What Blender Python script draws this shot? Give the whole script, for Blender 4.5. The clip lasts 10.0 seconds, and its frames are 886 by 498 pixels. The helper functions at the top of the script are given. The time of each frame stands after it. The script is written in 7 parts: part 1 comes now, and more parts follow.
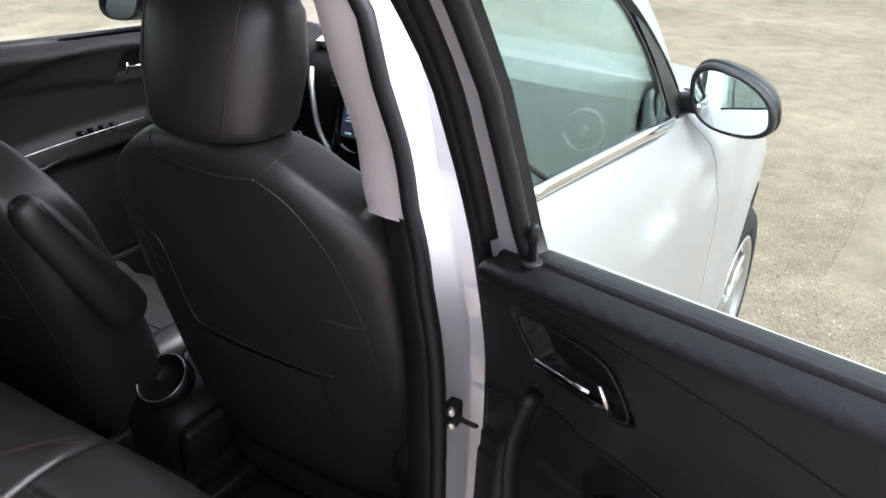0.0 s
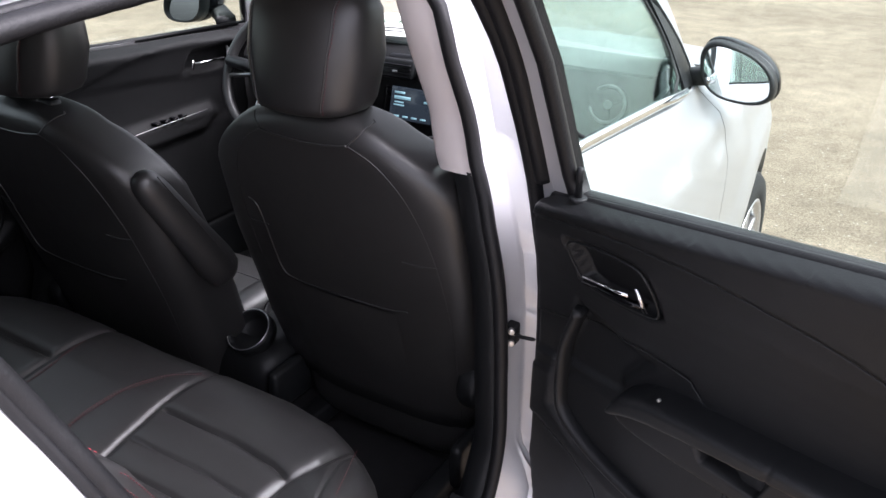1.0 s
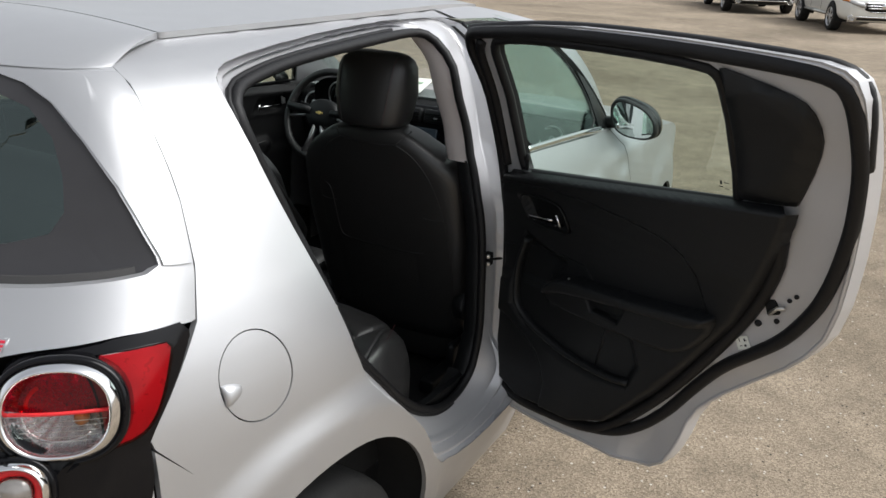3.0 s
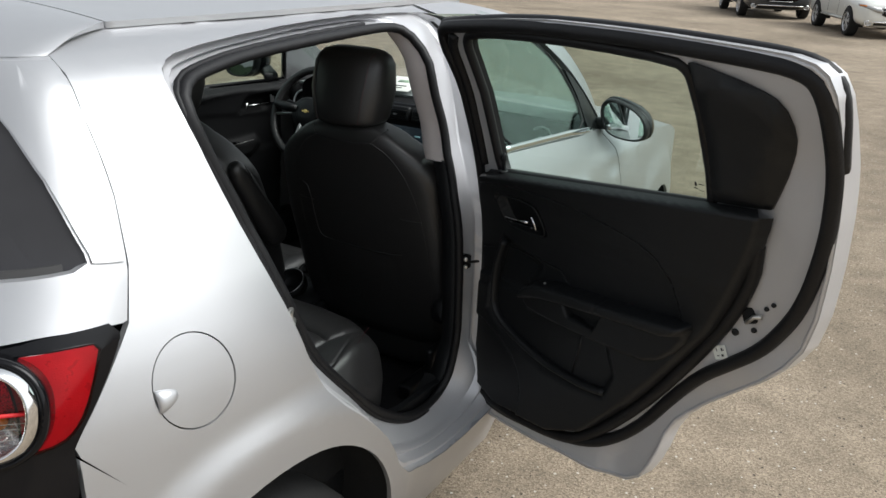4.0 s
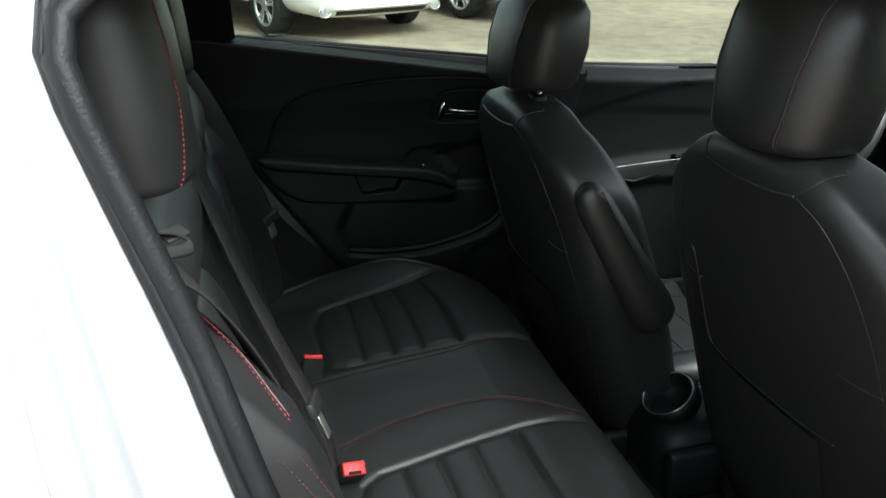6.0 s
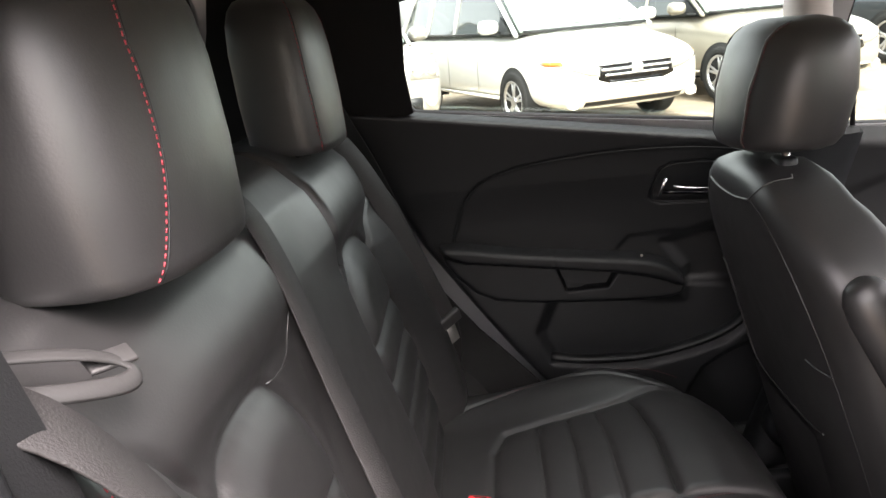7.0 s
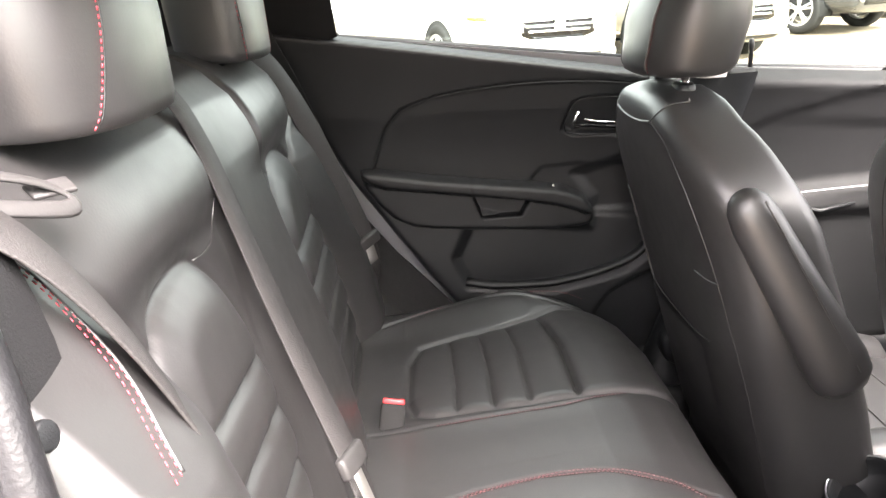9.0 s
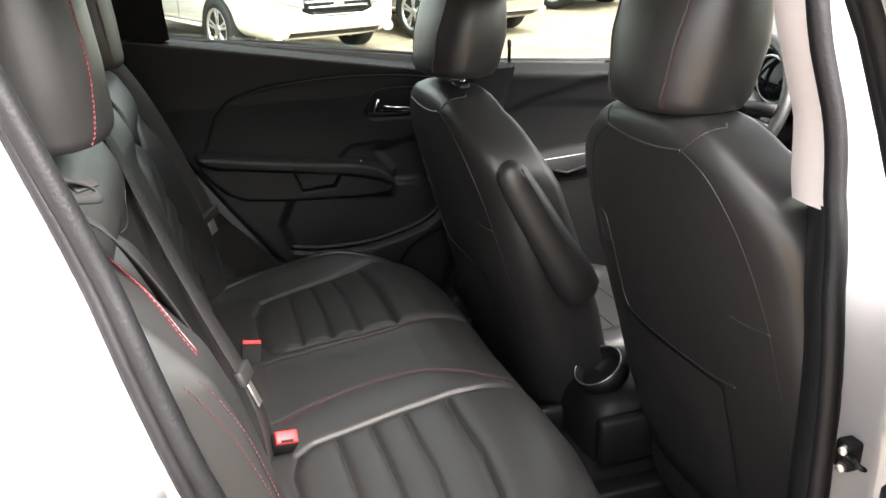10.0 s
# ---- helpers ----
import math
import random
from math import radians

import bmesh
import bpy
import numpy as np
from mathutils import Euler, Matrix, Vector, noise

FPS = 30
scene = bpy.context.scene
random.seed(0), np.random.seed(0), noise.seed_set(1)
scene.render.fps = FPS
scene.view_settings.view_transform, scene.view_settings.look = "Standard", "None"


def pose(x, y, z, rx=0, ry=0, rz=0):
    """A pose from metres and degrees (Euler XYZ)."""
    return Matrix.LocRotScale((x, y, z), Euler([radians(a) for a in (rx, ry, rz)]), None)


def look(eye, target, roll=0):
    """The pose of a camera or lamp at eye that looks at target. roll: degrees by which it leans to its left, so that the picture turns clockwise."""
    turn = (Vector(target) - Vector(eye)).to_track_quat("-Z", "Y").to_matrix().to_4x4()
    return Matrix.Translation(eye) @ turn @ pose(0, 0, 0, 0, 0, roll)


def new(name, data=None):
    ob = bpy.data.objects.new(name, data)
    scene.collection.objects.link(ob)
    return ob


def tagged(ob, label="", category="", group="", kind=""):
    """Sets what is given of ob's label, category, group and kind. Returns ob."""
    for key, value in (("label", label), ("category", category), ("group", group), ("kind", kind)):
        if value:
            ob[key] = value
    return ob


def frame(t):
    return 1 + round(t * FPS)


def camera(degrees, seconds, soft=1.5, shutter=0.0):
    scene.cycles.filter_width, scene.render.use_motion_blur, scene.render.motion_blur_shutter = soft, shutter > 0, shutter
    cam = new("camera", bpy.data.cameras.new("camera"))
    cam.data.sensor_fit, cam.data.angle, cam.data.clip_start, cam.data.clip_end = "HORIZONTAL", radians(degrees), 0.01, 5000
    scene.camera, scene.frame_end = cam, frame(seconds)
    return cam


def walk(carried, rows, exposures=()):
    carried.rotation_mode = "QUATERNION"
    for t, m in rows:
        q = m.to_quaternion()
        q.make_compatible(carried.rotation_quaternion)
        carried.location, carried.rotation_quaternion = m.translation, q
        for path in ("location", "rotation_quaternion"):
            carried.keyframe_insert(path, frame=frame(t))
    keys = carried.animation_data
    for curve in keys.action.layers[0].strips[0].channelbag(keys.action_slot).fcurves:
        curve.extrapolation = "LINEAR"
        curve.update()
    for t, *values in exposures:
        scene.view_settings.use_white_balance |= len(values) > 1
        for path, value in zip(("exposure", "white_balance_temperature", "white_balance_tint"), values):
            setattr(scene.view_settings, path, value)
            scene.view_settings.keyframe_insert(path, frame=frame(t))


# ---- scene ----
cam = camera(57.5, 10.0)
PATH = [
    (0, (1.206, 0.339, 1.547), (0.286, 1.887, 0.676), 2.0),
    (0.5, (1.221, 0.288, 1.551), (0.253, 1.804, 0.677), 1.9),
    (1, (1.277, 0.071, 1.59), (0.331, 1.595, 0.704), -0.3),
    (1.5, (1.364, -0.245, 1.646), (0.547, 1.351, 0.758), 1.2),
    (2, (1.533, -0.53, 1.686), (0.704, 1.101, 0.88), 2.4),
    (2.5, (1.641, -0.768, 1.712), (0.745, 0.864, 0.98), 2.4),
    (2.7, (1.671, -0.86, 1.711), (0.761, 0.771, 0.995), 2.1),
    (3.8, (1.787, -0.849, 1.72), (0.875, 0.773, 0.988), 1.9),
    (4, (1.778, -0.746, 1.687), (0.835, 0.868, 0.975), 2.3),
    (4.5, (1.752, -0.426, 1.631), (0.595, 1.042, 0.92), 2.7),
    (5, (1.582, -0.079, 1.54), (0.208, 1.184, 0.822), 2.5),
    (5.5, (1.449, 0.234, 1.458), (-0.195, 1.11, 0.729), 1.8),
    (6, (1.276, 0.415, 1.462), (-0.513, 0.893, 0.713), 0.0),
    (7.3, (0.896, 0.624, 1.326), (-1.034, 0.371, 0.865), -5.9),
    (7.5, (0.875, 0.643, 1.323), (-1.043, 0.334, 0.848), -5.8),
    (8, (0.868, 0.654, 1.313), (-1.034, 0.318, 0.796), -5.4),
    (8.5, (0.902, 0.646, 1.286), (-1.008, 0.452, 0.726), -4.2),
    (9, (1.032, 0.59, 1.295), (-0.872, 0.647, 0.686), -2.7),
    (9.5, (1.203, 0.551, 1.345), (-0.66, 0.858, 0.688), -1.4),
    (10, (1.38, 0.462, 1.403), (-0.41, 1.025, 0.706), -1.2),
]
walk(cam, [(t, look(eye, target, roll)) for t, eye, target, roll in PATH],
     exposures=[(0, 1.8, 6100, 21), (1.0, 1.95, 6120, 22), (1.5, 1.6, 6250, 17), (2.2, 0.7, 6350, 10), (2.7, 0.4, 6350, 9), (3.8, 0.4, 6300, 8), (4.5, 0.52, 6220, 5), (5.5, 1.02, 6180, 3), (6.2, 1.72, 6200, 3),
                (7.3, 3.45, 7000, 24), (7.6, 3.6, 7000, 24), (8.1, 4.3, 7050, 23), (8.6, 4.8, 7050, 21), (9.1, 4.25, 6950, 18), (9.6, 3.4, 6900, 15), (10.0, 2.95, 6850, 14)])

# ---- light: bright overcast sky, a very soft high sun ----
world = bpy.data.worlds.new("overcast")
scene.world = world
world.use_nodes = True
wn = world.node_tree.nodes
wl = world.node_tree.links
sky = wn.new("ShaderNodeTexSky")
sky.sky_type = "NISHITA"
sky.sun_disc = False
sky.sun_elevation = radians(52)
sky.sun_rotation = radians(66)
sky.air_density, sky.dust_density, sky.ozone_density = 1.0, 4.0, 1.0
hsv = wn.new("ShaderNodeHueSaturation")
hsv.inputs["Saturation"].default_value = 0.18
wl.new(sky.outputs[0], hsv.inputs["Color"])
wl.new(hsv.outputs[0], wn["Background"].inputs[0])
wn["Background"].inputs[1].default_value = 0.15
sun = bpy.data.lights.new("sun", "SUN")
sun.energy, sun.angle, sun.color = 1.7, radians(50), (1.0, 0.975, 0.945)
sun_ob = new("sun", sun)
sun_ob.matrix_world = look((5.8, 2.6, 8), (0, 0, 0))

# ---- materials ----
def material(name, color, rough=0.5, metal=0.0, bump=0.0, bscale=200.0, var=0.12, vscale=6.0, coat=0.0, spec=0.5, rvar=0.06, emit=0.0, aniso=None):
    m = bpy.data.materials.new(name)
    m.use_nodes = True
    n, l = m.node_tree.nodes, m.node_tree.links
    b = n["Principled BSDF"]
    tc = n.new("ShaderNodeTexCoord")
    big = n.new("ShaderNodeTexNoise")
    big.inputs["Scale"].default_value, big.inputs["Detail"].default_value = vscale, 5.0
    l.new(tc.outputs["Object"], big.inputs["Vector"])
    ramp = n.new("ShaderNodeMix")
    ramp.data_type = "RGBA"
    c = Vector(color)
    ramp.inputs["A"].default_value = (*(c * (1 - var)), 1)
    ramp.inputs["B"].default_value = (*[min(1.0, v) for v in c * (1 + var)], 1)
    l.new(big.outputs["Fac"], ramp.inputs["Factor"])
    l.new(ramp.outputs["Result"], b.inputs["Base Color"])
    b.inputs["Metallic"].default_value = metal
    b.inputs["Specular IOR Level"].default_value = spec
    b.inputs["Coat Weight"].default_value = coat
    b.inputs["Coat Roughness"].default_value = 0.06
    rr = n.new("ShaderNodeMapRange")
    rr.inputs["To Min"].default_value, rr.inputs["To Max"].default_value = max(0.0, rough - rvar), min(1.0, rough + rvar)
    mid = n.new("ShaderNodeTexNoise")
    mid.inputs["Scale"].default_value, mid.inputs["Detail"].default_value = vscale * 4.3, 4.0
    l.new(tc.outputs["Object"], mid.inputs["Vector"])
    l.new(mid.outputs["Fac"], rr.inputs["Value"])
    l.new(rr.outputs["Result"], b.inputs["Roughness"])
    if bump:
        fine = n.new("ShaderNodeTexNoise")
        fine.inputs["Scale"].default_value, fine.inputs["Detail"].default_value = bscale, 3.0
        l.new(tc.outputs["Object"], fine.inputs["Vector"])
        bp = n.new("ShaderNodeBump")
        bp.inputs["Strength"].default_value, bp.inputs["Distance"].default_value = bump, 0.002
        l.new(fine.outputs["Fac"], bp.inputs["Height"])
        l.new(bp.outputs["Normal"], b.inputs["Normal"])
    if emit:
        l.new(ramp.outputs["Result"], b.inputs["Emission Color"])
        b.inputs["Emission Strength"].default_value = emit
    return m


def glass_material(name, tint, gloss=0.05, rough=0.0, sheen=(0.80, 0.92, 0.86)):
    m = bpy.data.materials.new(name)
    m.use_nodes = True
    n, l = m.node_tree.nodes, m.node_tree.links
    n.remove(n["Principled BSDF"])
    tr, gl, mx, lw = n.new("ShaderNodeBsdfTransparent"), n.new("ShaderNodeBsdfGlossy"), n.new("ShaderNodeMixShader"), n.new("ShaderNodeLayerWeight")
    tr.inputs[0].default_value = (*tint, 1)
    gl.inputs["Roughness"].default_value = rough
    gl.inputs["Color"].default_value = (*sheen, 1)
    lw.inputs["Blend"].default_value = 0.5
    pw, ma = n.new("ShaderNodeMath"), n.new("ShaderNodeMath")
    pw.operation, ma.operation = "POWER", "MULTIPLY_ADD"
    l.new(lw.outputs["Facing"], pw.inputs[0])
    pw.inputs[1].default_value = 4.6
    l.new(pw.outputs[0], ma.inputs[0])
    ma.inputs[1].default_value, ma.inputs[2].default_value = 0.9 - gloss, gloss
    l.new(ma.outputs[0], mx.inputs[0])
    l.new(tr.outputs[0], mx.inputs[1])
    l.new(gl.outputs[0], mx.inputs[2])
    l.new(mx.outputs[0], n["Material Output"].inputs[0])
    return m


PAINT = material("silver_paint", (0.48, 0.483, 0.495), 0.43, 0.68, 0.03, 900, 0.03, 3, coat=0.3)
PAINT_IN = material("silver_jamb_paint", (0.60, 0.60, 0.615), 0.35, 0.38, 0.03, 900, 0.06, 7, coat=0.4)
LEATHER = material("black_leather", (0.0195, 0.0190, 0.0193), 0.43, 0, 0.07, 380, 0.15, 7, spec=0.8)
PLASTIC = material("black_grained_plastic", (0.0088, 0.0095, 0.0104), 0.44, 0, 0.25, 700, 0.12, 9, spec=0.32)
SOFT = material("dark_soft_trim", (0.0078, 0.0080, 0.0085), 0.6, 0, 0.3, 600, 0.12, 9, spec=0.2)
GLOSS = material("piano_black", (0.004, 0.004, 0.005), 0.06, 0, 0, 1, 0.05, 9, spec=0.26, rvar=0.02)
RUBBER = material("black_rubber", (0.008, 0.008, 0.009), 0.5, 0, 0.3, 250, 0.2, 20, spec=0.3)
CHROME = material("chrome", (0.85, 0.85, 0.86), 0.08, 1.0, 0, 1, 0.03, 20, rvar=0.03)
SILVER = material("satin_silver", (0.62, 0.62, 0.63), 0.3, 0.9, 0.02, 500, 0.04, 20)
STEEL = material("zinc_steel", (0.62, 0.61, 0.58), 0.35, 0.9, 0.1, 300, 0.1, 40)
BEIGE = material("light_grey_trim", (0.62, 0.575, 0.565), 0.75, 0, 0.4, 800, 0.05, 8, spec=0.25)
CARPET = material("black_carpet", (0.018, 0.018, 0.019), 0.95, 0, 1.0, 900, 0.3, 30, spec=0.1)
WEBBING = material("belt_webbing", (0.025, 0.0235, 0.0235), 0.6, 0, 0.5, 500, 0.1, 20, spec=0.3)
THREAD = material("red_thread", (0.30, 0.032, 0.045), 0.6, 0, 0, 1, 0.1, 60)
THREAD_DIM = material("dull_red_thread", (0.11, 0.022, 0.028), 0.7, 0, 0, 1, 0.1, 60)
REDBTN = material("red_button", (0.72, 0.025, 0.03), 0.5, 0, 0, 1, 0.05, 30)
CLEARLENS = material("clear_lens", (0.30, 0.28, 0.26), 0.12, 0.5, 0.3, 90, 0.4, 40, coat=0.8)
GLASS = glass_material("window_glass", (0.83, 0.895, 0.86), 0.055)
TINT = glass_material("dark_hatch_glass", (0.42, 0.46, 0.45), 0.12, sheen=(0.74, 0.88, 0.84))
FRIT = material("printed_glass_border", (0.045, 0.044, 0.047), 0.35, 0, 0, 1, 0.1, 20, spec=0.3)
SHIELD = glass_material("windscreen_glass", (0.93, 0.945, 0.935))
MIRROR = material("mirror_glass", (0.34, 0.35, 0.36), 0.01, 1.0, 0, 1, 0.01, 5, rvar=0.01)
PAPER = material("white_paper", (0.80, 0.82, 0.76), 0.8, 0, 0.05, 100, 0.03, 10)
GREENINK = material("green_ink", (0.30, 0.42, 0.30), 0.7)
INK = material("black_ink", (0.02, 0.02, 0.02), 0.7)
YELLOW = material("yellow_tag", (0.70, 0.75, 0.03), 0.5)
GOLD = material("gold_mark", (0.75, 0.55, 0.20), 0.3, 0.8)
SCREEN = material("display", (0.010, 0.014, 0.018), 0.15, 0, 0, 1, 0.1, 20, emit=0.6)
SCREENTEXT = material("display_marks", (0.25, 0.45, 0.5), 0.4, emit=0.16)
REDGLASS = glass_material("red_lens_glass", (0.58, 0.003, 0.022), 0.018, 0.03)
CLEARGLASS = glass_material("clear_lens_glass", (0.80, 0.79, 0.78), 0.07, 0.03)
REFLECTOR = material("faceted_reflector", (0.46, 0.46, 0.47), 0.28, 0.75, 0.22, 150, 0.3, 60, rvar=0.1)
PRISM = material("prismatic_reflector", (0.66, 0.66, 0.66), 0.3, 0.35, 0.35, 420, 0.4, 14, rvar=0.1)
AMBER = material("amber_bulb", (0.45, 0.14, 0.02), 0.2)
TYRE = material("tyre_rubber", (0.020, 0.020, 0.020), 0.8, 0, 0.5, 120, 0.2, 20, spec=0.25)
ALLOY = material("alloy_rim", (0.55, 0.55, 0.56), 0.3, 0.85, 0.03, 200, 0.06, 20)
HEADLINER = material("grey_headliner", (0.42, 0.41, 0.39), 0.9, 0, 0.5, 700, 0.05, 12, spec=0.15)
UNDER = material("dark_wheel_well", (0.015, 0.015, 0.015), 0.9, 0, 0.5, 60, 0.2, 12, spec=0.2)
REDMARK = material("red_mark", (0.55, 0.02, 0.05), 0.3)


def ground_material():
    m = bpy.data.materials.new("worn_asphalt")
    m.use_nodes = True
    n, l = m.node_tree.nodes, m.node_tree.links
    b = n["Principled BSDF"]
    b.inputs["Roughness"].default_value = 0.92
    b.inputs["Specular IOR Level"].default_value = 0.25
    tc = n.new("ShaderNodeTexCoord")

    def noise_tex(scale, detail):
        t = n.new("ShaderNodeTexNoise")
        t.inputs["Scale"].default_value, t.inputs["Detail"].default_value = scale, detail
        l.new(tc.outputs["Object"], t.inputs["Vector"])
        return t
    patches, mott, grit = noise_tex(0.45, 6), noise_tex(5.0, 8), noise_tex(420, 3)
    vor = n.new("ShaderNodeTexVoronoi")
    vor.inputs["Scale"].default_value = 170
    l.new(tc.outputs["Object"], vor.inputs["Vector"])
    r1 = n.new("ShaderNodeValToRGB")
    r1.color_ramp.elements[0].position, r1.color_ramp.elements[0].color = 0.32, (0.185, 0.152, 0.112, 1)
    r1.color_ramp.elements[1].position, r1.color_ramp.elements[1].color = 0.70, (0.325, 0.270, 0.205, 1)
    l.new(patches.outputs["Fac"], r1.inputs[0])
    r2 = n.new("ShaderNodeValToRGB")
    r2.color_ramp.elements[0].position, r2.color_ramp.elements[0].color = 0.30, (0.62, 0.60, 0.57, 1)
    r2.color_ramp.elements[1].position, r2.color_ramp.elements[1].color = 0.72, (1.25, 1.22, 1.18, 1)
    l.new(mott.outputs["Fac"], r2.inputs[0])
    m1 = n.new("ShaderNodeMix")
    m1.data_type, m1.blend_type = "RGBA", "MULTIPLY"
    m1.inputs["Factor"].default_value = 0.55
    l.new(r1.outputs[0], m1.inputs["A"])
    l.new(r2.outputs[0], m1.inputs["B"])
    r3 = n.new("ShaderNodeValToRGB")
    r3.color_ramp.elements[0].position, r3.color_ramp.elements[0].color = 0.0, (0.42, 0.41, 0.40, 1)
    r3.color_ramp.elements[1].position, r3.color_ramp.elements[1].color = 1.0, (1.70, 1.70, 1.70, 1)
    l.new(vor.outputs["Color"], r3.inputs[0])
    m2 = n.new("ShaderNodeMix")
    m2.data_type, m2.blend_type = "RGBA", "MULTIPLY"
    m2.inputs["Factor"].default_value = 0.75
    l.new(m1.outputs["Result"], m2.inputs["A"])
    l.new(r3.outputs[0], m2.inputs["B"])
    stone = n.new("ShaderNodeTexVoronoi")
    stone.inputs["Scale"].default_value = 62
    l.new(tc.outputs["Object"], stone.inputs["Vector"])
    pick = n.new("ShaderNodeSeparateColor")
    l.new(stone.outputs["Color"], pick.inputs[0])
    few, near, both = n.new("ShaderNodeMath"), n.new("ShaderNodeMath"), n.new("ShaderNodeMath")
    few.operation, near.operation, both.operation = "GREATER_THAN", "LESS_THAN", "MULTIPLY"
    few.inputs[1].default_value, near.inputs[1].default_value = 0.93, 0.30
    l.new(pick.outputs[0], few.inputs[0])
    l.new(stone.outputs["Distance"], near.inputs[0])
    l.new(few.outputs[0], both.inputs[0])
    l.new(near.outputs[0], both.inputs[1])
    m3 = n.new("ShaderNodeMix")
    m3.data_type = "RGBA"
    tone = n.new("ShaderNodeValToRGB")
    tone.color_ramp.interpolation = "CONSTANT"
    tone.color_ramp.elements[0].color = (0.06, 0.05, 0.04, 1)
    tone.color_ramp.elements[1].position, tone.color_ramp.elements[1].color = 0.4, (0.50, 0.46, 0.40, 1)
    l.new(pick.outputs[1], tone.inputs[0])
    l.new(both.outputs[0], m3.inputs["Factor"])
    l.new(m2.outputs["Result"], m3.inputs["A"])
    l.new(tone.outputs[0], m3.inputs["B"])
    l.new(m3.outputs["Result"], b.inputs["Base Color"])
    bp = n.new("ShaderNodeBump")
    bp.inputs["Strength"].default_value, bp.inputs["Distance"].default_value = 0.7, 0.0035
    add = n.new("ShaderNodeMath")
    l.new(vor.outputs["Distance"], add.inputs[0])
    l.new(grit.outputs["Fac"], add.inputs[1])
    l.new(add.outputs[0], bp.inputs["Height"])
    l.new(bp.outputs["Normal"], b.inputs["Normal"])
    return m


GROUND = ground_material()


# ---- builders ----
def empty(name, label="", category="", group="", at=(0, 0, 0)):
    ob = new(name)
    ob.location = at
    ob.empty_display_size = 0.1
    return tagged(ob, label, category, group)


def part(name, bm, mat, parent=None, label="", smooth=True, angle=None):
    """Links a bmesh as one mesh object under a thing or a part."""
    bmesh.ops.recalc_face_normals(bm, faces=bm.faces[:])
    for face in bm.faces:
        face.smooth = smooth
    if angle is not None:
        for e in bm.edges:
            if len(e.link_faces) == 2 and e.calc_face_angle(0) > radians(angle):
                e.smooth = False
    me = bpy.data.meshes.new(name)
    bm.to_mesh(me)
    bm.free()
    me.materials.append(mat)
    ob = new(name, me)
    if parent is not None:
        ob.parent = parent
        base = parent
        off = Vector((0, 0, 0))
        while base is not None:
            off += base.location
            base = base.parent
        me.transform(Matrix.Translation(-off))
    return tagged(ob, label)


def chaikin(pts, n=2, closed=True):
    p = np.array(pts, float)
    for _ in range(n):
        q = np.roll(p, -1, axis=0) if closed else p[1:]
        a = p if closed else p[:-1]
        r = np.empty((2 * len(a), p.shape[1]))
        r[0::2], r[1::2] = a * 0.75 + q * 0.25, a * 0.25 + q * 0.75
        if not closed:
            r = np.vstack([p[:1], r, p[-1:]])
        p = r
    return p


def resample(pts, n, closed=False):
    p = np.array(pts, float)
    if closed:
        p = np.vstack([p, p[:1]])
    d = np.r_[0, np.cumsum(np.linalg.norm(np.diff(p, axis=0), axis=1))]
    s = np.linspace(0, d[-1], n, endpoint=not closed)
    return np.stack([np.interp(s, d, p[:, i]) for i in range(p.shape[1])], 1)


def sheet(loops, step, fn, thick=0.0):
    """A panel: closed loops in two parameters (the first the outline, others holes), cut to a grid and laid on the surface fn(u, v, off)."""
    bm = bmesh.new()
    for loop in loops:
        vs = [bm.verts.new((p[0], p[1], 0)) for p in loop]
        for a, b in zip(vs, vs[1:] + vs[:1]):
            bm.edges.new((a, b))
    bmesh.ops.triangle_fill(bm, use_beauty=True, use_dissolve=False, edges=bm.edges[:])
    co = np.array(loops[0], float)
    lo, hi = co.min(0), co.max(0)
    for axis in (0, 1):
        no = Vector((1, 0, 0)) if axis == 0 else Vector((0, 1, 0))
        k = math.ceil(lo[axis] / step) * step + 1e-5
        while k < hi[axis]:
            bmesh.ops.bisect_plane(bm, geom=bm.verts[:] + bm.edges[:] + bm.faces[:], dist=1e-6, plane_co=no * k, plane_no=no)
            k += step
    bmesh.ops.remove_doubles(bm, verts=bm.verts[:], dist=min(0.0012, step * 0.08))
    bmesh.ops.dissolve_degenerate(bm, dist=0.0003, edges=bm.edges[:])
    bm.verts.ensure_lookup_table()
    bm.verts.index_update()
    uv = np.array([(v.co.x, v.co.y) for v in bm.verts])
    top = fn(uv[:, 0], uv[:, 1], 0.0)
    if thick:
        low = fn(uv[:, 0], uv[:, 1], thick)
        rim = [(e.verts[0].index, e.verts[1].index) for e in bm.edges if len(e.link_faces) == 1]
        bm.verts.index_update()
        faces = [[v.index for v in q.verts] for q in bm.faces]
        n = len(uv)
        me_v = list(top) + list(low)
        bm.free()
        bm = bmesh.new()
        vs = [bm.verts.new(p) for p in me_v]
        for q in faces:
            bm.faces.new([vs[i] for i in q])
            bm.faces.new([vs[i + n] for i in reversed(q)])
        for a, b in rim:
            if (bm.edges.get((vs[a], vs[b])) is not None):
                bm.faces.new((vs[a], vs[b], vs[b + n], vs[a + n]))
        for a, b in rim:
            for e in (bm.edges.get((vs[a], vs[b])), bm.edges.get((vs[a + n], vs[b + n]))):
                if e is not None:
                    e.smooth = False
    else:
        for v, p in zip(bm.verts, top):
            v.co = p
    return bm


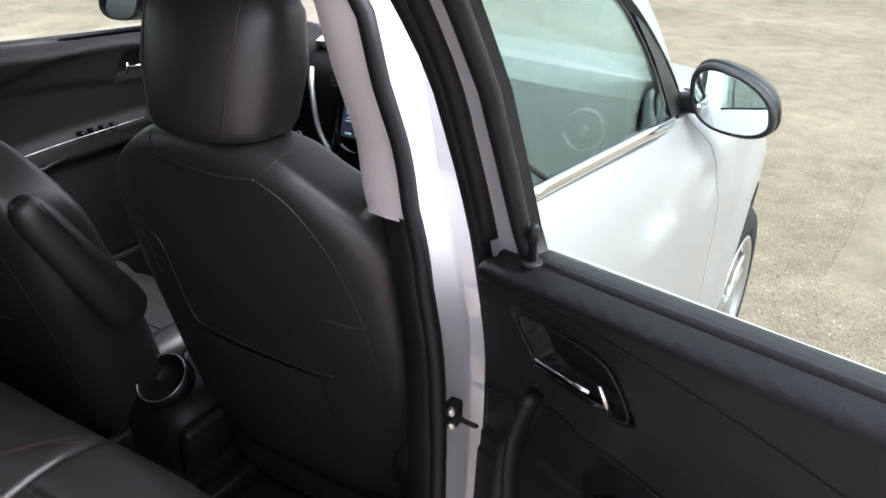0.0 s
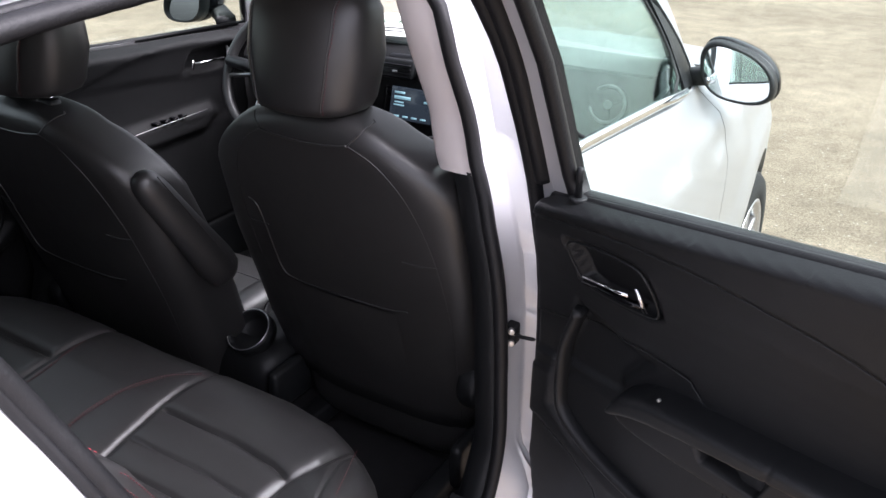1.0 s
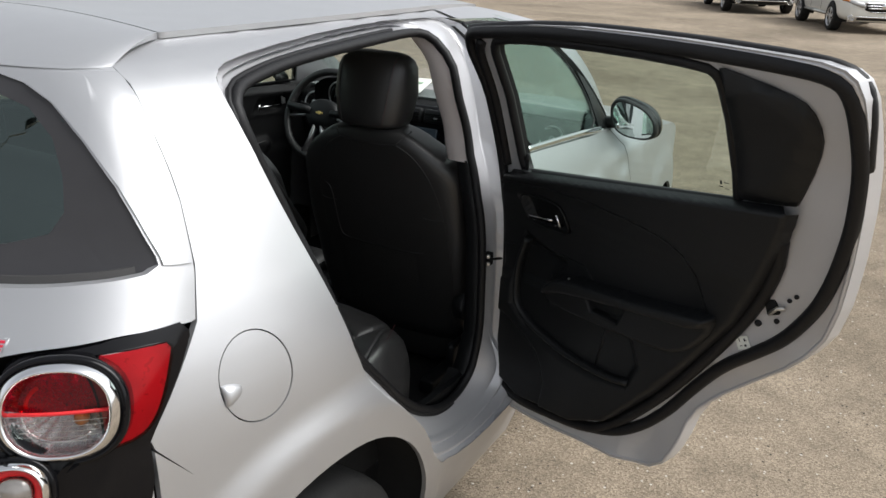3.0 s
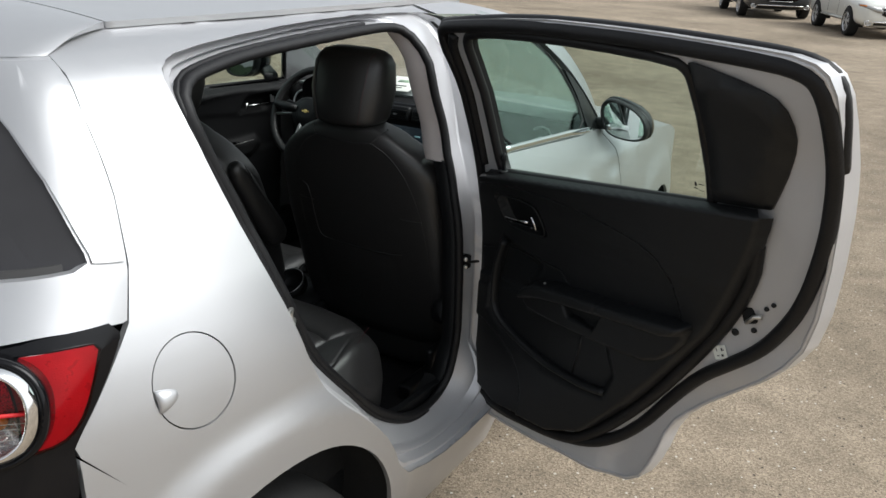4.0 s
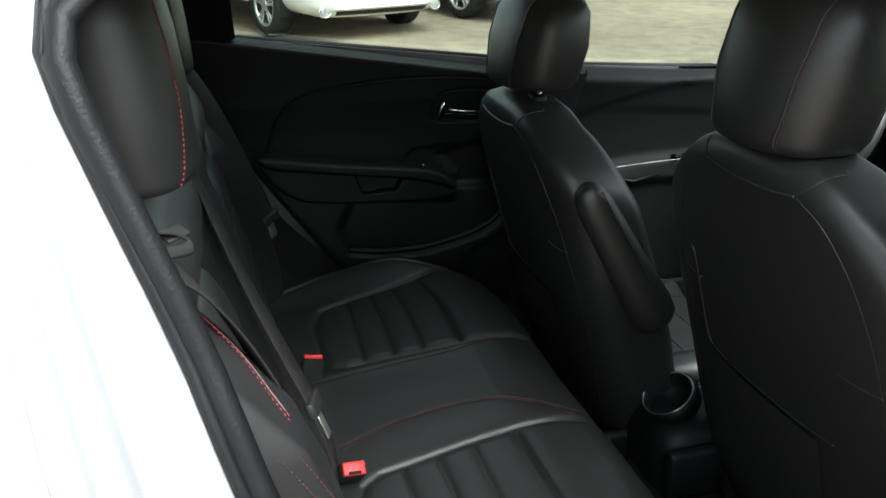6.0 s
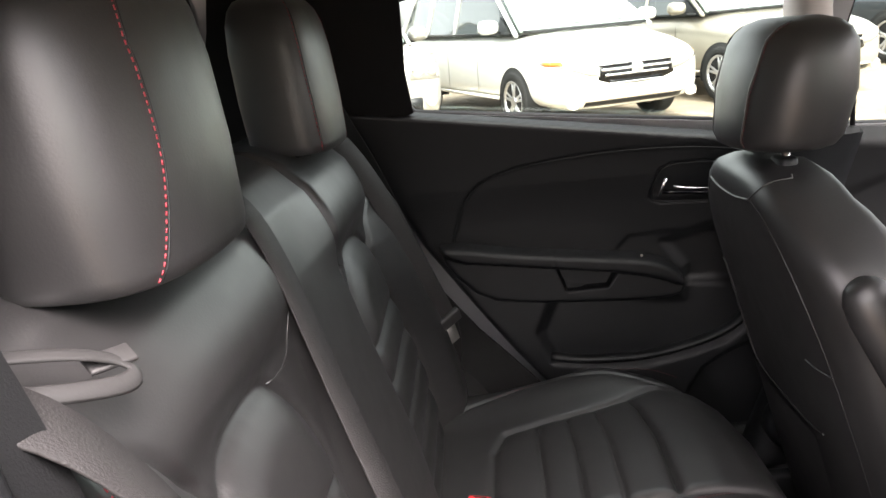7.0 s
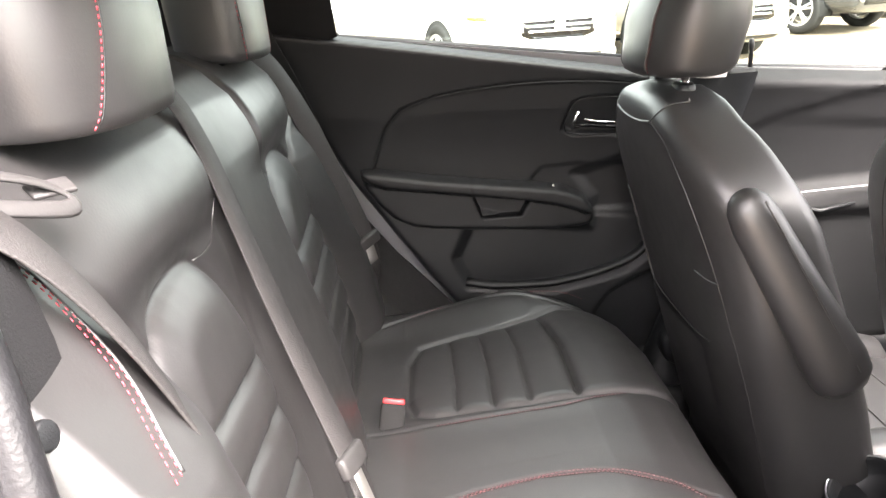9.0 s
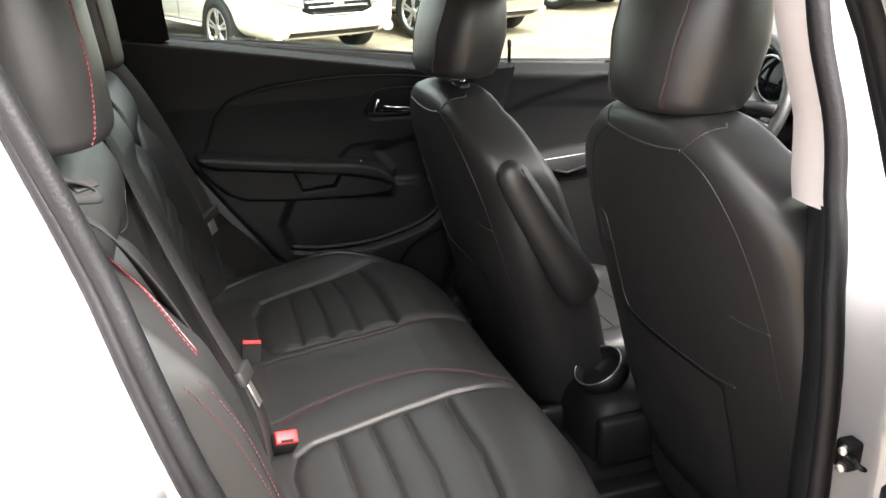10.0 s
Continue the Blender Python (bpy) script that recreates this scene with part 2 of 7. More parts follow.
def tube(points, r, seg=8, closed=False, flat=1.0, bm=None, up=None):
    """A round or flattened cord along points."""
    P = [Vector(p) for p in points]
    bm = bm or bmesh.new()
    n = len(P)
    rings = []
    ref = Vector(up) if up else Vector((0.13, 0.31, 0.94))
    for i, p in enumerate(P):
        a = P[(i - 1) % n] if closed or i else p
        b = P[(i + 1) % n] if closed or i < n - 1 else p
        t = (b - a).normalized()
        s = t.cross(ref)
        if s.length < 1e-4:
            s = t.cross(Vector((1, 0, 0)))
        s.normalize()
        w = s.cross(t)
        if not up:
            ref = w
        rings.append([bm.verts.new(p + s * math.cos(q) * r + w * math.sin(q) * r * flat) for q in [2 * math.pi * k / seg for k in range(seg)]])
    for i in range(n if closed else n - 1):
        A, B = rings[i], rings[(i + 1) % n]
        for k in range(seg):
            bm.faces.new((A[k], A[(k + 1) % seg], B[(k + 1) % seg], B[k]))
    if not closed:
        bm.faces.new(rings[0])
        bm.faces.new(list(reversed(rings[-1])))
    return bm


def loft(rings, closed=False, bm=None):
    bm = bm or bmesh.new()
    R = [[bm.verts.new(p) for p in ring] for ring in rings]
    m = len(R[0])
    for i in range(len(R) - (0 if closed else 1)):
        A, B = R[i], R[(i + 1) % len(R)]
        for k in range(m):
            bm.faces.new((A[k], A[(k + 1) % m], B[(k + 1) % m], B[k]))
    if not closed:
        bm.faces.new(R[0])
        bm.faces.new(list(reversed(R[-1])))
    return bm


def dish(rings):
    """An open shell through rings, with no end caps."""
    bm = loft(rings)
    caps = [f for f in bm.faces if len(f.verts) > 4]
    bmesh.ops.delete(bm, geom=caps, context="FACES_ONLY")
    return bm


def ring(cx, cy, cz, a, b, n=3.0, seg=28, plane="xy"):
    """A rounded-rectangle ring (superellipse) in one plane."""
    out = []
    for k in range(seg):
        q = 2 * math.pi * k / seg
        c, s = math.cos(q), math.sin(q)
        u, v = a * math.copysign(abs(c) ** (2 / n), c), b * math.copysign(abs(s) ** (2 / n), s)
        out.append({"xy": (cx + u, cy + v, cz), "xz": (cx + u, cy, cz + v), "yz": (cx, cy + u, cz + v)}[plane])
    return out


def block(cx, cy, cz, sx, sy, sz, bevel=0.006, seg=2, m=None, bm=None):
    """A block with rounded edges."""
    b = bmesh.new()
    bmesh.ops.create_cube(b, size=1.0, matrix=Matrix.Diagonal((sx, sy, sz, 1)))
    if bevel:
        bmesh.ops.bevel(b, geom=b.edges[:], offset=min(bevel, 0.45 * min(sx, sy, sz)), segments=seg, affect="EDGES", profile=0.5)
    M = Matrix.Translation((cx, cy, cz)) @ (m or Matrix())
    bmesh.ops.transform(b, matrix=M, verts=b.verts[:])
    if bm is None:
        return b
    tmp = bpy.data.meshes.new("tmp")
    b.to_mesh(tmp)
    b.free()
    bm.from_mesh(tmp)
    bpy.data.meshes.remove(tmp)
    return bm


def disc(c, axis, r, depth, seg=32, bevel=0.002, r2=None):
    """A round plate or knob about an axis."""
    b = bmesh.new()
    bmesh.ops.create_cone(b, cap_ends=True, segments=seg, radius1=r, radius2=r if r2 is None else r2, depth=depth)
    if bevel:
        es = [e for e in b.edges if len(e.link_faces) == 2 and e.calc_face_angle(0) > 1.0]
        bmesh.ops.bevel(b, geom=es, offset=bevel, segments=2, affect="EDGES", profile=0.5)
    q = Vector((0, 0, 1)).rotation_difference(Vector(axis)).to_matrix().to_4x4()
    bmesh.ops.transform(b, matrix=Matrix.Translation(c) @ q, verts=b.verts[:])
    return b


def seg_dist(U, V, poly, closed=True):
    """Distance of points to a polyline, and whether they lie inside it."""
    p = np.array(poly, float)
    q = np.roll(p, -1, axis=0) if closed else p[1:]
    a = p if closed else p[:-1]
    best = np.full(U.shape, 1e9)
    inside = np.zeros(U.shape, bool)
    for (x0, y0), (x1, y1) in zip(a, q):
        dx, dy = x1 - x0, y1 - y0
        t = np.clip(((U - x0) * dx + (V - y0) * dy) / (dx * dx + dy * dy + 1e-12), 0, 1)
        best = np.minimum(best, np.hypot(U - x0 - t * dx, V - y0 - t * dy))
        cross = ((y0 > V) != (y1 > V)) & (U < (x1 - x0) * (V - y0) / (dy if abs(dy) > 1e-12 else 1e-12) + x0)
        inside ^= cross
    return best, inside


def inside_soft(U, V, poly, w):
    d, i = seg_dist(U, V, poly)
    s = np.where(i, d, -d)
    t = np.clip(s / (2 * w) + 0.5, 0, 1)
    return t * t * (3 - 2 * t)


def groove(U, V, line, w):
    d, _ = seg_dist(U, V, line, False)
    return np.exp(-(d / w) ** 2)


def sstep(x, a, b):
    t = np.clip((x - a) / (b - a), 0, 1)
    return t * t * (3 - 2 * t)


# ---- the car's side surface: x = side(y, z) on the right, mirrored on the left ----
ZS = [0.15, 0.2, 0.3, 0.45, 0.6, 0.8, 0.92, 1.0, 1.08, 1.2, 1.35, 1.44, 1.49, 1.52, 1.54]
XS = [0.78, 0.80, 0.835, 0.862, 0.870, 0.870, 0.862, 0.845, 0.815, 0.755, 0.675, 0.605, 0.53, 0.42, 0.25]
AXLE_R, AXLE_F, AXLE_Z = 0.22, 2.745, 0.31


def side(y, z):
    y, z = np.asarray(y, float), np.asarray(z, float)
    x = np.interp(z, ZS, XS)
    # soften the corners of the profile
    x = (x + np.interp(z - 0.03, ZS, XS) + np.interp(z + 0.03, ZS, XS)) / 3
    x = x - 0.35 * np.clip(y - 1.7, 0, None) ** 2 * sstep(z, 0.98, 1.07)
    x = x - 0.40 * np.clip(0.3 - y, 0, None) ** 2 - 0.06 * np.clip(y - 1.9, 0, None) ** 2 - 0.10 * np.clip(y - 2.9, 0, None) ** 2
    # pressed crease that falls along the front door into the wing
    crease = np.interp(y, [1.25, 1.65, 2.05, 2.35, 2.65], [0.995, 0.965, 0.920, 0.872, 0.80])
    x = x + 0.008 * (1 - sstep(z - crease, -0.010, 0.010)) * sstep(z, 0.55, 0.85) * sstep(y, 1.30, 1.60) * (1 - sstep(y, 2.40, 2.70))
    for ya in (AXLE_R, AXLE_F):
        r = np.hypot(y - ya, z - 0.355)
        x = x + 0.021 * (1 - sstep(r, 0.445, 0.525)) * sstep(1.0 - z, 0.0, 0.20)
    return x


def skin(sign=1, base=0.0):
    def fn(y, z, off):
        return np.stack([sign * (side(y, z) - base - off), y, z], 1)
    return fn


def true_normals(ob, sign=1):
    """Shades a side pressing by the surface itself, so that thin facets leave no marks."""
    me = ob.data
    n = len(me.vertices)
    co = np.empty(n * 3)
    me.vertices.foreach_get("co", co)
    co = co.reshape(n, 3)
    h = 0.006
    dy = (side(co[:, 1] + h, co[:, 2]) - side(co[:, 1] - h, co[:, 2])) / (2 * h)
    dz = (side(co[:, 1], co[:, 2] + h) - side(co[:, 1], co[:, 2] - h)) / (2 * h)
    nn = np.stack([np.full(n, float(sign)), -dy, -dz], 1)
    nn /= np.linalg.norm(nn, axis=1)[:, None]
    out = [(0.0, 0.0, 0.0)] * len(me.loops)
    for p in me.polygons:
        for li in p.loop_indices:
            k = me.loops[li].vertex_index
            v = nn[k]
            near = p.normal.x * v[0] + p.normal.y * v[1] + p.normal.z * v[2]
            if near > 0.75 or (p.area < 2e-5 and near > 0 and max(p.vertices) < n // 2):
                out[li] = tuple(v)
    me.normals_split_custom_set(out)


def arc(cy, cz, r, a0, a1, n=18):
    return [(cy + r * math.cos(radians(a)), cz + r * math.sin(radians(a))) for a in np.linspace(a0, a1, n)]


GAP = [(0.272, 1.46), (0.34, 1.475), (0.6, 1.492), (0.95, 1.50), (1.25, 1.497), (1.325, 1.49), (1.29, 1.35), (1.255, 1.15), (1.24, 1.0),
       (1.235, 0.8), (1.24, 0.5), (1.22, 0.36), (0.95, 0.355), (0.75, 0.40), (0.63, 0.48), (0.575, 0.60), (0.49, 0.70), (0.375, 0.81),
       (0.33, 0.905), (0.305, 1.0), (0.28, 1.10), (0.257, 1.22), (0.245, 1.34), (0.248, 1.43)]
SEAL = [(0.285, 1.40), (0.320, 1.430), (0.385, 1.442), (0.49, 1.455), (0.65, 1.464), (0.9, 1.473), (1.09, 1.478), (1.138, 1.467), (1.150, 1.43),
        (1.147, 1.34), (1.160, 1.27), (1.175, 1.20), (1.165, 1.08), (1.147, 0.985), (1.145, 0.77), (1.155, 0.56), (1.11, 0.42), (0.96, 0.396), (0.80, 0.48),
        (0.69, 0.575), (0.545, 0.73), (0.47, 0.83), (0.41, 0.995), (0.368, 1.14), (0.312, 1.29), (0.288, 1.36)]


def seal_off(z):
    """How far the weather strip lies inside the outer surface."""
    return np.interp(z, [0.9, 1.03, 1.13, 1.3, 1.38, 1.46], [0.140, 0.140, 0.130, 0.080, 0.048, 0.045])


REAR_Z = [0.3, 0.6, 0.945, 1.03, 1.10, 1.18, 1.28, 1.40, 1.49, 1.53]
REAR_S = [-0.13, -0.13, -0.13, -0.06, 0.0, 0.036, 0.06, 0.072, 0.10, 0.12]
TAIL_Z = [0.3, 0.5, 0.75, 0.82, 0.95, 1.1, 1.2, 1.48, 1.53]
TAIL_C = [-0.42, -0.48, -0.48, -0.44, -0.40, -0.33, -0.24, -0.04, 0.05]


def tail(x, z):
    """The rear surface: y at (x, z)."""
    x, z = np.asarray(x, float), np.asarray(z, float)
    ys, yc = np.interp(z, REAR_Z, REAR_S), np.interp(z, TAIL_Z, TAIL_C)
    xs = side(ys, z)
    r = np.clip(np.abs(x) / xs, 0, 1)
    return ys - (ys - yc) * (1 - r ** 2.6) ** (1 / 2.6)


car = empty("hatchback_car", "silver hatchback car with its rear passenger door standing open", "car")

# quarter panel, roof rail and rocker in one pressing
gap_s = chaikin(GAP, 1)
start = int(np.argmin(np.hypot(gap_s[:, 0] - 1.30, gap_s[:, 1] - 1.492)))
end = int(np.argmin(np.hypot(gap_s[:, 0] - 1.225, gap_s[:, 1] - 0.37)))
back_edge = []
i = start
while i != end:
    back_edge.append(tuple(gap_s[i]))
    i = (i - 1) % len(gap_s)
back_edge.append(tuple(gap_s[end]))
outline = ([(0.0, 1.10), (0.036, 1.182), (0.06, 1.284), (0.072, 1.40), (0.10, 1.491), (0.125, 1.512), (0.5, 1.518), (1.0, 1.519), (1.335, 1.518)]
           + back_edge + [(1.25, 0.34), (1.25, 0.20), (0.66, 0.20)] + arc(AXLE_R, 0.355, 0.38, -20, 128, 26)
           + [(-0.014, 0.70), (-0.020, 0.783), (-0.060, 0.838), (-0.125, 0.925), (-0.13, 0.945), (-0.06, 1.03)])
FUEL_C, FUEL_R = (0.074, 0.978), 0.083
fuel_hole = [(FUEL_C[0] + FUEL_R * math.cos(a) * 0.92, FUEL_C[1] + FUEL_R * math.sin(a)) for a in np.linspace(0, 2 * math.pi, 40, endpoint=False)]
quarter = part("quarter_panel", sheet([outline, fuel_hole], 0.02, skin(1), 0.012), PAINT, car)
true_normals(quarter)
fuel = part("fuel_flap", sheet([[(FUEL_C[0] + (p[0] - FUEL_C[0]) * 0.967, FUEL_C[1] + (p[1] - FUEL_C[1]) * 0.967) for p in fuel_hole]], 0.03, skin(1, 0.001), 0.008), PAINT, car, "round silver fuel flap")
part("flap_backing", sheet([[(FUEL_C[0] + (p[0] - FUEL_C[0]) * 1.06, FUEL_C[1] + (p[1] - FUEL_C[1]) * 1.06) for p in fuel_hole]], 0.05, skin(1, 0.016), 0.004), UNDER, fuel)
part("flap_grip", loft([[(float(side(y, 0.968 + dz + q[2])) - 0.003 + max(0.0, q[0]) * 1.0, y, 0.968 + dz + q[2]) for q in ring(0, y, 0, p, h, 2.4, 20, "xz")]
                        for y, dz, h, p in ((0.0005, 0.0, 0.018, 0.009), (0.002, 0.0, 0.0195, 0.013), (0.010, 0.001, 0.0185, 0.0135), (0.020, 0.002, 0.0155, 0.012), (0.030, 0.003, 0.011, 0.009), (0.036, 0.004, 0.0065, 0.006), (0.0385, 0.004, 0.001, 0.001))]), PAINT, fuel)


# door jamb between the outer gap and the weather strip
def polar(pts, n, c=(0.78, 0.95)):
    p = chaikin(pts, 2) - np.array(c)
    a, r = np.arctan2(p[:, 1], p[:, 0]), np.hypot(p[:, 0], p[:, 1])
    o = np.argsort(a)
    a, r = a[o], r[o]
    t = np.linspace(-math.pi, math.pi, n, endpoint=False)
    rr = np.interp(t, np.r_[a - 2 * math.pi, a, a + 2 * math.pi], np.r_[r, r, r])
    return np.stack([c[0] + rr * np.cos(t), c[1] + rr * np.sin(t)], 1)


NJ = 160
gap_p, seal_p = polar(GAP, NJ), polar(SEAL, NJ)


def jamb_rings(steps, sign=1):
    """Rows of the doorway's edge: k runs from the outer gap (0) to the weather strip (1) and on inside; d is the share of the depth."""
    rows = []
    for k, d in steps:
        p = gap_p * (1 - k) + seal_p * k
        # the front pillar's face lies deep right behind the gap
        w = sstep(gap_p[:, 0], 1.05, 1.20) * sstep(gap_p[:, 1], 0.40, 0.55)
        dd = d * (1 - w) + w * np.maximum(d, np.interp(k, [0, 0.02, 0.06, 0.2, 1.0], [0, 0.3, 0.88, 0.95, 1.0]))
        x = side(p[:, 0], p[:, 1]) - seal_off(seal_p[:, 1]) * dd - 0.002
        # under the roof's edge the steps are undercut: wall, ledge, wall
        top = sstep(gap_p[:, 1], 1.440, 1.468) * (1 - w) * sstep(1.0 - k, 0.0, 0.08)
        under = side(gap_p[:, 0], gap_p[:, 1]) - 0.002 + np.interp(k, [0, 0.05, 0.38, 0.44, 0.62, 0.70, 0.92, 1], [0, -0.012, -0.036, -0.033, -0.014, -0.018, -0.036, -0.036])
        rows.append(np.stack([sign * (x * (1 - top) + under * top), p[:, 0], p[:, 1]], 1))
    return rows


def band(rows, keep=lambda p: True):
    bm = bmesh.new()
    R = [[bm.verts.new(p) for p in row] for row in rows]
    n = len(R[0])
    for A, B in zip(R, R[1:]):
        for k in range(n):
            if keep(A[k].co):
                bm.faces.new((A[k], A[(k + 1) % n], B[(k + 1) % n], B[k]))
    bmesh.ops.delete(bm, geom=[v for v in bm.verts if not v.link_faces], context="VERTS")
    return bm


part("door_jamb", band(jamb_rings(((0.0, 0.0), (0.015, 0.07), (0.045, 0.12), (0.13, 0.13), (0.165, 0.17), (0.19, 0.30), (0.215, 0.36), (0.245, 0.345), (0.30, 0.35), (0.335, 0.38), (0.36, 0.50), (0.385, 0.57), (0.44, 0.60), (0.62, 0.738), (0.70, 0.80), (0.80, 0.867), (0.92, 0.947), (1.0, 1.0)))), PAINT_IN, car, angle=40)


def on_side(p, off, sign=1):
    p = np.array(p)
    return np.stack([sign * (side(p[:, 0], p[:, 1]) - off), p[:, 0], p[:, 1]], 1)


strip = seal_p * 0.985 + np.array((0.78, 0.95)) * 0.015
part("weather_strip", tube(on_side(strip, seal_off(strip[:, 1]) - 0.003), 0.0125, 10, True, 1.15), RUBBER, car, "thick black rubber weather strip")
rear_run = np.array([k for k in range(NJ) if abs(math.atan2(seal_p[k, 1] - 0.95, seal_p[k, 0] - 0.78)) > 1.15])
rear_run = rear_run[np.argsort([(math.atan2(seal_p[k, 1] - 0.95, seal_p[k, 0] - 0.78)) % (2 * math.pi) for k in rear_run])]
part("strip_bead", tube(on_side(gap_p[rear_run] * 0.07 + seal_p[rear_run] * 0.93, seal_off(seal_p[rear_run, 1]) * 0.93), 0.007, 6), RUBBER, car)
part("doorway_lining", band(jamb_rings(((1.0, 1.02), (1.04, 1.15), (1.05, 1.5))), lambda p: p[1] < 1.10), SOFT, car, "black lining inside the doorway")

# ---- roof, hatch, bumper, front half of the body ----
def roof_z(x, y):
    z = 1.519 + 0.030 * (1 - (x / 0.46) ** 2)
    return z - 0.10 * np.clip(y - 1.25, 0, None) ** 2 - 0.25 * np.clip(0.25 - y, 0, None) ** 2


def roof_fn(x, y, off):
    return np.stack([x, y, roof_z(x, y) - off], 1)


part("roof_panel", sheet([[(-0.432, 0.272), (0.432, 0.272), (0.435, 0.6), (0.435, 1.2), (0.42, 1.62), (-0.42, 1.62), (-0.435, 1.2), (-0.435, 0.6)]], 0.06, roof_fn, 0.012), PAINT, car)


def tail_uv(base=0.0):
    def fn(a, z, off):
        ys, yc = np.interp(z, REAR_Z, REAR_S), np.interp(z, TAIL_Z, TAIL_C)
        xs = side(ys, z)
        q = np.abs(a) * math.pi / 2
        s, c = np.sin(q) ** (2 / 2.6), np.cos(q) ** (2 / 2.6)
        k = base + off
        return np.stack([np.sign(a) * (xs * s - k * s), ys - (ys - yc) * c + k * c, z], 1)
    return fn


def tail_a(y, z):
    ys, yc = float(np.interp(z, REAR_Z, REAR_S)), float(np.interp(z, TAIL_Z, TAIL_C))
    c = min(1.0, max(0.0, (ys - y) / (ys - yc))) ** 1.3
    return math.acos(c) / (math.pi / 2)


def mirrored(pts):
    return list(pts) + [(-a, z) for a, z in reversed(pts) if abs(a) > 1e-6]


# hatch with the glass opening
hatch_side = [(0.998, z) for z in np.linspace(1.105, 1.487, 12)]
hatch_out = [(0.0, 1.02)] + [(a, 1.02) for a in np.linspace(0.1, 0.60, 8)] + [(tail_a(y, z - 0.002), z) for y, z in resample(chaikin([(-0.262, 1.088), (-0.246, 1.098), (-0.215, 1.107), (-0.160, 1.113), (-0.122, 1.117), (-0.05, 1.110), (-0.012, 1.104)], 2, False), 26)] + hatch_side + [(a, 1.49) for a in np.linspace(0.97, 0.0, 12)]
WIN_EDGE = [(0.900, 1.200), (0.893, 1.214), (0.848, 1.258), (0.784, 1.319), (0.729, 1.358), (0.688, 1.386), (0.591, 1.436), (0.499, 1.462), (0.42, 1.471)]
win_r = [(0.0, 1.168), (0.3, 1.172), (0.445, 1.178), (0.68, 1.187), (0.86, 1.191)] + WIN_EDGE + [(0.2, 1.477), (0.0, 1.478)]
hatch = part("hatch", sheet([mirrored(hatch_out[1:]), mirrored(win_r[1:])], 0.04, tail_uv(), 0.014), PAINT, car, "silver rear hatch")


def rear_glass(a, z, off):
    """A flatter pane set into the hatch opening."""
    e = np.interp(z, [1.17] + [q[1] for q in WIN_EDGE], [0.905] + [q[0] for q in WIN_EDGE])
    c, m = tail_uv(0.006)(e, z, off), tail_uv(0.006)(np.zeros_like(z), z, off)
    p = tail_uv(0.006)(a, z, off)
    r = np.clip(np.abs(p[:, 0]) / c[:, 0], 0, 1.05)
    p[:, 1] = m[:, 1] + (c[:, 1] - m[:, 1]) * r ** 2.6
    return p


rw = part("rear_window", sheet([mirrored([(a * 1.004, z) for a, z in win_r[1:]])], 0.06, rear_glass, 0.004), TINT, hatch, "dark tinted rear window")
rw.visible_shadow = False
frit_in = [(0.0, 1.215), (0.3, 1.218), (0.43, 1.224), (0.53, 1.242), (0.575, 1.275), (0.585, 1.33), (0.57, 1.385), (0.50, 1.425), (0.36, 1.446), (0.2, 1.452), (0.0, 1.453)]
part("black_border", sheet([mirrored([(a * 1.002, z) for a, z in win_r[1:]]), mirrored(frit_in[1:])], 0.06, lambda a, z, off: rear_glass(a, z, off - 0.0015), 0.001), FRIT, rw, "dark printed border of the rear window")
GREYTRIM = material("dark_grey_lining", (0.050, 0.049, 0.049), 0.7, 0, 0.3, 600, 0.1, 9, spec=0.25)
part("hatch_lining", sheet([mirrored([(a * 0.975, min(z, 1.470)) for a, z in hatch_out[1:] if z > 1.06]), mirrored([(a * 0.97, z + (0.006 if z < 1.3 else -0.012)) for a, z in win_r[1:]])], 0.04, tail_uv(0.024), 0.004), GREYTRIM, hatch, "dark grey lining of the hatch")
# wings of the spoiler beside the glass, with the joint below them
wing_edge = [(a + 0.010, z) for a, z in WIN_EDGE]
for sgn in (1, -1):
    wing = part("spoiler_wing", sheet([[(sgn * a, z) for a, z in [(0.993, 1.190)] + [(0.993, z) for z in np.linspace(1.24, 1.478, 8)] + [(0.80, 1.480), (0.60, 1.480)] + wing_edge[::-1][1:]]], 0.03, tail_uv(-0.005), 0.0055), PAINT, hatch, "silver wing of the roof spoiler")


def spoiler_fn(a, v, off):
    """Blends the roof's rear edge into the top of the hatch with a small lip."""
    low = tail_uv(-0.002)(a, np.full_like(a, 1.484), off)
    x0 = np.sign(a) * 0.432 * np.sin(np.abs(a) * math.pi / 2) ** 0.8
    up = np.stack([x0, np.full_like(a, 0.266), roof_z(np.clip(x0, -0.43, 0.43), np.full_like(a, 0.266)) - off], 1)
    v = v[:, None]
    p = up * (1 - v) + low * v
    p[:, 2] += 0.016 * np.sin(v[:, 0] * math.pi) ** 0.8 * (1 - 0.6 * np.abs(a) ** 3)
    p[:, 1] -= 0.004 * sstep(v[:, 0], 0.6, 1.0) * np.cos(np.abs(a) * math.pi / 2)
    return p


part("spoiler", sheet([[(-0.995, 0.0), (0.995, 0.0), (0.995, 1.0), (-0.995, 1.0)]], 0.09, spoiler_fn, 0.012), PAINT, hatch)
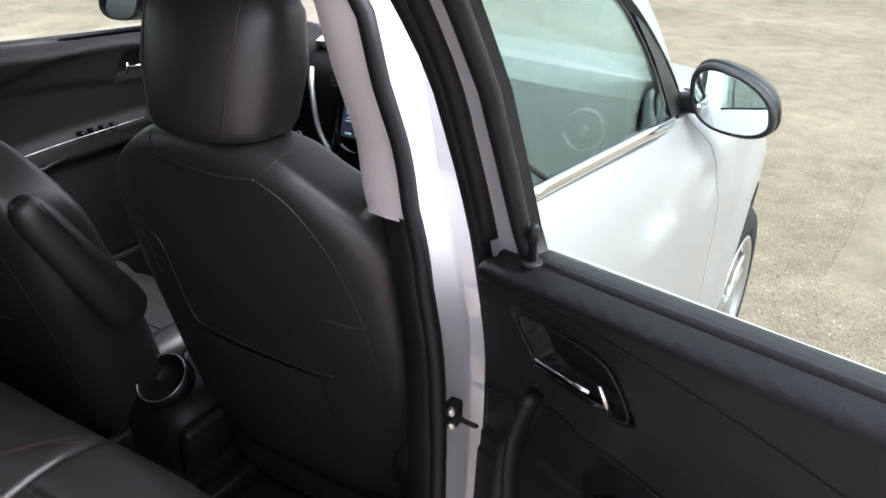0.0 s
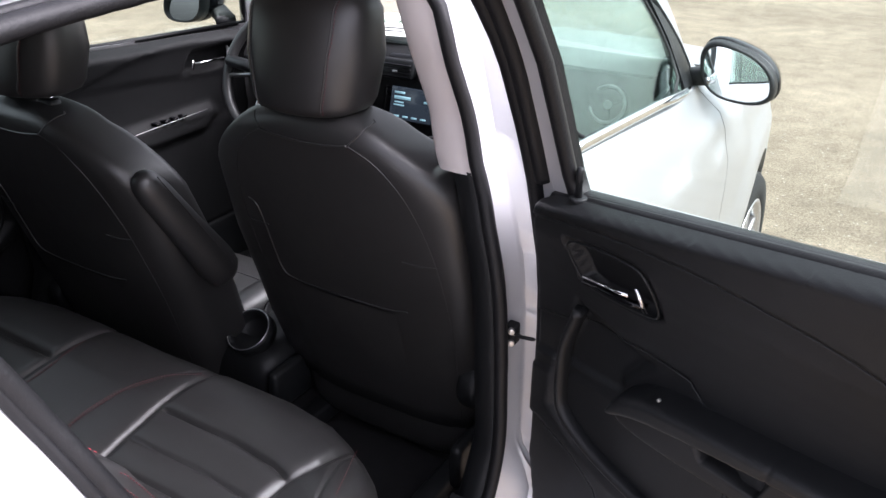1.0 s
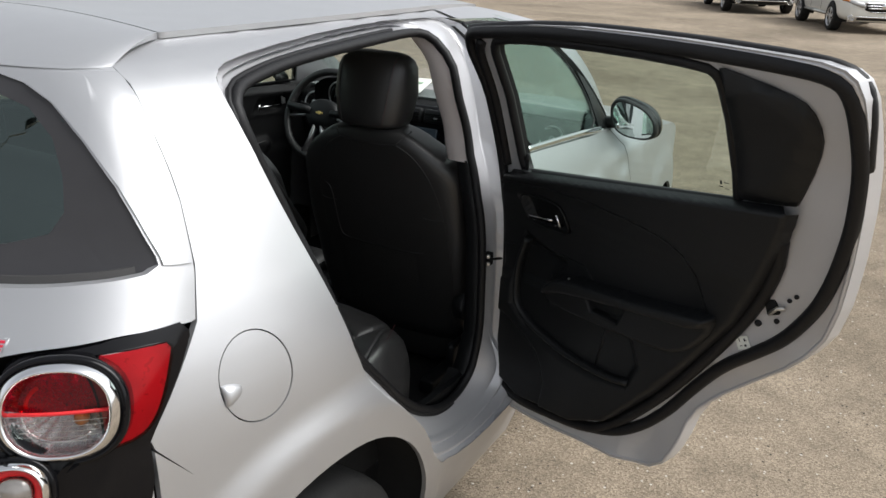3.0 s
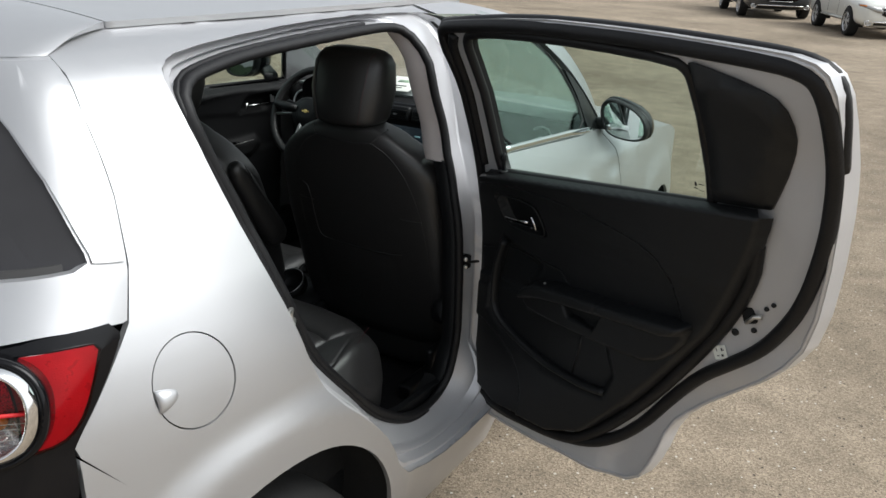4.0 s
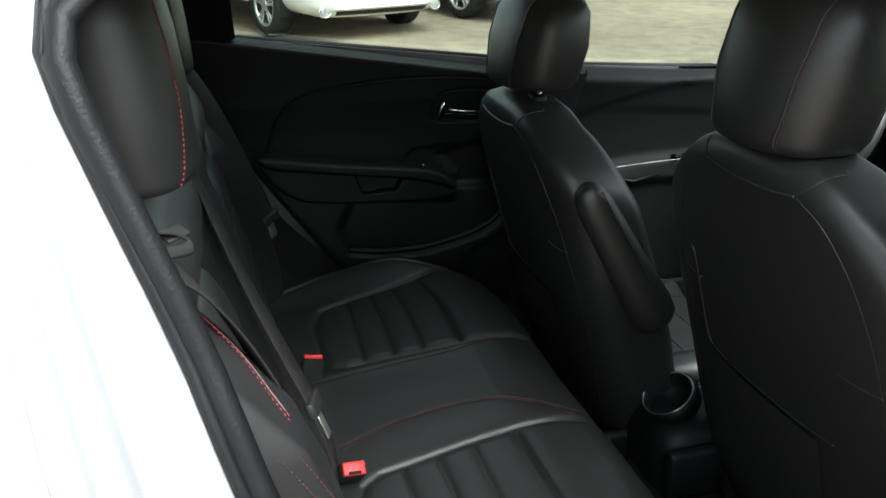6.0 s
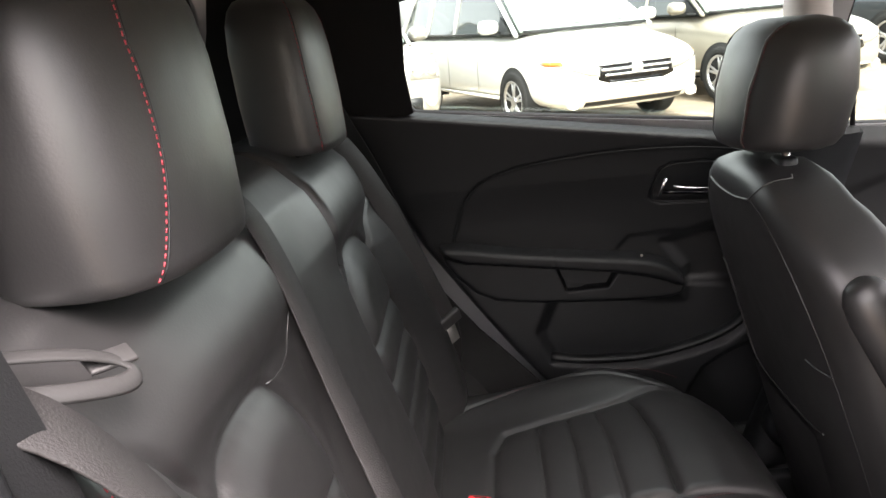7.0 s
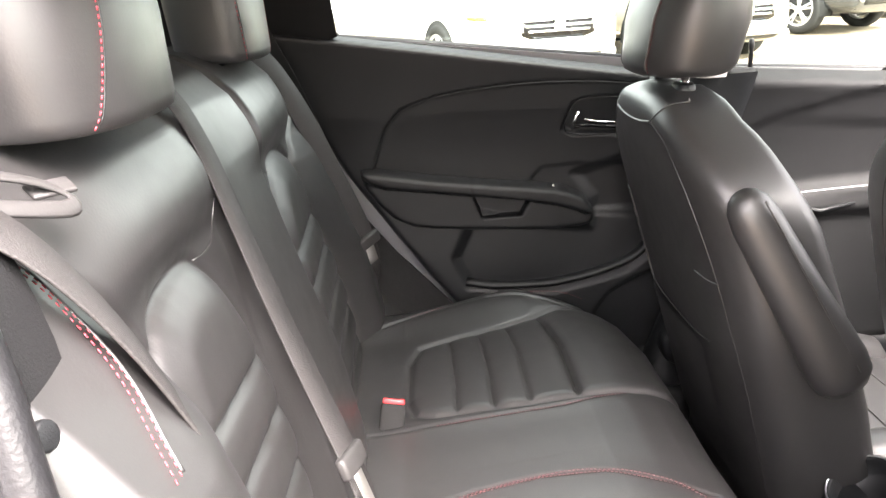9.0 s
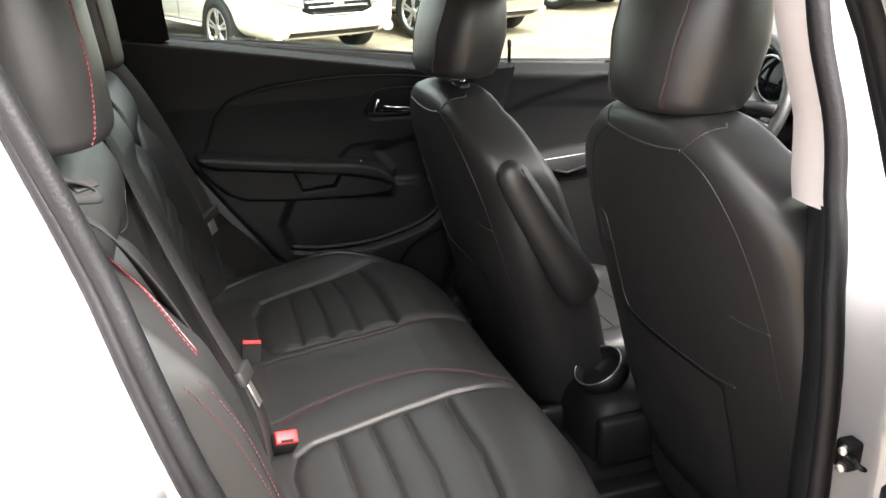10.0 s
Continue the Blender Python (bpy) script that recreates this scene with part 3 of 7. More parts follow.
# bumper
bump_top = [(0.0, 0.90), (0.3, 0.90), (0.5, 0.86), (0.66, 0.79), (0.8, 0.80), (0.9, 0.87), (0.975, 0.915), (0.99, 0.90)]
part("bumper", sheet([[(a, z) for a, z in bump_top[1:]] + [(0.99, 0.64), (0.99, 0.30), (-0.99, 0.30), (-0.99, 0.64)] + [(-a, z) for a, z in reversed(bump_top[1:])]], 0.05, tail_uv(), 0.012), PAINT, car)
true_normals(part("bumper_corner", sheet([[(-0.1275, 0.923), (-0.0592, 0.8378), (-0.0196, 0.7838), (-0.0175, 0.70), (-0.0175, 0.658)] + arc(AXLE_R, 0.355, 0.38, 129.5, 200, 16) + [(-0.155, 0.30), (-0.135, 0.60)]], 0.03, skin(1), 0.012), PAINT, car))
part("tailgate_lower", sheet([[(0.60, 1.014), (0.58, 0.95), (0.50, 0.87), (0.3, 0.905), (-0.3, 0.905), (-0.50, 0.87), (-0.58, 0.95), (-0.60, 1.014)]], 0.05, tail_uv(), 0.012), PAINT, hatch)


def tail_lamp():
    bez = [(-0.003, 1.110), (-0.122, 1.116), (-0.160, 1.109), (-0.222, 1.101), (-0.240, 1.092), (-0.256, 1.074), (-0.285, 1.03), (-0.308, 0.985), (-0.335, 0.92), (-0.345, 0.87), (-0.29, 0.80), (-0.18, 0.80), (-0.138, 0.86), (-0.132, 0.93), (-0.132, 0.945), (-0.063, 1.03)]
    nrm = Vector((0.646, -0.763, 0.30)).normalized()
    sx = Vector((0.763, 0.646, 0)).normalized()
    sz = sx.cross(nrm)
    sz = sz if sz.z > 0 else -sz
    big, small = ((0.707, -0.222, 1.026), 0.0845, 0.072), ((0.690, -0.300, 0.922), 0.049, 0.046)
    holes = []
    for c, ra, rb in (big, small):
        pts = [Vector(c) + sx * (ra * 0.93 * math.cos(a)) + sz * (rb * 0.93 * math.sin(a)) for a in np.linspace(0, 2 * math.pi, 40, endpoint=False)]
        holes.append([(tail_a(p.y, p.z), p.z) for p in pts])
    edge = [tuple(p) for p in resample(chaikin(bez, 1), 90, True)]
    lamp = part("tail_lamp", sheet([[(tail_a(y, z), z) for y, z in edge]] + holes, 0.03, tail_uv(-0.001), 0.014), GLOSS, car, "tail lamp in a gloss black surround")
    red = chaikin([(-0.185, 1.099), (-0.10, 1.097), (-0.056, 1.092), (-0.076, 1.053), (-0.106, 0.998), (-0.128, 0.975), (-0.150, 0.966), (-0.205, 0.966), (-0.195, 1.00), (-0.185, 1.05), (-0.184, 1.08)], 1)
    part("side_reflector", sheet([[(tail_a(y, z), z) for y, z in red]], 0.02, tail_uv(-0.003), 0.0), PRISM, lamp)
    lens = part("side_lens", sheet([[(tail_a(y, z), z) for y, z in red]], 0.02, tail_uv(-0.008), 0.0), REDGLASS, lamp, "glowing red side lens")
    lens.visible_shadow = False
    part("lens_edge", tube([tail_uv(-0.004)(np.array([tail_a(y, z)]), np.array([z]), 0.0)[0] for y, z in red], 0.0022, 6, True), GLOSS, lamp)
    ang = [2 * math.pi * k / 64 for k in range(64)]
    for c, ra, rb in (big, small):
        C = Vector(c) + nrm * 0.006

        def q(a, k, h=0.0):
            e = 2 / 2.35
            ca, sa = math.cos(a), math.sin(a)
            return C + sx * (ra * k * math.copysign(abs(ca) ** e, ca)) + sz * (rb * k * math.copysign(abs(sa) ** e, sa)) + nrm * h
        part("chrome_ring", loft([[q(a, k, h) for a in ang] for k, h in ((1.07, -0.03), (1.07, 0.008), (1.05, 0.015), (0.95, 0.027), (0.90, 0.029), (0.875, 0.025), (0.85, 0.008), (0.84, -0.03))], True), CHROME, lamp, "broad chrome lamp ring")
        part("black_collar", loft([[q(a, k, h) for a in ang] for k, h in ((1.20, -0.02), (1.19, 0.004), (1.16, 0.012), (1.08, 0.014), (1.065, -0.02))], True), GLOSS, lamp)
        bowl = part("reflector_bowl", dish([[q(a, k, -0.032 + 0.030 * k * k + 0.002 * math.cos(16 * a) * k) for a in ang] for k in (0.85, 0.72, 0.58, 0.42, 0.26, 0.10, 0.02)]), REFLECTOR, lamp, "faceted reflector bowl")
        if ra > 0.06:
            for mat, a0, a1, nm in ((REDGLASS, 0.05, math.pi - 0.05, "upper_lens"), (CLEARGLASS, math.pi + 0.05, 2 * math.pi - 0.05, "lower_lens")):
                aa = np.linspace(a0, a1, 28)
                bm = bmesh.new()
                rows = [[bm.verts.new(q(a, 0.85 * k, 0.006 + 0.012 * (1 - k * k))) for a in aa] for k in (1.0, 0.8, 0.55, 0.3, 0.03)]
                for A, B in zip(rows, rows[1:]):
                    for k in range(len(A) - 1):
                        bm.faces.new((A[k], A[k + 1], B[k + 1], B[k]))
                gl = part(nm, bm, mat, lamp, "dark red lens" if mat is REDGLASS else "clear reversing lens")
                gl.visible_shadow = False
            part("lens_bar", tube([q(math.pi, 0.84, 0.008), q(math.pi, 0.4, 0.016), q(0, 0.0, 0.019), q(0, 0.4, 0.016), q(0, 0.84, 0.008)], 0.0032, 6), REDBTN, lamp, "red divider bar")
            for k in range(5):
                v = -0.20 - 0.11 * k
                w = 0.80 * math.sqrt(max(0.05, 1 - (v / 0.84) ** 2))
                part("lens_rib", tube([C + sx * (ra * w * u) + sz * (rb * v) + nrm * (0.004 + 0.008 * (1 - u * u)) for u in np.linspace(-1, 1, 8)], 0.0007, 4), STEEL, lamp)
            part("inner_hoop", tube([q(a, 0.66, 0.0) for a in np.linspace(math.pi * 0.98, math.pi * 1.75, 18)], 0.0026, 6), CHROME, lamp)
            part("light_pipe", tube([q(a, 0.60, -0.002) for a in np.linspace(math.pi * 0.70, math.pi * 0.97, 10)], 0.0035, 6), REDBTN, lamp, "red light pipe")
            part("bulb", loft([[C + sx * (0.026 + r * math.cos(a)) + sz * (-0.016 + r * math.sin(a)) + nrm * h for a in ang[::4]] for r, h in ((0.010, -0.025), (0.012, -0.012), (0.009, -0.002), (0.002, 0.001))]), AMBER, lamp, "amber bulb")
        else:
            part("outer_lens", dish([[q(a, k, h) for a in ang] for k, h in ((0.85, 0.006), (0.78, 0.012), (0.66, 0.013), (0.55, 0.008))]), REDBTN, lamp, "red ring lens")
            part("inner_lens", loft([[q(a, k, h) for a in ang] for k, h in ((0.54, 0.010), (0.48, 0.016), (0.02, 0.018))]), CLEARLENS, lamp, "clear round lens")


tail_lamp()
# red trim badge on the hatch, two slanted plain shapes edged in silver
for k in range(2):
    a0 = 0.436 + 0.052 * k
    mark = part("badge_mark", sheet([[(a0 + 0.0, 1.102), (a0 + 0.040, 1.103), (a0 + 0.047, 1.120), (a0 + 0.007, 1.120)]], 0.02, tail_uv(-0.0025), 0.004), SILVER, hatch, "small red badge with a silver edge")
    for z0, z1 in ((1.1045, 1.1075), (1.1100, 1.1125), (1.1150, 1.1180)):
        sh = (z0 - 1.102) / 0.018 * 0.007
        part("badge_bar", sheet([[(a0 + 0.005 + sh, z0), (a0 + 0.036 + sh, z0), (a0 + 0.037 + sh, z1), (a0 + 0.006 + sh, z1)]], 0.02, tail_uv(-0.0038), 0.002), REDMARK, mark)

# front door, fender, A pillar, bonnet and windscreen
fd_out = [(1.262, 0.36), (1.262, 1.0), (1.275, 1.128), (1.50, 1.112), (1.95, 1.078), (2.09, 1.060), (2.105, 0.93), (2.095, 0.75), (2.12, 0.60), (2.09, 0.38), (2.04, 0.34)]
front_door = part("front_door", sheet([fd_out], 0.04, skin(1), 0.03), PAINT, car, "closed silver front door")
true_normals(front_door)
fd_glass = [(1.262, 1.143), (1.60, 1.116), (1.905, 1.094), (1.92, 1.20), (1.85, 1.315), (1.70, 1.425), (1.60, 1.462), (1.34, 1.480), (1.31, 1.46), (1.285, 1.36)]
fd_left = [(1.275, 1.108), (1.60, 1.086), (2.075, 1.075), (2.065, 1.11), (2.03, 1.20), (1.94, 1.31), (1.80, 1.395)] + fd_glass[5:]
g = part("window_pane", sheet([fd_glass], 0.08, skin(1, 0.008), 0.003), GLASS, front_door, "clear greenish side window")
g.visible_shadow = False
part("window_frame", tube(on_side(chaikin(fd_glass, 1), 0.010), 0.0055, 8, True, 1.0), RUBBER, front_door, "black window surround")
part("pillar_backing", sheet([[(1.262, 1.12), (1.305, 1.12), (1.345, 1.47), (1.30, 1.47)]], 0.04, skin(1, 0.035), 0.01), UNDER, front_door, "black pillar behind the glass")
part("belt_strip", tube(on_side(resample([(1.27, 1.140), (1.50, 1.126), (1.72, 1.112), (1.93, 1.088)], 20), -0.002), 0.008, 8, False, 1.5), CHROME, front_door, "bright belt strip")
part("sail_panel", sheet([[(1.925, 1.09), (2.08, 1.065), (2.14, 1.09), (2.05, 1.18), (1.955, 1.26), (1.90, 1.29), (1.935, 1.20)]], 0.05, skin(1, 0.004), 0.02), PLASTIC, front_door)
part("door_handle", tube([(float(side(y, 0.89)) + b, y, 0.89) for y, b in ((1.33, 0.0), (1.345, 0.03), (1.42, 0.036), (1.50, 0.030), (1.52, 0.0))], 0.012, 10, False, 1.3), PAINT, front_door)
a_pillar = [(1.335, 1.518), (1.60, 1.505), (1.80, 1.455), (2.0, 1.345), (2.2, 1.20), (2.42, 1.03), (2.30, 1.02), (2.14, 1.12), (1.95, 1.28), (1.78, 1.40), (1.66, 1.455), (1.55, 1.480), (1.335, 1.489)]
part("a_pillar", sheet([a_pillar], 0.04, skin(1), 0.03), PAINT, car)
fender = [(2.109, 0.93), (2.099, 0.75), (2.124, 0.60), (2.094, 0.38), (2.11, 0.28), (2.345, 0.28)] + arc(AXLE_F, 0.345, 0.355, 192, -12, 24) + [(3.30, 0.30), (3.46, 0.35), (3.46, 0.70), (3.35, 0.83), (3.0, 0.93), (2.6, 0.985), (2.42, 1.005), (2.25, 1.03), (2.098, 1.055)]
part("front_fender", sheet([fender], 0.04, skin(1), 0.012), PAINT, car)


def bonnet(x, y, off):
    edge = np.interp(y, [2.2, 2.42, 2.6, 3.0, 3.35, 3.5], [1.03, 1.005, 0.985, 0.93, 0.83, 0.72])
    w = side(y, edge)
    return np.stack([x * w, y, edge + 0.05 * (1 - np.abs(x) ** 3) - off], 1)


part("bonnet", sheet([[(-0.99, 2.28), (0.99, 2.28), (0.99, 3.40), (0.5, 3.50), (-0.5, 3.50), (-0.99, 3.40)]], 0.08, bonnet, 0.012), PAINT, car)


def screen_fn(x, y, off):
    z = np.interp(y, [1.58, 1.8, 2.0, 2.2, 2.5], [1.50, 1.432, 1.325, 1.185, 0.985])
    w = side(y, z - 0.01)
    return np.stack([x * w, y + 0.10 * (1 - x ** 2) - 0.06, z + 0.015 * (1 - x ** 2) - off], 1)


ws = part("windscreen", sheet([[(-0.99, 1.62), (0.99, 1.62), (0.99, 2.40), (-0.99, 2.40)]], 0.08, screen_fn, 0.005), SHIELD, car, "clear windscreen")
ws.visible_shadow = False
part("cowl", sheet([[(-0.97, 2.38), (0.97, 2.38), (0.97, 2.50), (-0.97, 2.50)]], 0.08, lambda x, y, off: np.stack([x * 0.72, y, 1.02 - 0.1 * (y - 2.38) - off], 1), 0.02), PLASTIC, car)
part("nose", sheet([[(-1.0, 0.25), (1.0, 0.25), (1.0, 0.78), (-1.0, 0.78)]], 0.08, lambda x, z, off: np.stack([x * 0.66, 3.46 + 0.10 * (1 - x ** 2) - off, z], 1), 0.02), PAINT, car)
# left flank, seen only from inside and under the glass
lw_rear = [(1.155, 1.126), (0.445, 1.210), (0.42, 1.24), (0.44, 1.43), (0.60, 1.462), (1.0, 1.475), (1.19, 1.465), (1.20, 1.36)]
left_out = [(0.10, 1.491), (0.125, 1.512), (0.5, 1.518), (1.335, 1.518), (1.60, 1.505), (1.80, 1.455), (2.0, 1.345), (2.2, 1.20), (2.42, 1.03), (2.6, 0.985), (3.0, 0.93), (3.35, 0.83), (3.46, 0.70), (3.46, 0.30), (3.13, 0.30)] + arc(AXLE_F, 0.345, 0.355, -8, 188, 20) + [(2.3, 0.20), (0.66, 0.20)] + arc(AXLE_R, 0.355, 0.38, -20, 200, 20) + [(-0.13, 0.30), (-0.13, 0.945), (0.0, 1.10), (0.036, 1.182), (0.06, 1.284), (0.072, 1.40)]
left = part("left_flank", sheet([left_out, lw_rear, fd_left], 0.06, skin(-1), 0.03), PAINT, car)
for loop in (lw_rear, fd_left):
    g = part("window_pane", sheet([loop], 0.10, skin(-1, 0.010), 0.003), GLASS, left, "clear greenish side window")
    g.visible_shadow = False
    part("window_frame", tube(on_side(loop, 0.016, -1), 0.008, 8, True), RUBBER, left, "black window surround")
part("underbody", block(0, 1.45, 0.235, 1.50, 3.7, 0.03, 0.01), UNDER, car)


def wing_mirror(sign):
    """A door mirror: housing, foot and glass, on the right or the left."""
    cx, cz, dy = sign * 0.868, (1.105 if sign > 0 else 1.150), (0.0 if sign > 0 else -0.125)
    rows = []
    for y, k in ((2.085, 0.93), (2.09, 0.985), (2.11, 1.0), (2.15, 0.92), (2.185, 0.68), (2.205, 0.35)):
        rg = ring(0, y + dy, 0, 0.095 * k, 0.070 * k, 2.5, 36, "xz")
        rows.append([(cx + sign * (p[0] - 0.012 * (p[2] / 0.08)), p[1] - 0.02 * p[0], cz + p[2] * (1.0 + 0.18 * (-p[0] / 0.11)) - 0.18 * p[0]) for p in rg])
    housing = part("wing_mirror", loft(rows), GLOSS, car, "door mirror in a dark glossy housing")
    rows = []
    for y, k in ((2.086, 0.97), (2.062, 0.95), (2.048, 0.90), (2.050, 0.84), (2.085, 0.83)):
        rg = ring(0, y + dy, 0, 0.095 * k, 0.070 * k, 2.5, 36, "xz")
        rows.append([(cx + sign * (p[0] - 0.012 * (p[2] / 0.08)), p[1] - 0.02 * p[0], cz + p[2] * (1.0 - 0.18 * p[0] / 0.11) - 0.18 * p[0]) for p in rg])
    part("mirror_bezel", loft(rows), PLASTIC, housing, "black mirror surround")
    rg = ring(0, 2.0815 + dy, 0, 0.095 * 0.85, 0.070 * 0.85, 2.5, 36, "xz")
    gl = [(cx + sign * (p[0] - 0.012 * (p[2] / 0.08)), p[1] - 0.02 * p[0], cz + p[2] * (1.0 - 0.18 * p[0] / 0.11) - 0.18 * p[0]) for p in rg]
    turn = 0.11 if sign > 0 else 0.0
    tip = lambda p: (p[0], p[1] + 0.145 * (p[2] - cz) + turn * (p[0] - cx) - 0.018, p[2])
    part("mirror_glass", loft([[tip(p) for p in gl], [(tip(p)[0], tip(p)[1] + 0.006, p[2]) for p in gl]]), MIRROR, housing, "mirror glass", smooth=False)
    part("mirror_foot", loft([ring(sign * x, y + dy, z + (cz - 1.105) * (x - 0.70) * 9, a, b, 3, 16, "yz") for x, y, z, a, b in ((0.715 if sign > 0 else 0.758, 2.13, 1.065, 0.045, 0.022), (0.76 if sign > 0 else 0.78, 2.135, 1.075, 0.036, 0.022), (0.81, 2.135, 1.085, 0.032, 0.028))]), PLASTIC, housing)


wing_mirror(1)
wing_mirror(-1)


def road_wheel(x, y, z, r, width, side_sign, parent, name="wheel"):
    """A wheel standing upright: tyre with rounded shoulders, rim with five twin spokes, hub."""
    prof = [(r * 0.66, -0.5), (r * 0.80, -0.52), (r * 0.93, -0.50), (r * 0.985, -0.42), (r, -0.25), (r, 0.25), (r * 0.985, 0.42), (r * 0.93, 0.50), (r * 0.80, 0.52), (r * 0.66, 0.5)]
    seg = 40
    rows = [[(x + w * width, y + rr * math.cos(2 * math.pi * k / seg), z + rr * math.sin(2 * math.pi * k / seg)) for rr, w in prof] for k in range(seg)]
    tyre = part(name, loft(rows, closed=True), TYRE, parent, "black tyre on a silver alloy rim")
    s = side_sign
    prof = [(r * 0.67, 0.46), (r * 0.70, 0.50), (r * 0.67, 0.52), (r * 0.62, 0.46), (r * 0.60, 0.1), (r * 0.63, -0.4)]
    rows = [[(x + s * w * width, y + rr * math.cos(2 * math.pi * k / seg), z + rr * math.sin(2 * math.pi * k / seg)) for rr, w in prof] for k in range(seg)]
    part("rim", loft(rows, closed=True), ALLOY, tyre)
    bm = bmesh.new()
    for k in range(10):
        a = 2 * math.pi * (k // 2) / 5 + (0.16 if k % 2 else -0.16)
        m = Matrix.Rotation(a, 4, "X")
        block(x + s * 0.40 * width, y, z, 0.02, r * 0.09, r * 0.56, 0.004, 1, Matrix.Rotation(a, 4, "X") @ Matrix.Translation((0, 0, r * 0.36)), bm)
    part("spokes", bm, ALLOY, tyre)
    part("hub_cap", disc((x + s * 0.42 * width, y, z), (s, 0, 0), r * 0.17, 0.03, 20, 0.004), ALLOY, tyre)
    part("brake_disc", disc((x, y, z), (1, 0, 0), r * 0.5, 0.02, 24, 0), STEEL, tyre)


for yy, xx in ((AXLE_R, 0.745), (AXLE_F, 0.745)):
    road_wheel(xx, yy, AXLE_Z, 0.31, 0.20, 1, car)
    road_wheel(-xx, yy, AXLE_Z, 0.31, 0.20, -1, car)
    for sgn in (1, -1):
        arch = [(yy + 0.392 * math.cos(a), 0.355 + 0.392 * math.sin(a)) for a in np.linspace(-0.3, math.pi + 0.3, 24)]
        bm = bmesh.new()
        A = [bm.verts.new((sgn * 0.63, p[0], p[1])) for p in arch]
        B = [bm.verts.new((sgn * (float(side(p[0], max(p[1], 0.3))) - 0.012), p[0], p[1])) for p in arch]
        for k in range(len(arch) - 1):
            bm.faces.new((A[k], A[k + 1], B[k + 1], B[k]))
        bm.faces.new(A)
        part("wheel_well", bm, UNDER, car)


# ---- the open rear door, built closed and swung out on its hinge ----
def door_side(y, z):
    z = np.asarray(z, float)
    return side(y, np.minimum(z, 1.38)) + 0.16 * np.clip(np.minimum(z, 1.38) - 1.05, 0, None) - 0.62 * np.clip(z - 1.38, 0, None)


def door_fn(base=0.0):
    def fn(y, z, off):
        return np.stack([door_side(y, z) - base - off, y, z], 1)
    return fn


D_OUT = [(1.205, 1.503), (0.85, 1.545), (0.556, 1.552), (0.326, 1.548), (0.205, 1.543), (0.166, 1.514), (0.164, 1.42), (0.180, 1.22), (0.222, 0.985),
         (0.289, 0.872), (0.40, 0.765), (0.474, 0.692), (0.539, 0.61), (0.565, 0.495), (0.605, 0.409), (0.70, 0.385), (0.86, 0.37), (0.945, 0.355), (1.13, 0.338), (1.225, 0.345),
         (1.238, 0.6), (1.235, 1.0), (1.212, 1.15), (1.205, 1.35)]
D_WIN = [(1.115, 1.112), (1.09, 1.117), (0.80, 1.162), (0.50, 1.208), (0.442, 1.217), (0.440, 1.235), (0.440, 1.46), (0.444, 1.490), (0.47, 1.506), (0.68, 1.510), (0.93, 1.502), (1.06, 1.488), (1.090, 1.474), (1.105, 1.44), (1.112, 1.30)]
D_TRIM = [(1.165, 1.112), (1.084, 1.126), (0.80, 1.170), (0.443, 1.226), (0.298, 1.248), (0.313, 1.19), (0.334, 1.135), (0.376, 1.034), (0.435, 0.914), (0.53, 0.775), (0.621, 0.645), (0.76, 0.484), (0.875, 0.429), (1.10, 0.401), (1.19, 0.43), (1.22, 0.56), (1.215, 0.85), (1.205, 1.0), (1.19, 1.07)]
D_COVER = [(0.438, 1.502), (0.436, 1.506), (0.425, 1.507), (0.31, 1.482), (0.262, 1.460), (0.246, 1.410), (0.258, 1.36), (0.304, 1.252), (0.312, 1.246), (0.432, 1.228), (0.438, 1.234)]
SWOOSH = [(1.26, 1.06), (1.15, 1.085), (1.009, 1.106), (0.86, 1.110), (0.732, 1.101), (0.639, 1.088), (0.566, 1.063), (0.53, 1.017), (0.498, 0.921), (0.49, 0.88), (0.8, 0.80), (1.26, 0.80)]
ARM_TOP = [(0.462, 0.930), (0.495, 0.932), (0.63, 0.908), (0.722, 0.896), (0.848, 0.881), (0.926, 0.870), (0.978, 0.846), (1.004, 0.810)]
ARMBODY = [tuple(p) for p in chaikin(ARM_TOP + [(1.008, 0.784), (0.990, 0.766), (0.92, 0.760), (0.78, 0.766), (0.668, 0.772), (0.557, 0.788), (0.485, 0.862)], 1)]
ARMPAD = [tuple(p) for p in chaikin(ARM_TOP + [(0.990, 0.796), (0.955, 0.815), (0.892, 0.832), (0.72, 0.858), (0.60, 0.876), (0.50, 0.888)], 1)]
GRIP = [(0.724, 0.856), (0.852, 0.840), (0.832, 0.806), (0.745, 0.804)]
BOWL = [(1.100, 0.935), (1.145, 0.83), (1.155, 0.70), (1.09, 0.655), (1.03, 0.636), (0.92, 0.612), (0.82, 0.612), (0.71, 0.630), (0.68, 0.70), (0.72, 0.79), (1.0, 0.76), (1.01, 0.83), (0.96, 0.89), (1.04, 0.915)]
SPEAKER = [(1.24, 0.665), (1.18, 0.655), (1.099, 0.628), (1.04, 0.592), (1.01, 0.55), (0.993, 0.50), (1.0, 0.38), (1.26, 0.38)]
H_REC = [(1.112, 1.058), (1.04, 1.068), (0.974, 1.068), (0.948, 1.058), (0.929, 0.998), (0.95, 0.986), (1.058, 0.982), (1.088, 0.993)]
SCOOP = [(1.26, 0.868), (1.182, 0.881), (1.082, 0.906), (0.967, 0.916), (0.882, 0.911), (0.853, 0.88), (0.90, 0.80), (1.26, 0.76)]


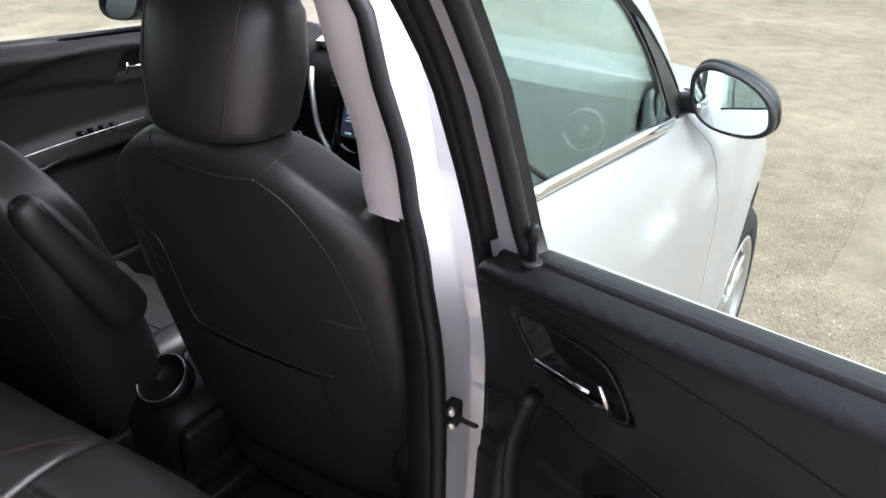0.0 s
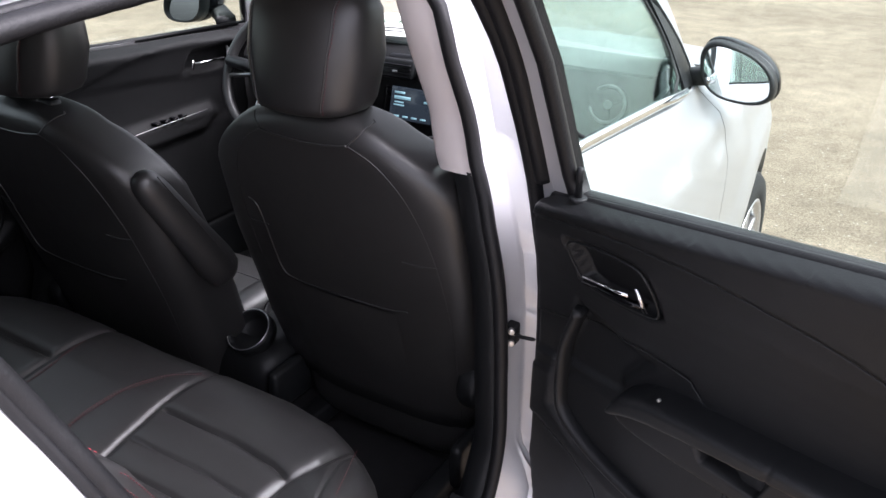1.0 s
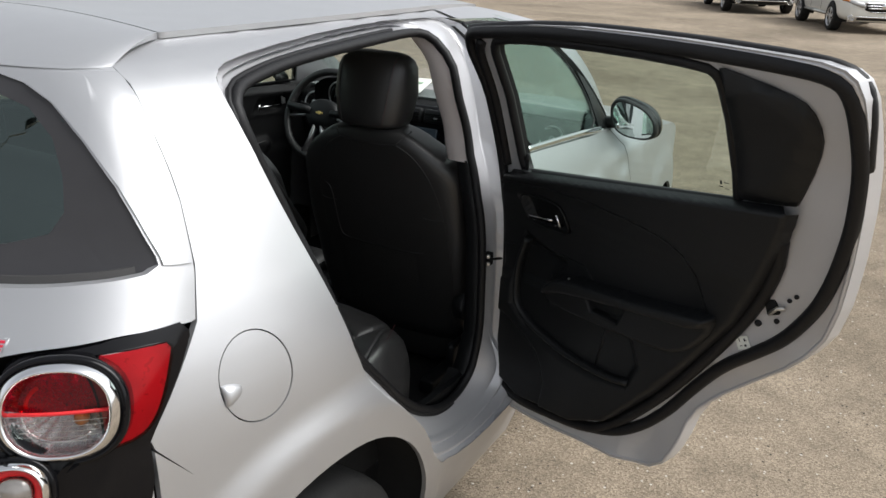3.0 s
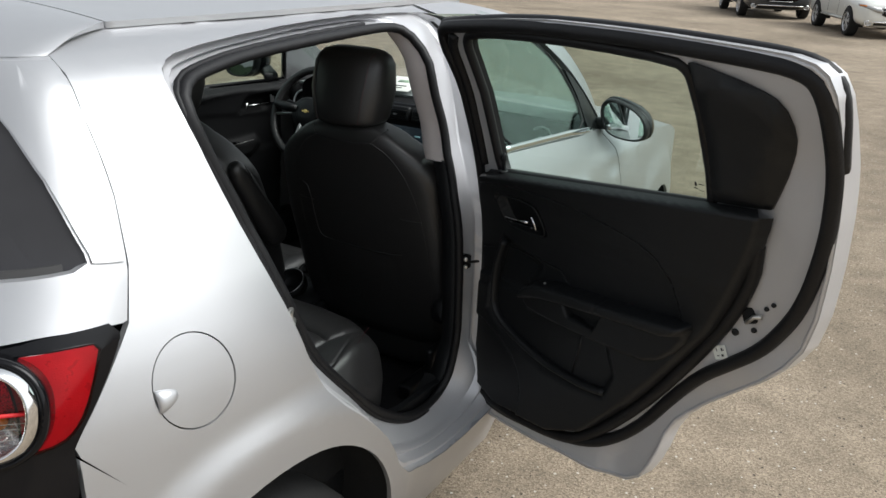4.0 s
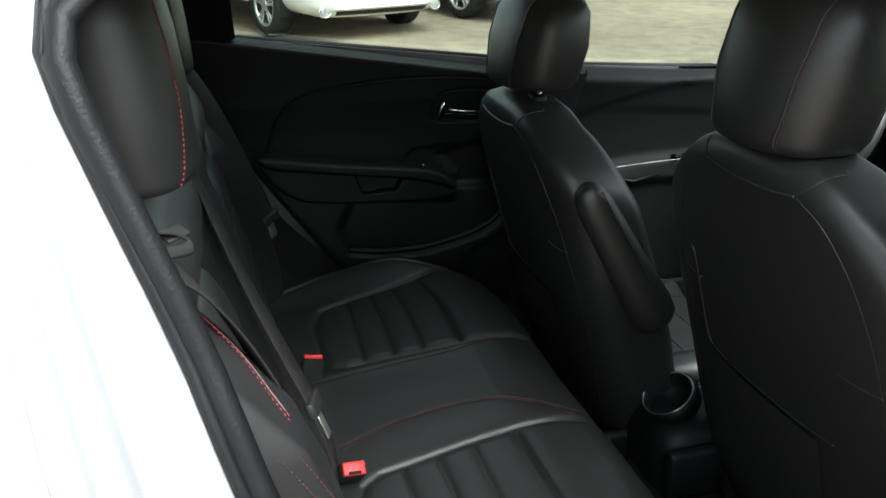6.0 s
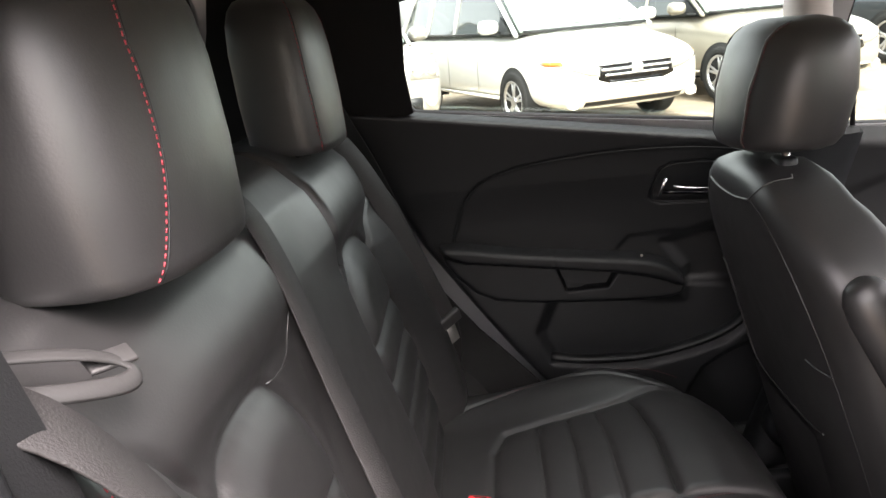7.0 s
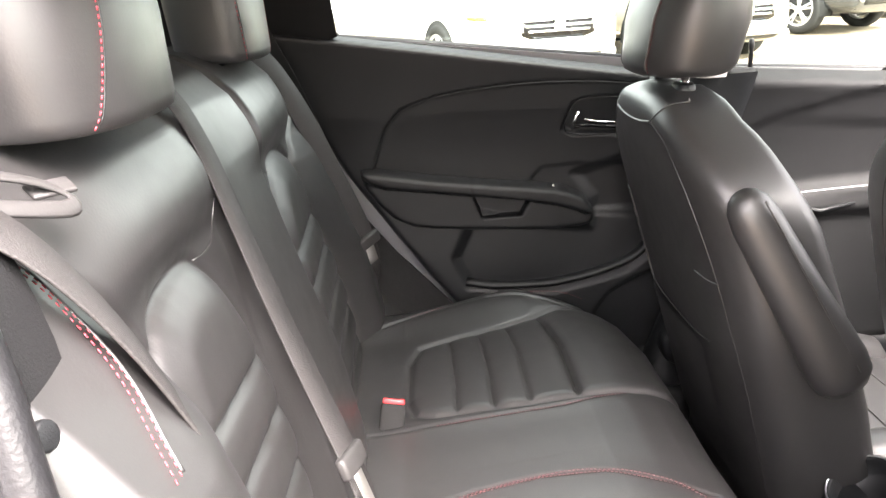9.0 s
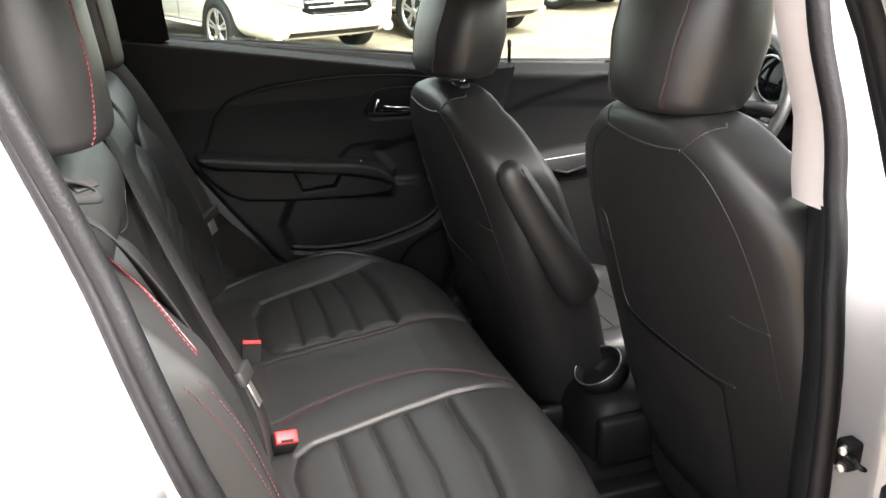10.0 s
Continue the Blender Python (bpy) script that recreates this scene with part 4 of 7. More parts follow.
def trim_depth(y, z):
    d, i = seg_dist(y, z, D_TRIM)
    t = 0.048 - 0.009 * inside_soft(y, z, SWOOSH, 0.0025)
    t = t - 0.005 * inside_soft(y, z, SCOOP, 0.0025)
    t = t - 0.016 * inside_soft(y, z, BOWL, 0.016)
    t = t - 0.008 * inside_soft(y, z, SPEAKER, 0.0025)
    t = t - 0.030 * inside_soft(y, z, H_REC, 0.004)
    t = 0.050 + t * sstep(d, -0.006, 0.014)
    return t


def trim_fn(y, z, off):
    return np.stack([door_side(y, z) - trim_depth(y, z) + off, y, z], 1)


def on_door(pts, off):
    p = np.array(pts, float)
    return np.stack([door_side(p[:, 0], p[:, 1]) - off, p[:, 0], p[:, 1]], 1)


def inset(pts, k, c=(0.74, 0.96)):
    return [(c[0] + (p[0] - c[0]) * k, c[1] + (p[1] - c[1]) * k) for p in pts]


def rear_door():
    wide = [(y + 0.042 * float(sstep(y, 0.95, 1.08)), z) for y, z in inset(D_WIN, 1.006, (0.8, 1.3))]
    shell = part("rear_door", sheet([chaikin(D_OUT, 1), wide], 0.04, door_fn(), 0.052), PAINT_IN, car, "silver rear door with black inner trim, swung wide open")
    part("inner_frame", sheet([inset(wide, 1.004, (0.8, 1.3)), D_WIN], 0.05, door_fn(0.046), 0.0055), PAINT_IN, shell)
    part("trim_panel", sheet([chaikin(D_TRIM, 1)], 0.005, trim_fn, 0.0), PLASTIC, shell, "moulded black door trim panel")
    # armrest moulding with its pull cup, and the rolled rim of the pocket below
    def arm_depth(y, z):
        d, i = seg_dist(y, z, ARMBODY)
        t = 0.078 + 0.036 * np.sqrt(np.clip(1 - (1 - np.clip(d / 0.014, 0, 1)) ** 2, 0, 1))
        d, i = seg_dist(y, z, ARMPAD)
        t = t + np.where(i, 0.030 * np.sqrt(np.clip(1 - (1 - np.clip(d / 0.012, 0, 1)) ** 2, 0, 1)), 0.0)
        t = t - 0.034 * inside_soft(y, z, GRIP, 0.004)
        return t - 0.003 * groove(y, z, [(0.712, 0.905), (0.720, 0.85)], 0.002)
    part("armrest", sheet([ARMBODY], 0.0038, lambda y, z, off: np.stack([door_side(y, z) - arm_depth(y, z) + off, y, z], 1), 0.0), PLASTIC, shell, "long moulded black armrest with a pull cup")
    part("pocket_rim", tube(on_door(resample(chaikin([(0.70, 0.640), (0.76, 0.627), (0.83, 0.624), (0.92, 0.626), (1.03, 0.650), (1.09, 0.672), (1.135, 0.705), (1.140, 0.76), (1.136, 0.83), (1.118, 0.88), (1.098, 0.925)], 2, False), 60), 0.086), 0.019, 12, False, 0.55), PLASTIC, shell, "rolled rim of the door pocket")
    part("pocket_rib", tube(on_door([(0.802, 0.755), (0.806, 0.715), (0.824, 0.625)], 0.081), 0.004, 8), PLASTIC, shell)
    part("pocket_rib", tube(on_door([(0.672, 0.752), (0.682, 0.715), (0.702, 0.645)], 0.081), 0.004, 8), PLASTIC, shell)
    # fine raised edges of the mouldings
    for nm, pts in (("swoosh_edge", SWOOSH[1:10]), ("scoop_edge", [(1.205, 0.879)] + SCOOP[1:6]), ("speaker_edge", SPEAKER[1:6])):
        line = resample(chaikin(pts, 2, False), 50)
        part(nm, tube([(float(door_side(y, z)) - float(trim_depth(np.array([y + 0.0]), np.array([z + 0.004]))[0]), y, z) for y, z in line], 0.0013, 6), PLASTIC, shell)
    part("window_cover", sheet([chaikin(D_COVER, 1)], 0.03, lambda y, z, off: door_fn()(y, z, 0.080 - 0.022 * (1 - sstep(seg_dist(y, z, D_COVER)[0], 0, 0.018)) - off), 0.03), PLASTIC, shell, "black plastic cover behind the window")
    pane = part("window_pane", sheet([inset(wide, 0.999, (0.8, 1.3))], 0.10, door_fn(0.022), 0.004), GLASS, shell, "clear greenish side window")
    pane.visible_shadow = False
    run = chaikin(inset(D_WIN, 0.996, (0.8, 1.3)), 1)
    part("glass_run", dish([on_door(run, o) for o in (0.020, 0.036, 0.051)]), RUBBER, shell, "black rubber glass run")
    for u, v, w, h in ((0.498, 1.246, 0.006, 0.010), (0.498, 1.236, 0.010, 0.002), (0.484, 1.247, 0.012, 0.0016), (0.483, 1.243, 0.010, 0.0012), (0.482, 1.238, 0.013, 0.0012), (0.484, 1.233, 0.010, 0.0012)):
        part("etched_bar", sheet([[(u - w / 2, v - h / 2), (u + w / 2, v - h / 2), (u + w / 2, v + h / 2), (u - w / 2, v + h / 2)]], 0.05, door_fn(0.0275), 0.0003), INK, pane)
    part("glass_gasket", tube(on_door(chaikin(D_WIN, 1), 0.050), 0.012, 8, True), RUBBER, shell)
    part("sill_cap", tube(on_door(resample([(1.155, 1.108), (0.80, 1.160), (0.436, 1.214)], 20), 0.036), 0.030, 10, False, 0.36, None, (0, 0, 1)), PLASTIC, shell)
    part("sill_lip", tube(on_door(resample([(1.12, 1.115), (0.445, 1.217)], 16), 0.045), 0.010, 8), RUBBER, shell)
    seal_a = chaikin([(1.19, 1.488), (1.10, 1.502), (0.85, 1.527), (0.556, 1.534), (0.326, 1.530), (0.212, 1.523), (0.184, 1.490), (0.180, 1.40), (0.188, 1.30), (0.200, 1.218), (0.243, 1.065), (0.286, 0.985), (0.335, 0.912), (0.40, 0.850), (0.47, 0.785),
                      (0.545, 0.685), (0.610, 0.580), (0.69, 0.49), (0.79, 0.435), (0.95, 0.400), (1.12, 0.378), (1.205, 0.40), (1.222, 0.60), (1.220, 0.95), (1.192, 1.15), (1.186, 1.35)], 2)
    part("outer_seal", tube(on_door(seal_a, 0.054), 0.0155, 8, True), RUBBER, shell, "black rubber door seal")
    part("front_seal", tube(on_door(chaikin([(1.176, 1.13), (1.170, 1.25), (1.166, 1.38), (1.158, 1.45), (1.13, 1.478)], 2, False), 0.054), 0.014, 8), RUBBER, shell, "black rubber door seal")
    part("flange_ridge", tube(on_door(chaikin(inset(D_OUT, 0.988), 1), 0.052), 0.004, 6, True), PAINT_IN, shell)
    top = chaikin([(1.20, 1.496), (1.10, 1.512), (0.85, 1.539), (0.556, 1.546), (0.326, 1.542), (0.235, 1.537), (0.195, 1.526), (0.176, 1.50), (0.172, 1.44), (0.178, 1.36)], 2, False)
    top = resample(top, 60)
    sunk = [on_door([p], 0.020 + 0.024 * float(sstep(k / 59, 0.86, 1.0)))[0] for k, p in enumerate(top)]
    part("frame_seal", tube(sunk, 0.014, 8), RUBBER, shell, "black rubber door seal")
    low = [(0.33, 1.16), (0.345, 1.06), (0.45, 0.86), (0.62, 0.61), (0.76, 0.452), (0.86, 0.408), (1.10, 0.380), (1.20, 0.415)]
    part("trim_edge", tube(on_door(chaikin([(y + 0.008, z + 0.004) for y, z in low], 2, False), 0.058), 0.0155, 10), RUBBER, shell)
    # release handle in its recess
    part("handle_bezel", tube([(float(door_side(p[0], p[1])) - 0.090, p[0], p[1]) for p in chaikin(inset(H_REC, 1.02, (1.0, 1.03)), 2)], 0.0022, 6, True), PLASTIC, shell)
    hx = lambda y, z: float(door_side(y, z)) - 0.098
    handle = part("release_handle", tube([(hx(1.068, 0.998), 1.068, 0.998), (hx(1.02, 1.004) - 0.004, 1.02, 1.004), (hx(0.97, 1.008) - 0.006, 0.97, 1.008), (hx(0.948, 1.010), 0.948, 1.010)], 0.008, 8, False, 0.6), GLOSS, shell, "dark release handle with a chrome edge")
    part("handle_chrome", tube([(hx(1.068, 1.008) - 0.003, 1.068, 1.008), (hx(1.0, 1.016) - 0.007, 1.0, 1.016), (hx(0.95, 1.022) - 0.008, 0.972, 1.022)], 0.0032, 6), CHROME, handle, "chrome edge")
    part("handle_tip", tube([(hx(0.95, 1.040) - 0.006, 0.957, 1.041), (hx(0.944, 1.004) - 0.006, 0.945, 1.003)], 0.0042, 6, False, 0.7), CHROME, handle, "chrome handle tip")
    # armrest screw, lock pin, map pocket net edge
    ax = float(door_side(0.90, 0.885)) - 0.146
    part("arm_screw", disc((ax + 0.024, 0.905, 0.874), (-1, 0, 0), 0.0028, 0.006, 12, 0.001), STEEL, shell)
    px = float(door_side(1.10, 1.12)) - 0.062
    pin = part("lock_pin", loft([ring(px, 1.095, z, r, r, 2, 12) for z, r in ((1.118, 0.005), (1.153, 0.0048), (1.155, 0.0062), (1.171, 0.0062), (1.175, 0.004))]), PLASTIC, shell, "black lock pin")
    part("pin_collar", disc((px, 1.095, 1.125), (0, 0, 1), 0.014, 0.008, 20, 0.002), PLASTIC, pin)
    # latch, holes and label on the rear flange
    fx = lambda y, z, o=0.054: float(door_side(y, z)) - o
    m = Matrix.Rotation(radians(-25), 4, "X")
    latch = part("door_latch", block(fx(0.362, 0.990), 0.362, 0.990, 0.010, 0.030, 0.036, 0.003, 1, m), UNDER, shell, "dark door latch")
    part("latch_claw", tube([(fx(0.36, 0.985) - 0.006, 0.362, 0.975), (fx(0.345, 0.995) - 0.010, 0.345, 0.995), (fx(0.33, 1.0) - 0.006, 0.330, 1.000)], 0.005, 8), STEEL, latch, "steel latch claw")
    for y, z, r in ((0.393, 0.935, 0.008), (0.350, 0.958, 0.006), (0.322, 1.022, 0.005), (0.306, 1.038, 0.005)):
        part("plug", disc((fx(y, z), y, z), (-1, 0, 0), r, 0.006, 14, 0.001), RUBBER, shell)
    label = part("label_plate", sheet([[(0.415, 0.893), (0.445, 0.877), (0.431, 0.849), (0.401, 0.865)]], 0.05, door_fn(0.0545), 0.0015), PAPER, shell, "small white sticker with dark marks")
    for u, v, w, h in ((0.30, 0.70, 0.10, 0.22), (0.34, 0.28, 0.16, 0.16), (0.70, 0.72, 0.05, 0.25), (0.68, 0.28, 0.18, 0.06), (0.18, 0.66, 0.06, 0.08)):
        def q(a, b):
            return (0.415 + 0.030 * a - 0.014 * (1 - b), 0.893 - 0.016 * a - 0.028 * (1 - b))
        part("printed_bar", sheet([[q(u - w / 2, v - h / 2), q(u + w / 2, v - h / 2), q(u + w / 2, v + h / 2), q(u - w / 2, v + h / 2)]], 0.05, door_fn(0.0565), 0.0004), INK, label)
    return shell


door = rear_door()
HINGE = Vector((0.789, 1.195, 0))
door.matrix_basis = Matrix.Translation(HINGE) @ Matrix.Rotation(radians(68), 4, "Z") @ Matrix.Translation(-HINGE)

# ---- cabin shell ----
def mirror_part(src, parent, name, label="", shift=(0, 0, 0)):
    """The same moulding for the left side of the car."""
    me = src.data.copy()
    me.transform(Matrix.Translation(shift) @ Matrix.Diagonal((-1, 1, 1, 1)))
    me.flip_normals()
    ob = new(name, me)
    ob.parent = parent
    return tagged(ob, label or (src["label"] if "label" in src else ""))


kids = {o.name.split(".")[0]: o for o in door.children}
SH = (0, -0.005, -0.010)
left_rear = mirror_part(kids["trim_panel"], car, "left_door_trim", "moulded black trim of the closed left rear door", SH)
for nm in ("handle_bezel", "release_handle", "arm_screw", "lock_pin", "armrest", "pocket_rim", "pocket_rib", "swoosh_edge"):
    made = mirror_part(kids[nm], left_rear, nm, shift=SH)
for nm in ("handle_chrome", "handle_tip"):
    mirror_part([o for o in kids["release_handle"].children if o.name.startswith(nm)][0], left_rear, nm, shift=SH)


def panel_fn(sign, base):
    def fn(y, z, off):
        return np.stack([sign * (side(y, z) - base - off), y, z], 1)
    return fn


F_TRIM = [(1.275, 1.107), (1.60, 1.084), (1.95, 1.072), (2.075, 1.062), (2.10, 0.80), (2.05, 0.42), (1.30, 0.40), (1.262, 0.9)]
F_SWOOSH = [(1.25, 0.93), (1.42, 1.00), (1.60, 1.045), (1.80, 1.05), (1.98, 1.03), (2.05, 0.98), (2.05, 0.78), (1.25, 0.78)]
F_ARM = [(1.28, 0.80), (1.60, 0.825), (1.90, 0.835), (1.93, 0.80), (1.85, 0.765), (1.28, 0.755)]
F_HREC = [(1.82, 1.024), (1.97, 1.028), (1.98, 0.965), (1.92, 0.950), (1.80, 0.958)]


def front_depth(y, z):
    d, i = seg_dist(y, z, F_TRIM)
    e = sstep(d, -0.004, 0.03)
    return 0.055 + e * (0.052 - 0.010 * inside_soft(y, z, F_SWOOSH, 0.005) + 0.028 * inside_soft(y, z, F_ARM, 0.02) - 0.025 * inside_soft(y, z, F_HREC, 0.006))


def front_trim(sign):
    fn = lambda y, z, off: np.stack([sign * (side(y, z) - front_depth(y, z)), y, z], 1)
    t = part("front_door_trim", sheet([F_TRIM], 0.012, fn), SOFT, car, "moulded black front door trim panel")
    X = lambda y, z, o: sign * (float(side(y, z)) - o)
    h = part("release_handle", tube([(X(1.83, 0.985, 0.104), 1.835, 0.986), (X(1.87, 0.985, 0.110), 1.88, 0.985), (X(1.93, 0.985, 0.108), 1.955, 0.983)], 0.006, 8, False, 0.7), CHROME, t, "chrome release handle")
    part("handle_tip", tube([(X(1.83, 0.985, 0.102), 1.832, 0.998), (X(1.83, 0.985, 0.102), 1.826, 0.968)], 0.006, 6, False, 0.7), CHROME, t, "chrome handle tip")
    part("lock_switch", block(X(1.985, 1.0, 0.100), 1.985, 1.000, 0.008, 0.024, 0.036, 0.003), SILVER, t)
    part("arm_line", tube([(X(y, z, 0.136), y, z) for y, z in resample([(1.36, 0.812), (1.60, 0.824), (1.86, 0.832)], 10)], 0.0008, 6), STEEL, t, "thin bright trim line")
    for k in range(4):
        part("window_switch", block(X(1.66 + 0.035 * k, 0.83, 0.120), 1.66 + 0.035 * k, 0.830, 0.028, 0.018, 0.010, 0.003), GLOSS, t)
    part("pull_cup", tube([(X(1.50, 0.78, 0.134), 1.46, 0.785), (X(1.50, 0.76, 0.138), 1.52, 0.770), (X(1.50, 0.78, 0.134), 1.60, 0.785)], 0.005, 6), PLASTIC, t)
    pin = part("lock_pin", loft([ring(X(1.33, 1.12, 0.05), 1.335, z, r, r, 2, 12) for z, r in ((1.105, 0.005), (1.145, 0.0048), (1.147, 0.006), (1.162, 0.006), (1.166, 0.004))]), PLASTIC, t)
    return t


front_trim(-1)
front_trim(1)

# pillars: black lower trim, light grey uppers
cabin = empty("cabin_lining", "black and light grey lining of the car's cabin", "car interior", at=(0, 1, 0.3))


def pillar_band(sign, z0, z1, rows):
    """A strip of pillar trim behind the weather strip at the front of the rear doorway."""
    zz = np.linspace(z0, z1, 24)
    yy = np.interp(zz, [0.40, 0.56, 0.77, 1.0, 1.08, 1.20, 1.34, 1.47], [1.09, 1.155, 1.145, 1.15, 1.165, 1.175, 1.147, 1.142])
    bm = bmesh.new()
    R = []
    for dy, off in rows:
        R.append([bm.verts.new((sign * (float(side(y, z)) - float(seal_off(z)) - off), y + dy, z)) for y, z in zip(yy, zz)])
    for A, B in zip(R, R[1:]):
        for k in range(len(A) - 1):
            bm.faces.new((A[k], A[k + 1], B[k + 1], B[k]))
    return bm


for sgn in (1, -1):
    up_rows = ((0.004, 0.0), (-0.005, 0.012), (-0.006, 0.045), (-0.002, 0.075), (0.012, 0.088), (0.04, 0.095), (0.09, 0.092), (0.13, 0.08), (0.145, 0.03))
    if sgn < 0:
        up_rows = up_rows[:4] + ((0.012, 0.086), (0.035, 0.088), (0.055, 0.080), (0.066, 0.055), (0.070, 0.03))
    part("pillar_trim", pillar_band(sgn, 1.105, 1.475, up_rows), BEIGE, cabin, "light grey pillar trim")
    part("lower_pillar_trim", pillar_band(sgn, 0.40, 1.110, ((0.004, 0.0), (-0.006, 0.015), (-0.004, 0.035), (0.006, 0.058), (0.03, 0.070), (0.09, 0.068), (0.13, 0.055), (0.15, 0.0))), PLASTIC, cabin, "black lower pillar trim")
# rear quarter lining with the C pillar cover
CQ = [(0.285, 1.45), (0.285, 1.36), (0.31, 1.28), (0.362, 1.14), (0.405, 1.0), (0.465, 0.83), (0.54, 0.73), (0.69, 0.57), (0.72, 0.45), (-0.05, 0.45), (-0.05, 1.05), (0.05, 1.25), (0.15, 1.46)]
for sgn in (1, -1):
    part("quarter_lining", sheet([CQ], 0.05, panel_fn(sgn, 0.150), 0.006), UNDER, cabin)
CL = [(0.455, 1.465), (0.44, 1.30), (0.445, 1.215), (0.40, 1.20), (0.30, 1.14), (0.10, 1.10), (0.12, 1.46)]
part("pillar_cover", sheet([CL], 0.05, panel_fn(-1, 0.055), 0.01), SOFT, cabin, "black rear pillar cover")
part("headliner", sheet([[(-0.46, 0.15), (0.46, 0.15), (0.46, 1.55), (-0.46, 1.55)]], 0.10, lambda x, y, off: np.stack([x, y, roof_z(x, y) - 0.055 - off], 1), 0.01), HEADLINER, cabin, "pale grey headliner")
part("floor_carpet", sheet([[(-0.74, -0.1), (0.74, -0.1), (0.74, 2.25), (-0.74, 2.25)]], 0.05, lambda x, y, off: np.stack([x, y, 0.275 + 0.09 * np.exp(-(x / 0.12) ** 4) + 0.003 * np.sin(31 * x) * np.cos(23 * y) - off], 1), 0.012), CARPET, cabin)
part("sill_trim", sheet([[(0.42, 0.35), (1.20, 0.35), (1.20, 0.44), (0.80, 0.47), (0.66, 0.60), (0.55, 0.62)]], 0.05, panel_fn(1, 0.152), 0.02), PLASTIC, cabin)
part("sill_trim", block(-0.80, 1.30, 0.34, 0.11, 1.75, 0.20, 0.02, 3), PLASTIC, cabin, "black sill trim")
part("cargo_shelf", block(0, 0.03, 1.135, 0.98, 0.36, 0.02, 0.006), SOFT, cabin, "dark parcel shelf")
part("firewall", block(0, 2.30, 0.62, 1.45, 0.05, 0.72, 0.01), UNDER, cabin)


# ---- front seats ----
def back_half(z):
    return float(np.interp(z, [0.44, 0.6, 0.85, 1.02, 1.07, 1.10, 1.13, 1.16, 1.178, 1.186], [0.252, 0.274, 0.295, 0.290, 0.266, 0.234, 0.192, 0.145, 0.10, 0.055]))


def back_rear(z):
    return float(np.interp(z, [0.44, 0.77, 1.08, 1.14, 1.17, 1.186], [1.285, 1.196, 1.110, 1.098, 1.105, 1.135]))


def back_deep(z):
    return float(np.interp(z, [0.44, 0.7, 1.0, 1.12, 1.17, 1.186], [0.105, 0.105, 0.090, 0.070, 0.050, 0.02]))


def on_back(dx, z, lift=0.0):
    w, d = back_half(z), back_deep(z)
    n = 3.4
    k = max(0.0, 1 - (abs(dx) / w) ** n) ** (1 / n)
    return Vector((dx, back_rear(z) + d * (1 - k) - lift, z))


def stitches(path, every=0.006, length=0.0036, r=0.00065):
    p = resample(path, max(4, int(sum(np.linalg.norm(np.diff(np.array(path, float), axis=0), axis=1)) / every)))
    bm = bmesh.new()
    for a, b in zip(p, p[1:]):
        d = (b - a) / max(1e-6, np.linalg.norm(b - a))
        m = (a + b) / 2
        tube([m - d * length / 2, m + d * length / 2], r, 4, False, 1.0, bm)
    return bm


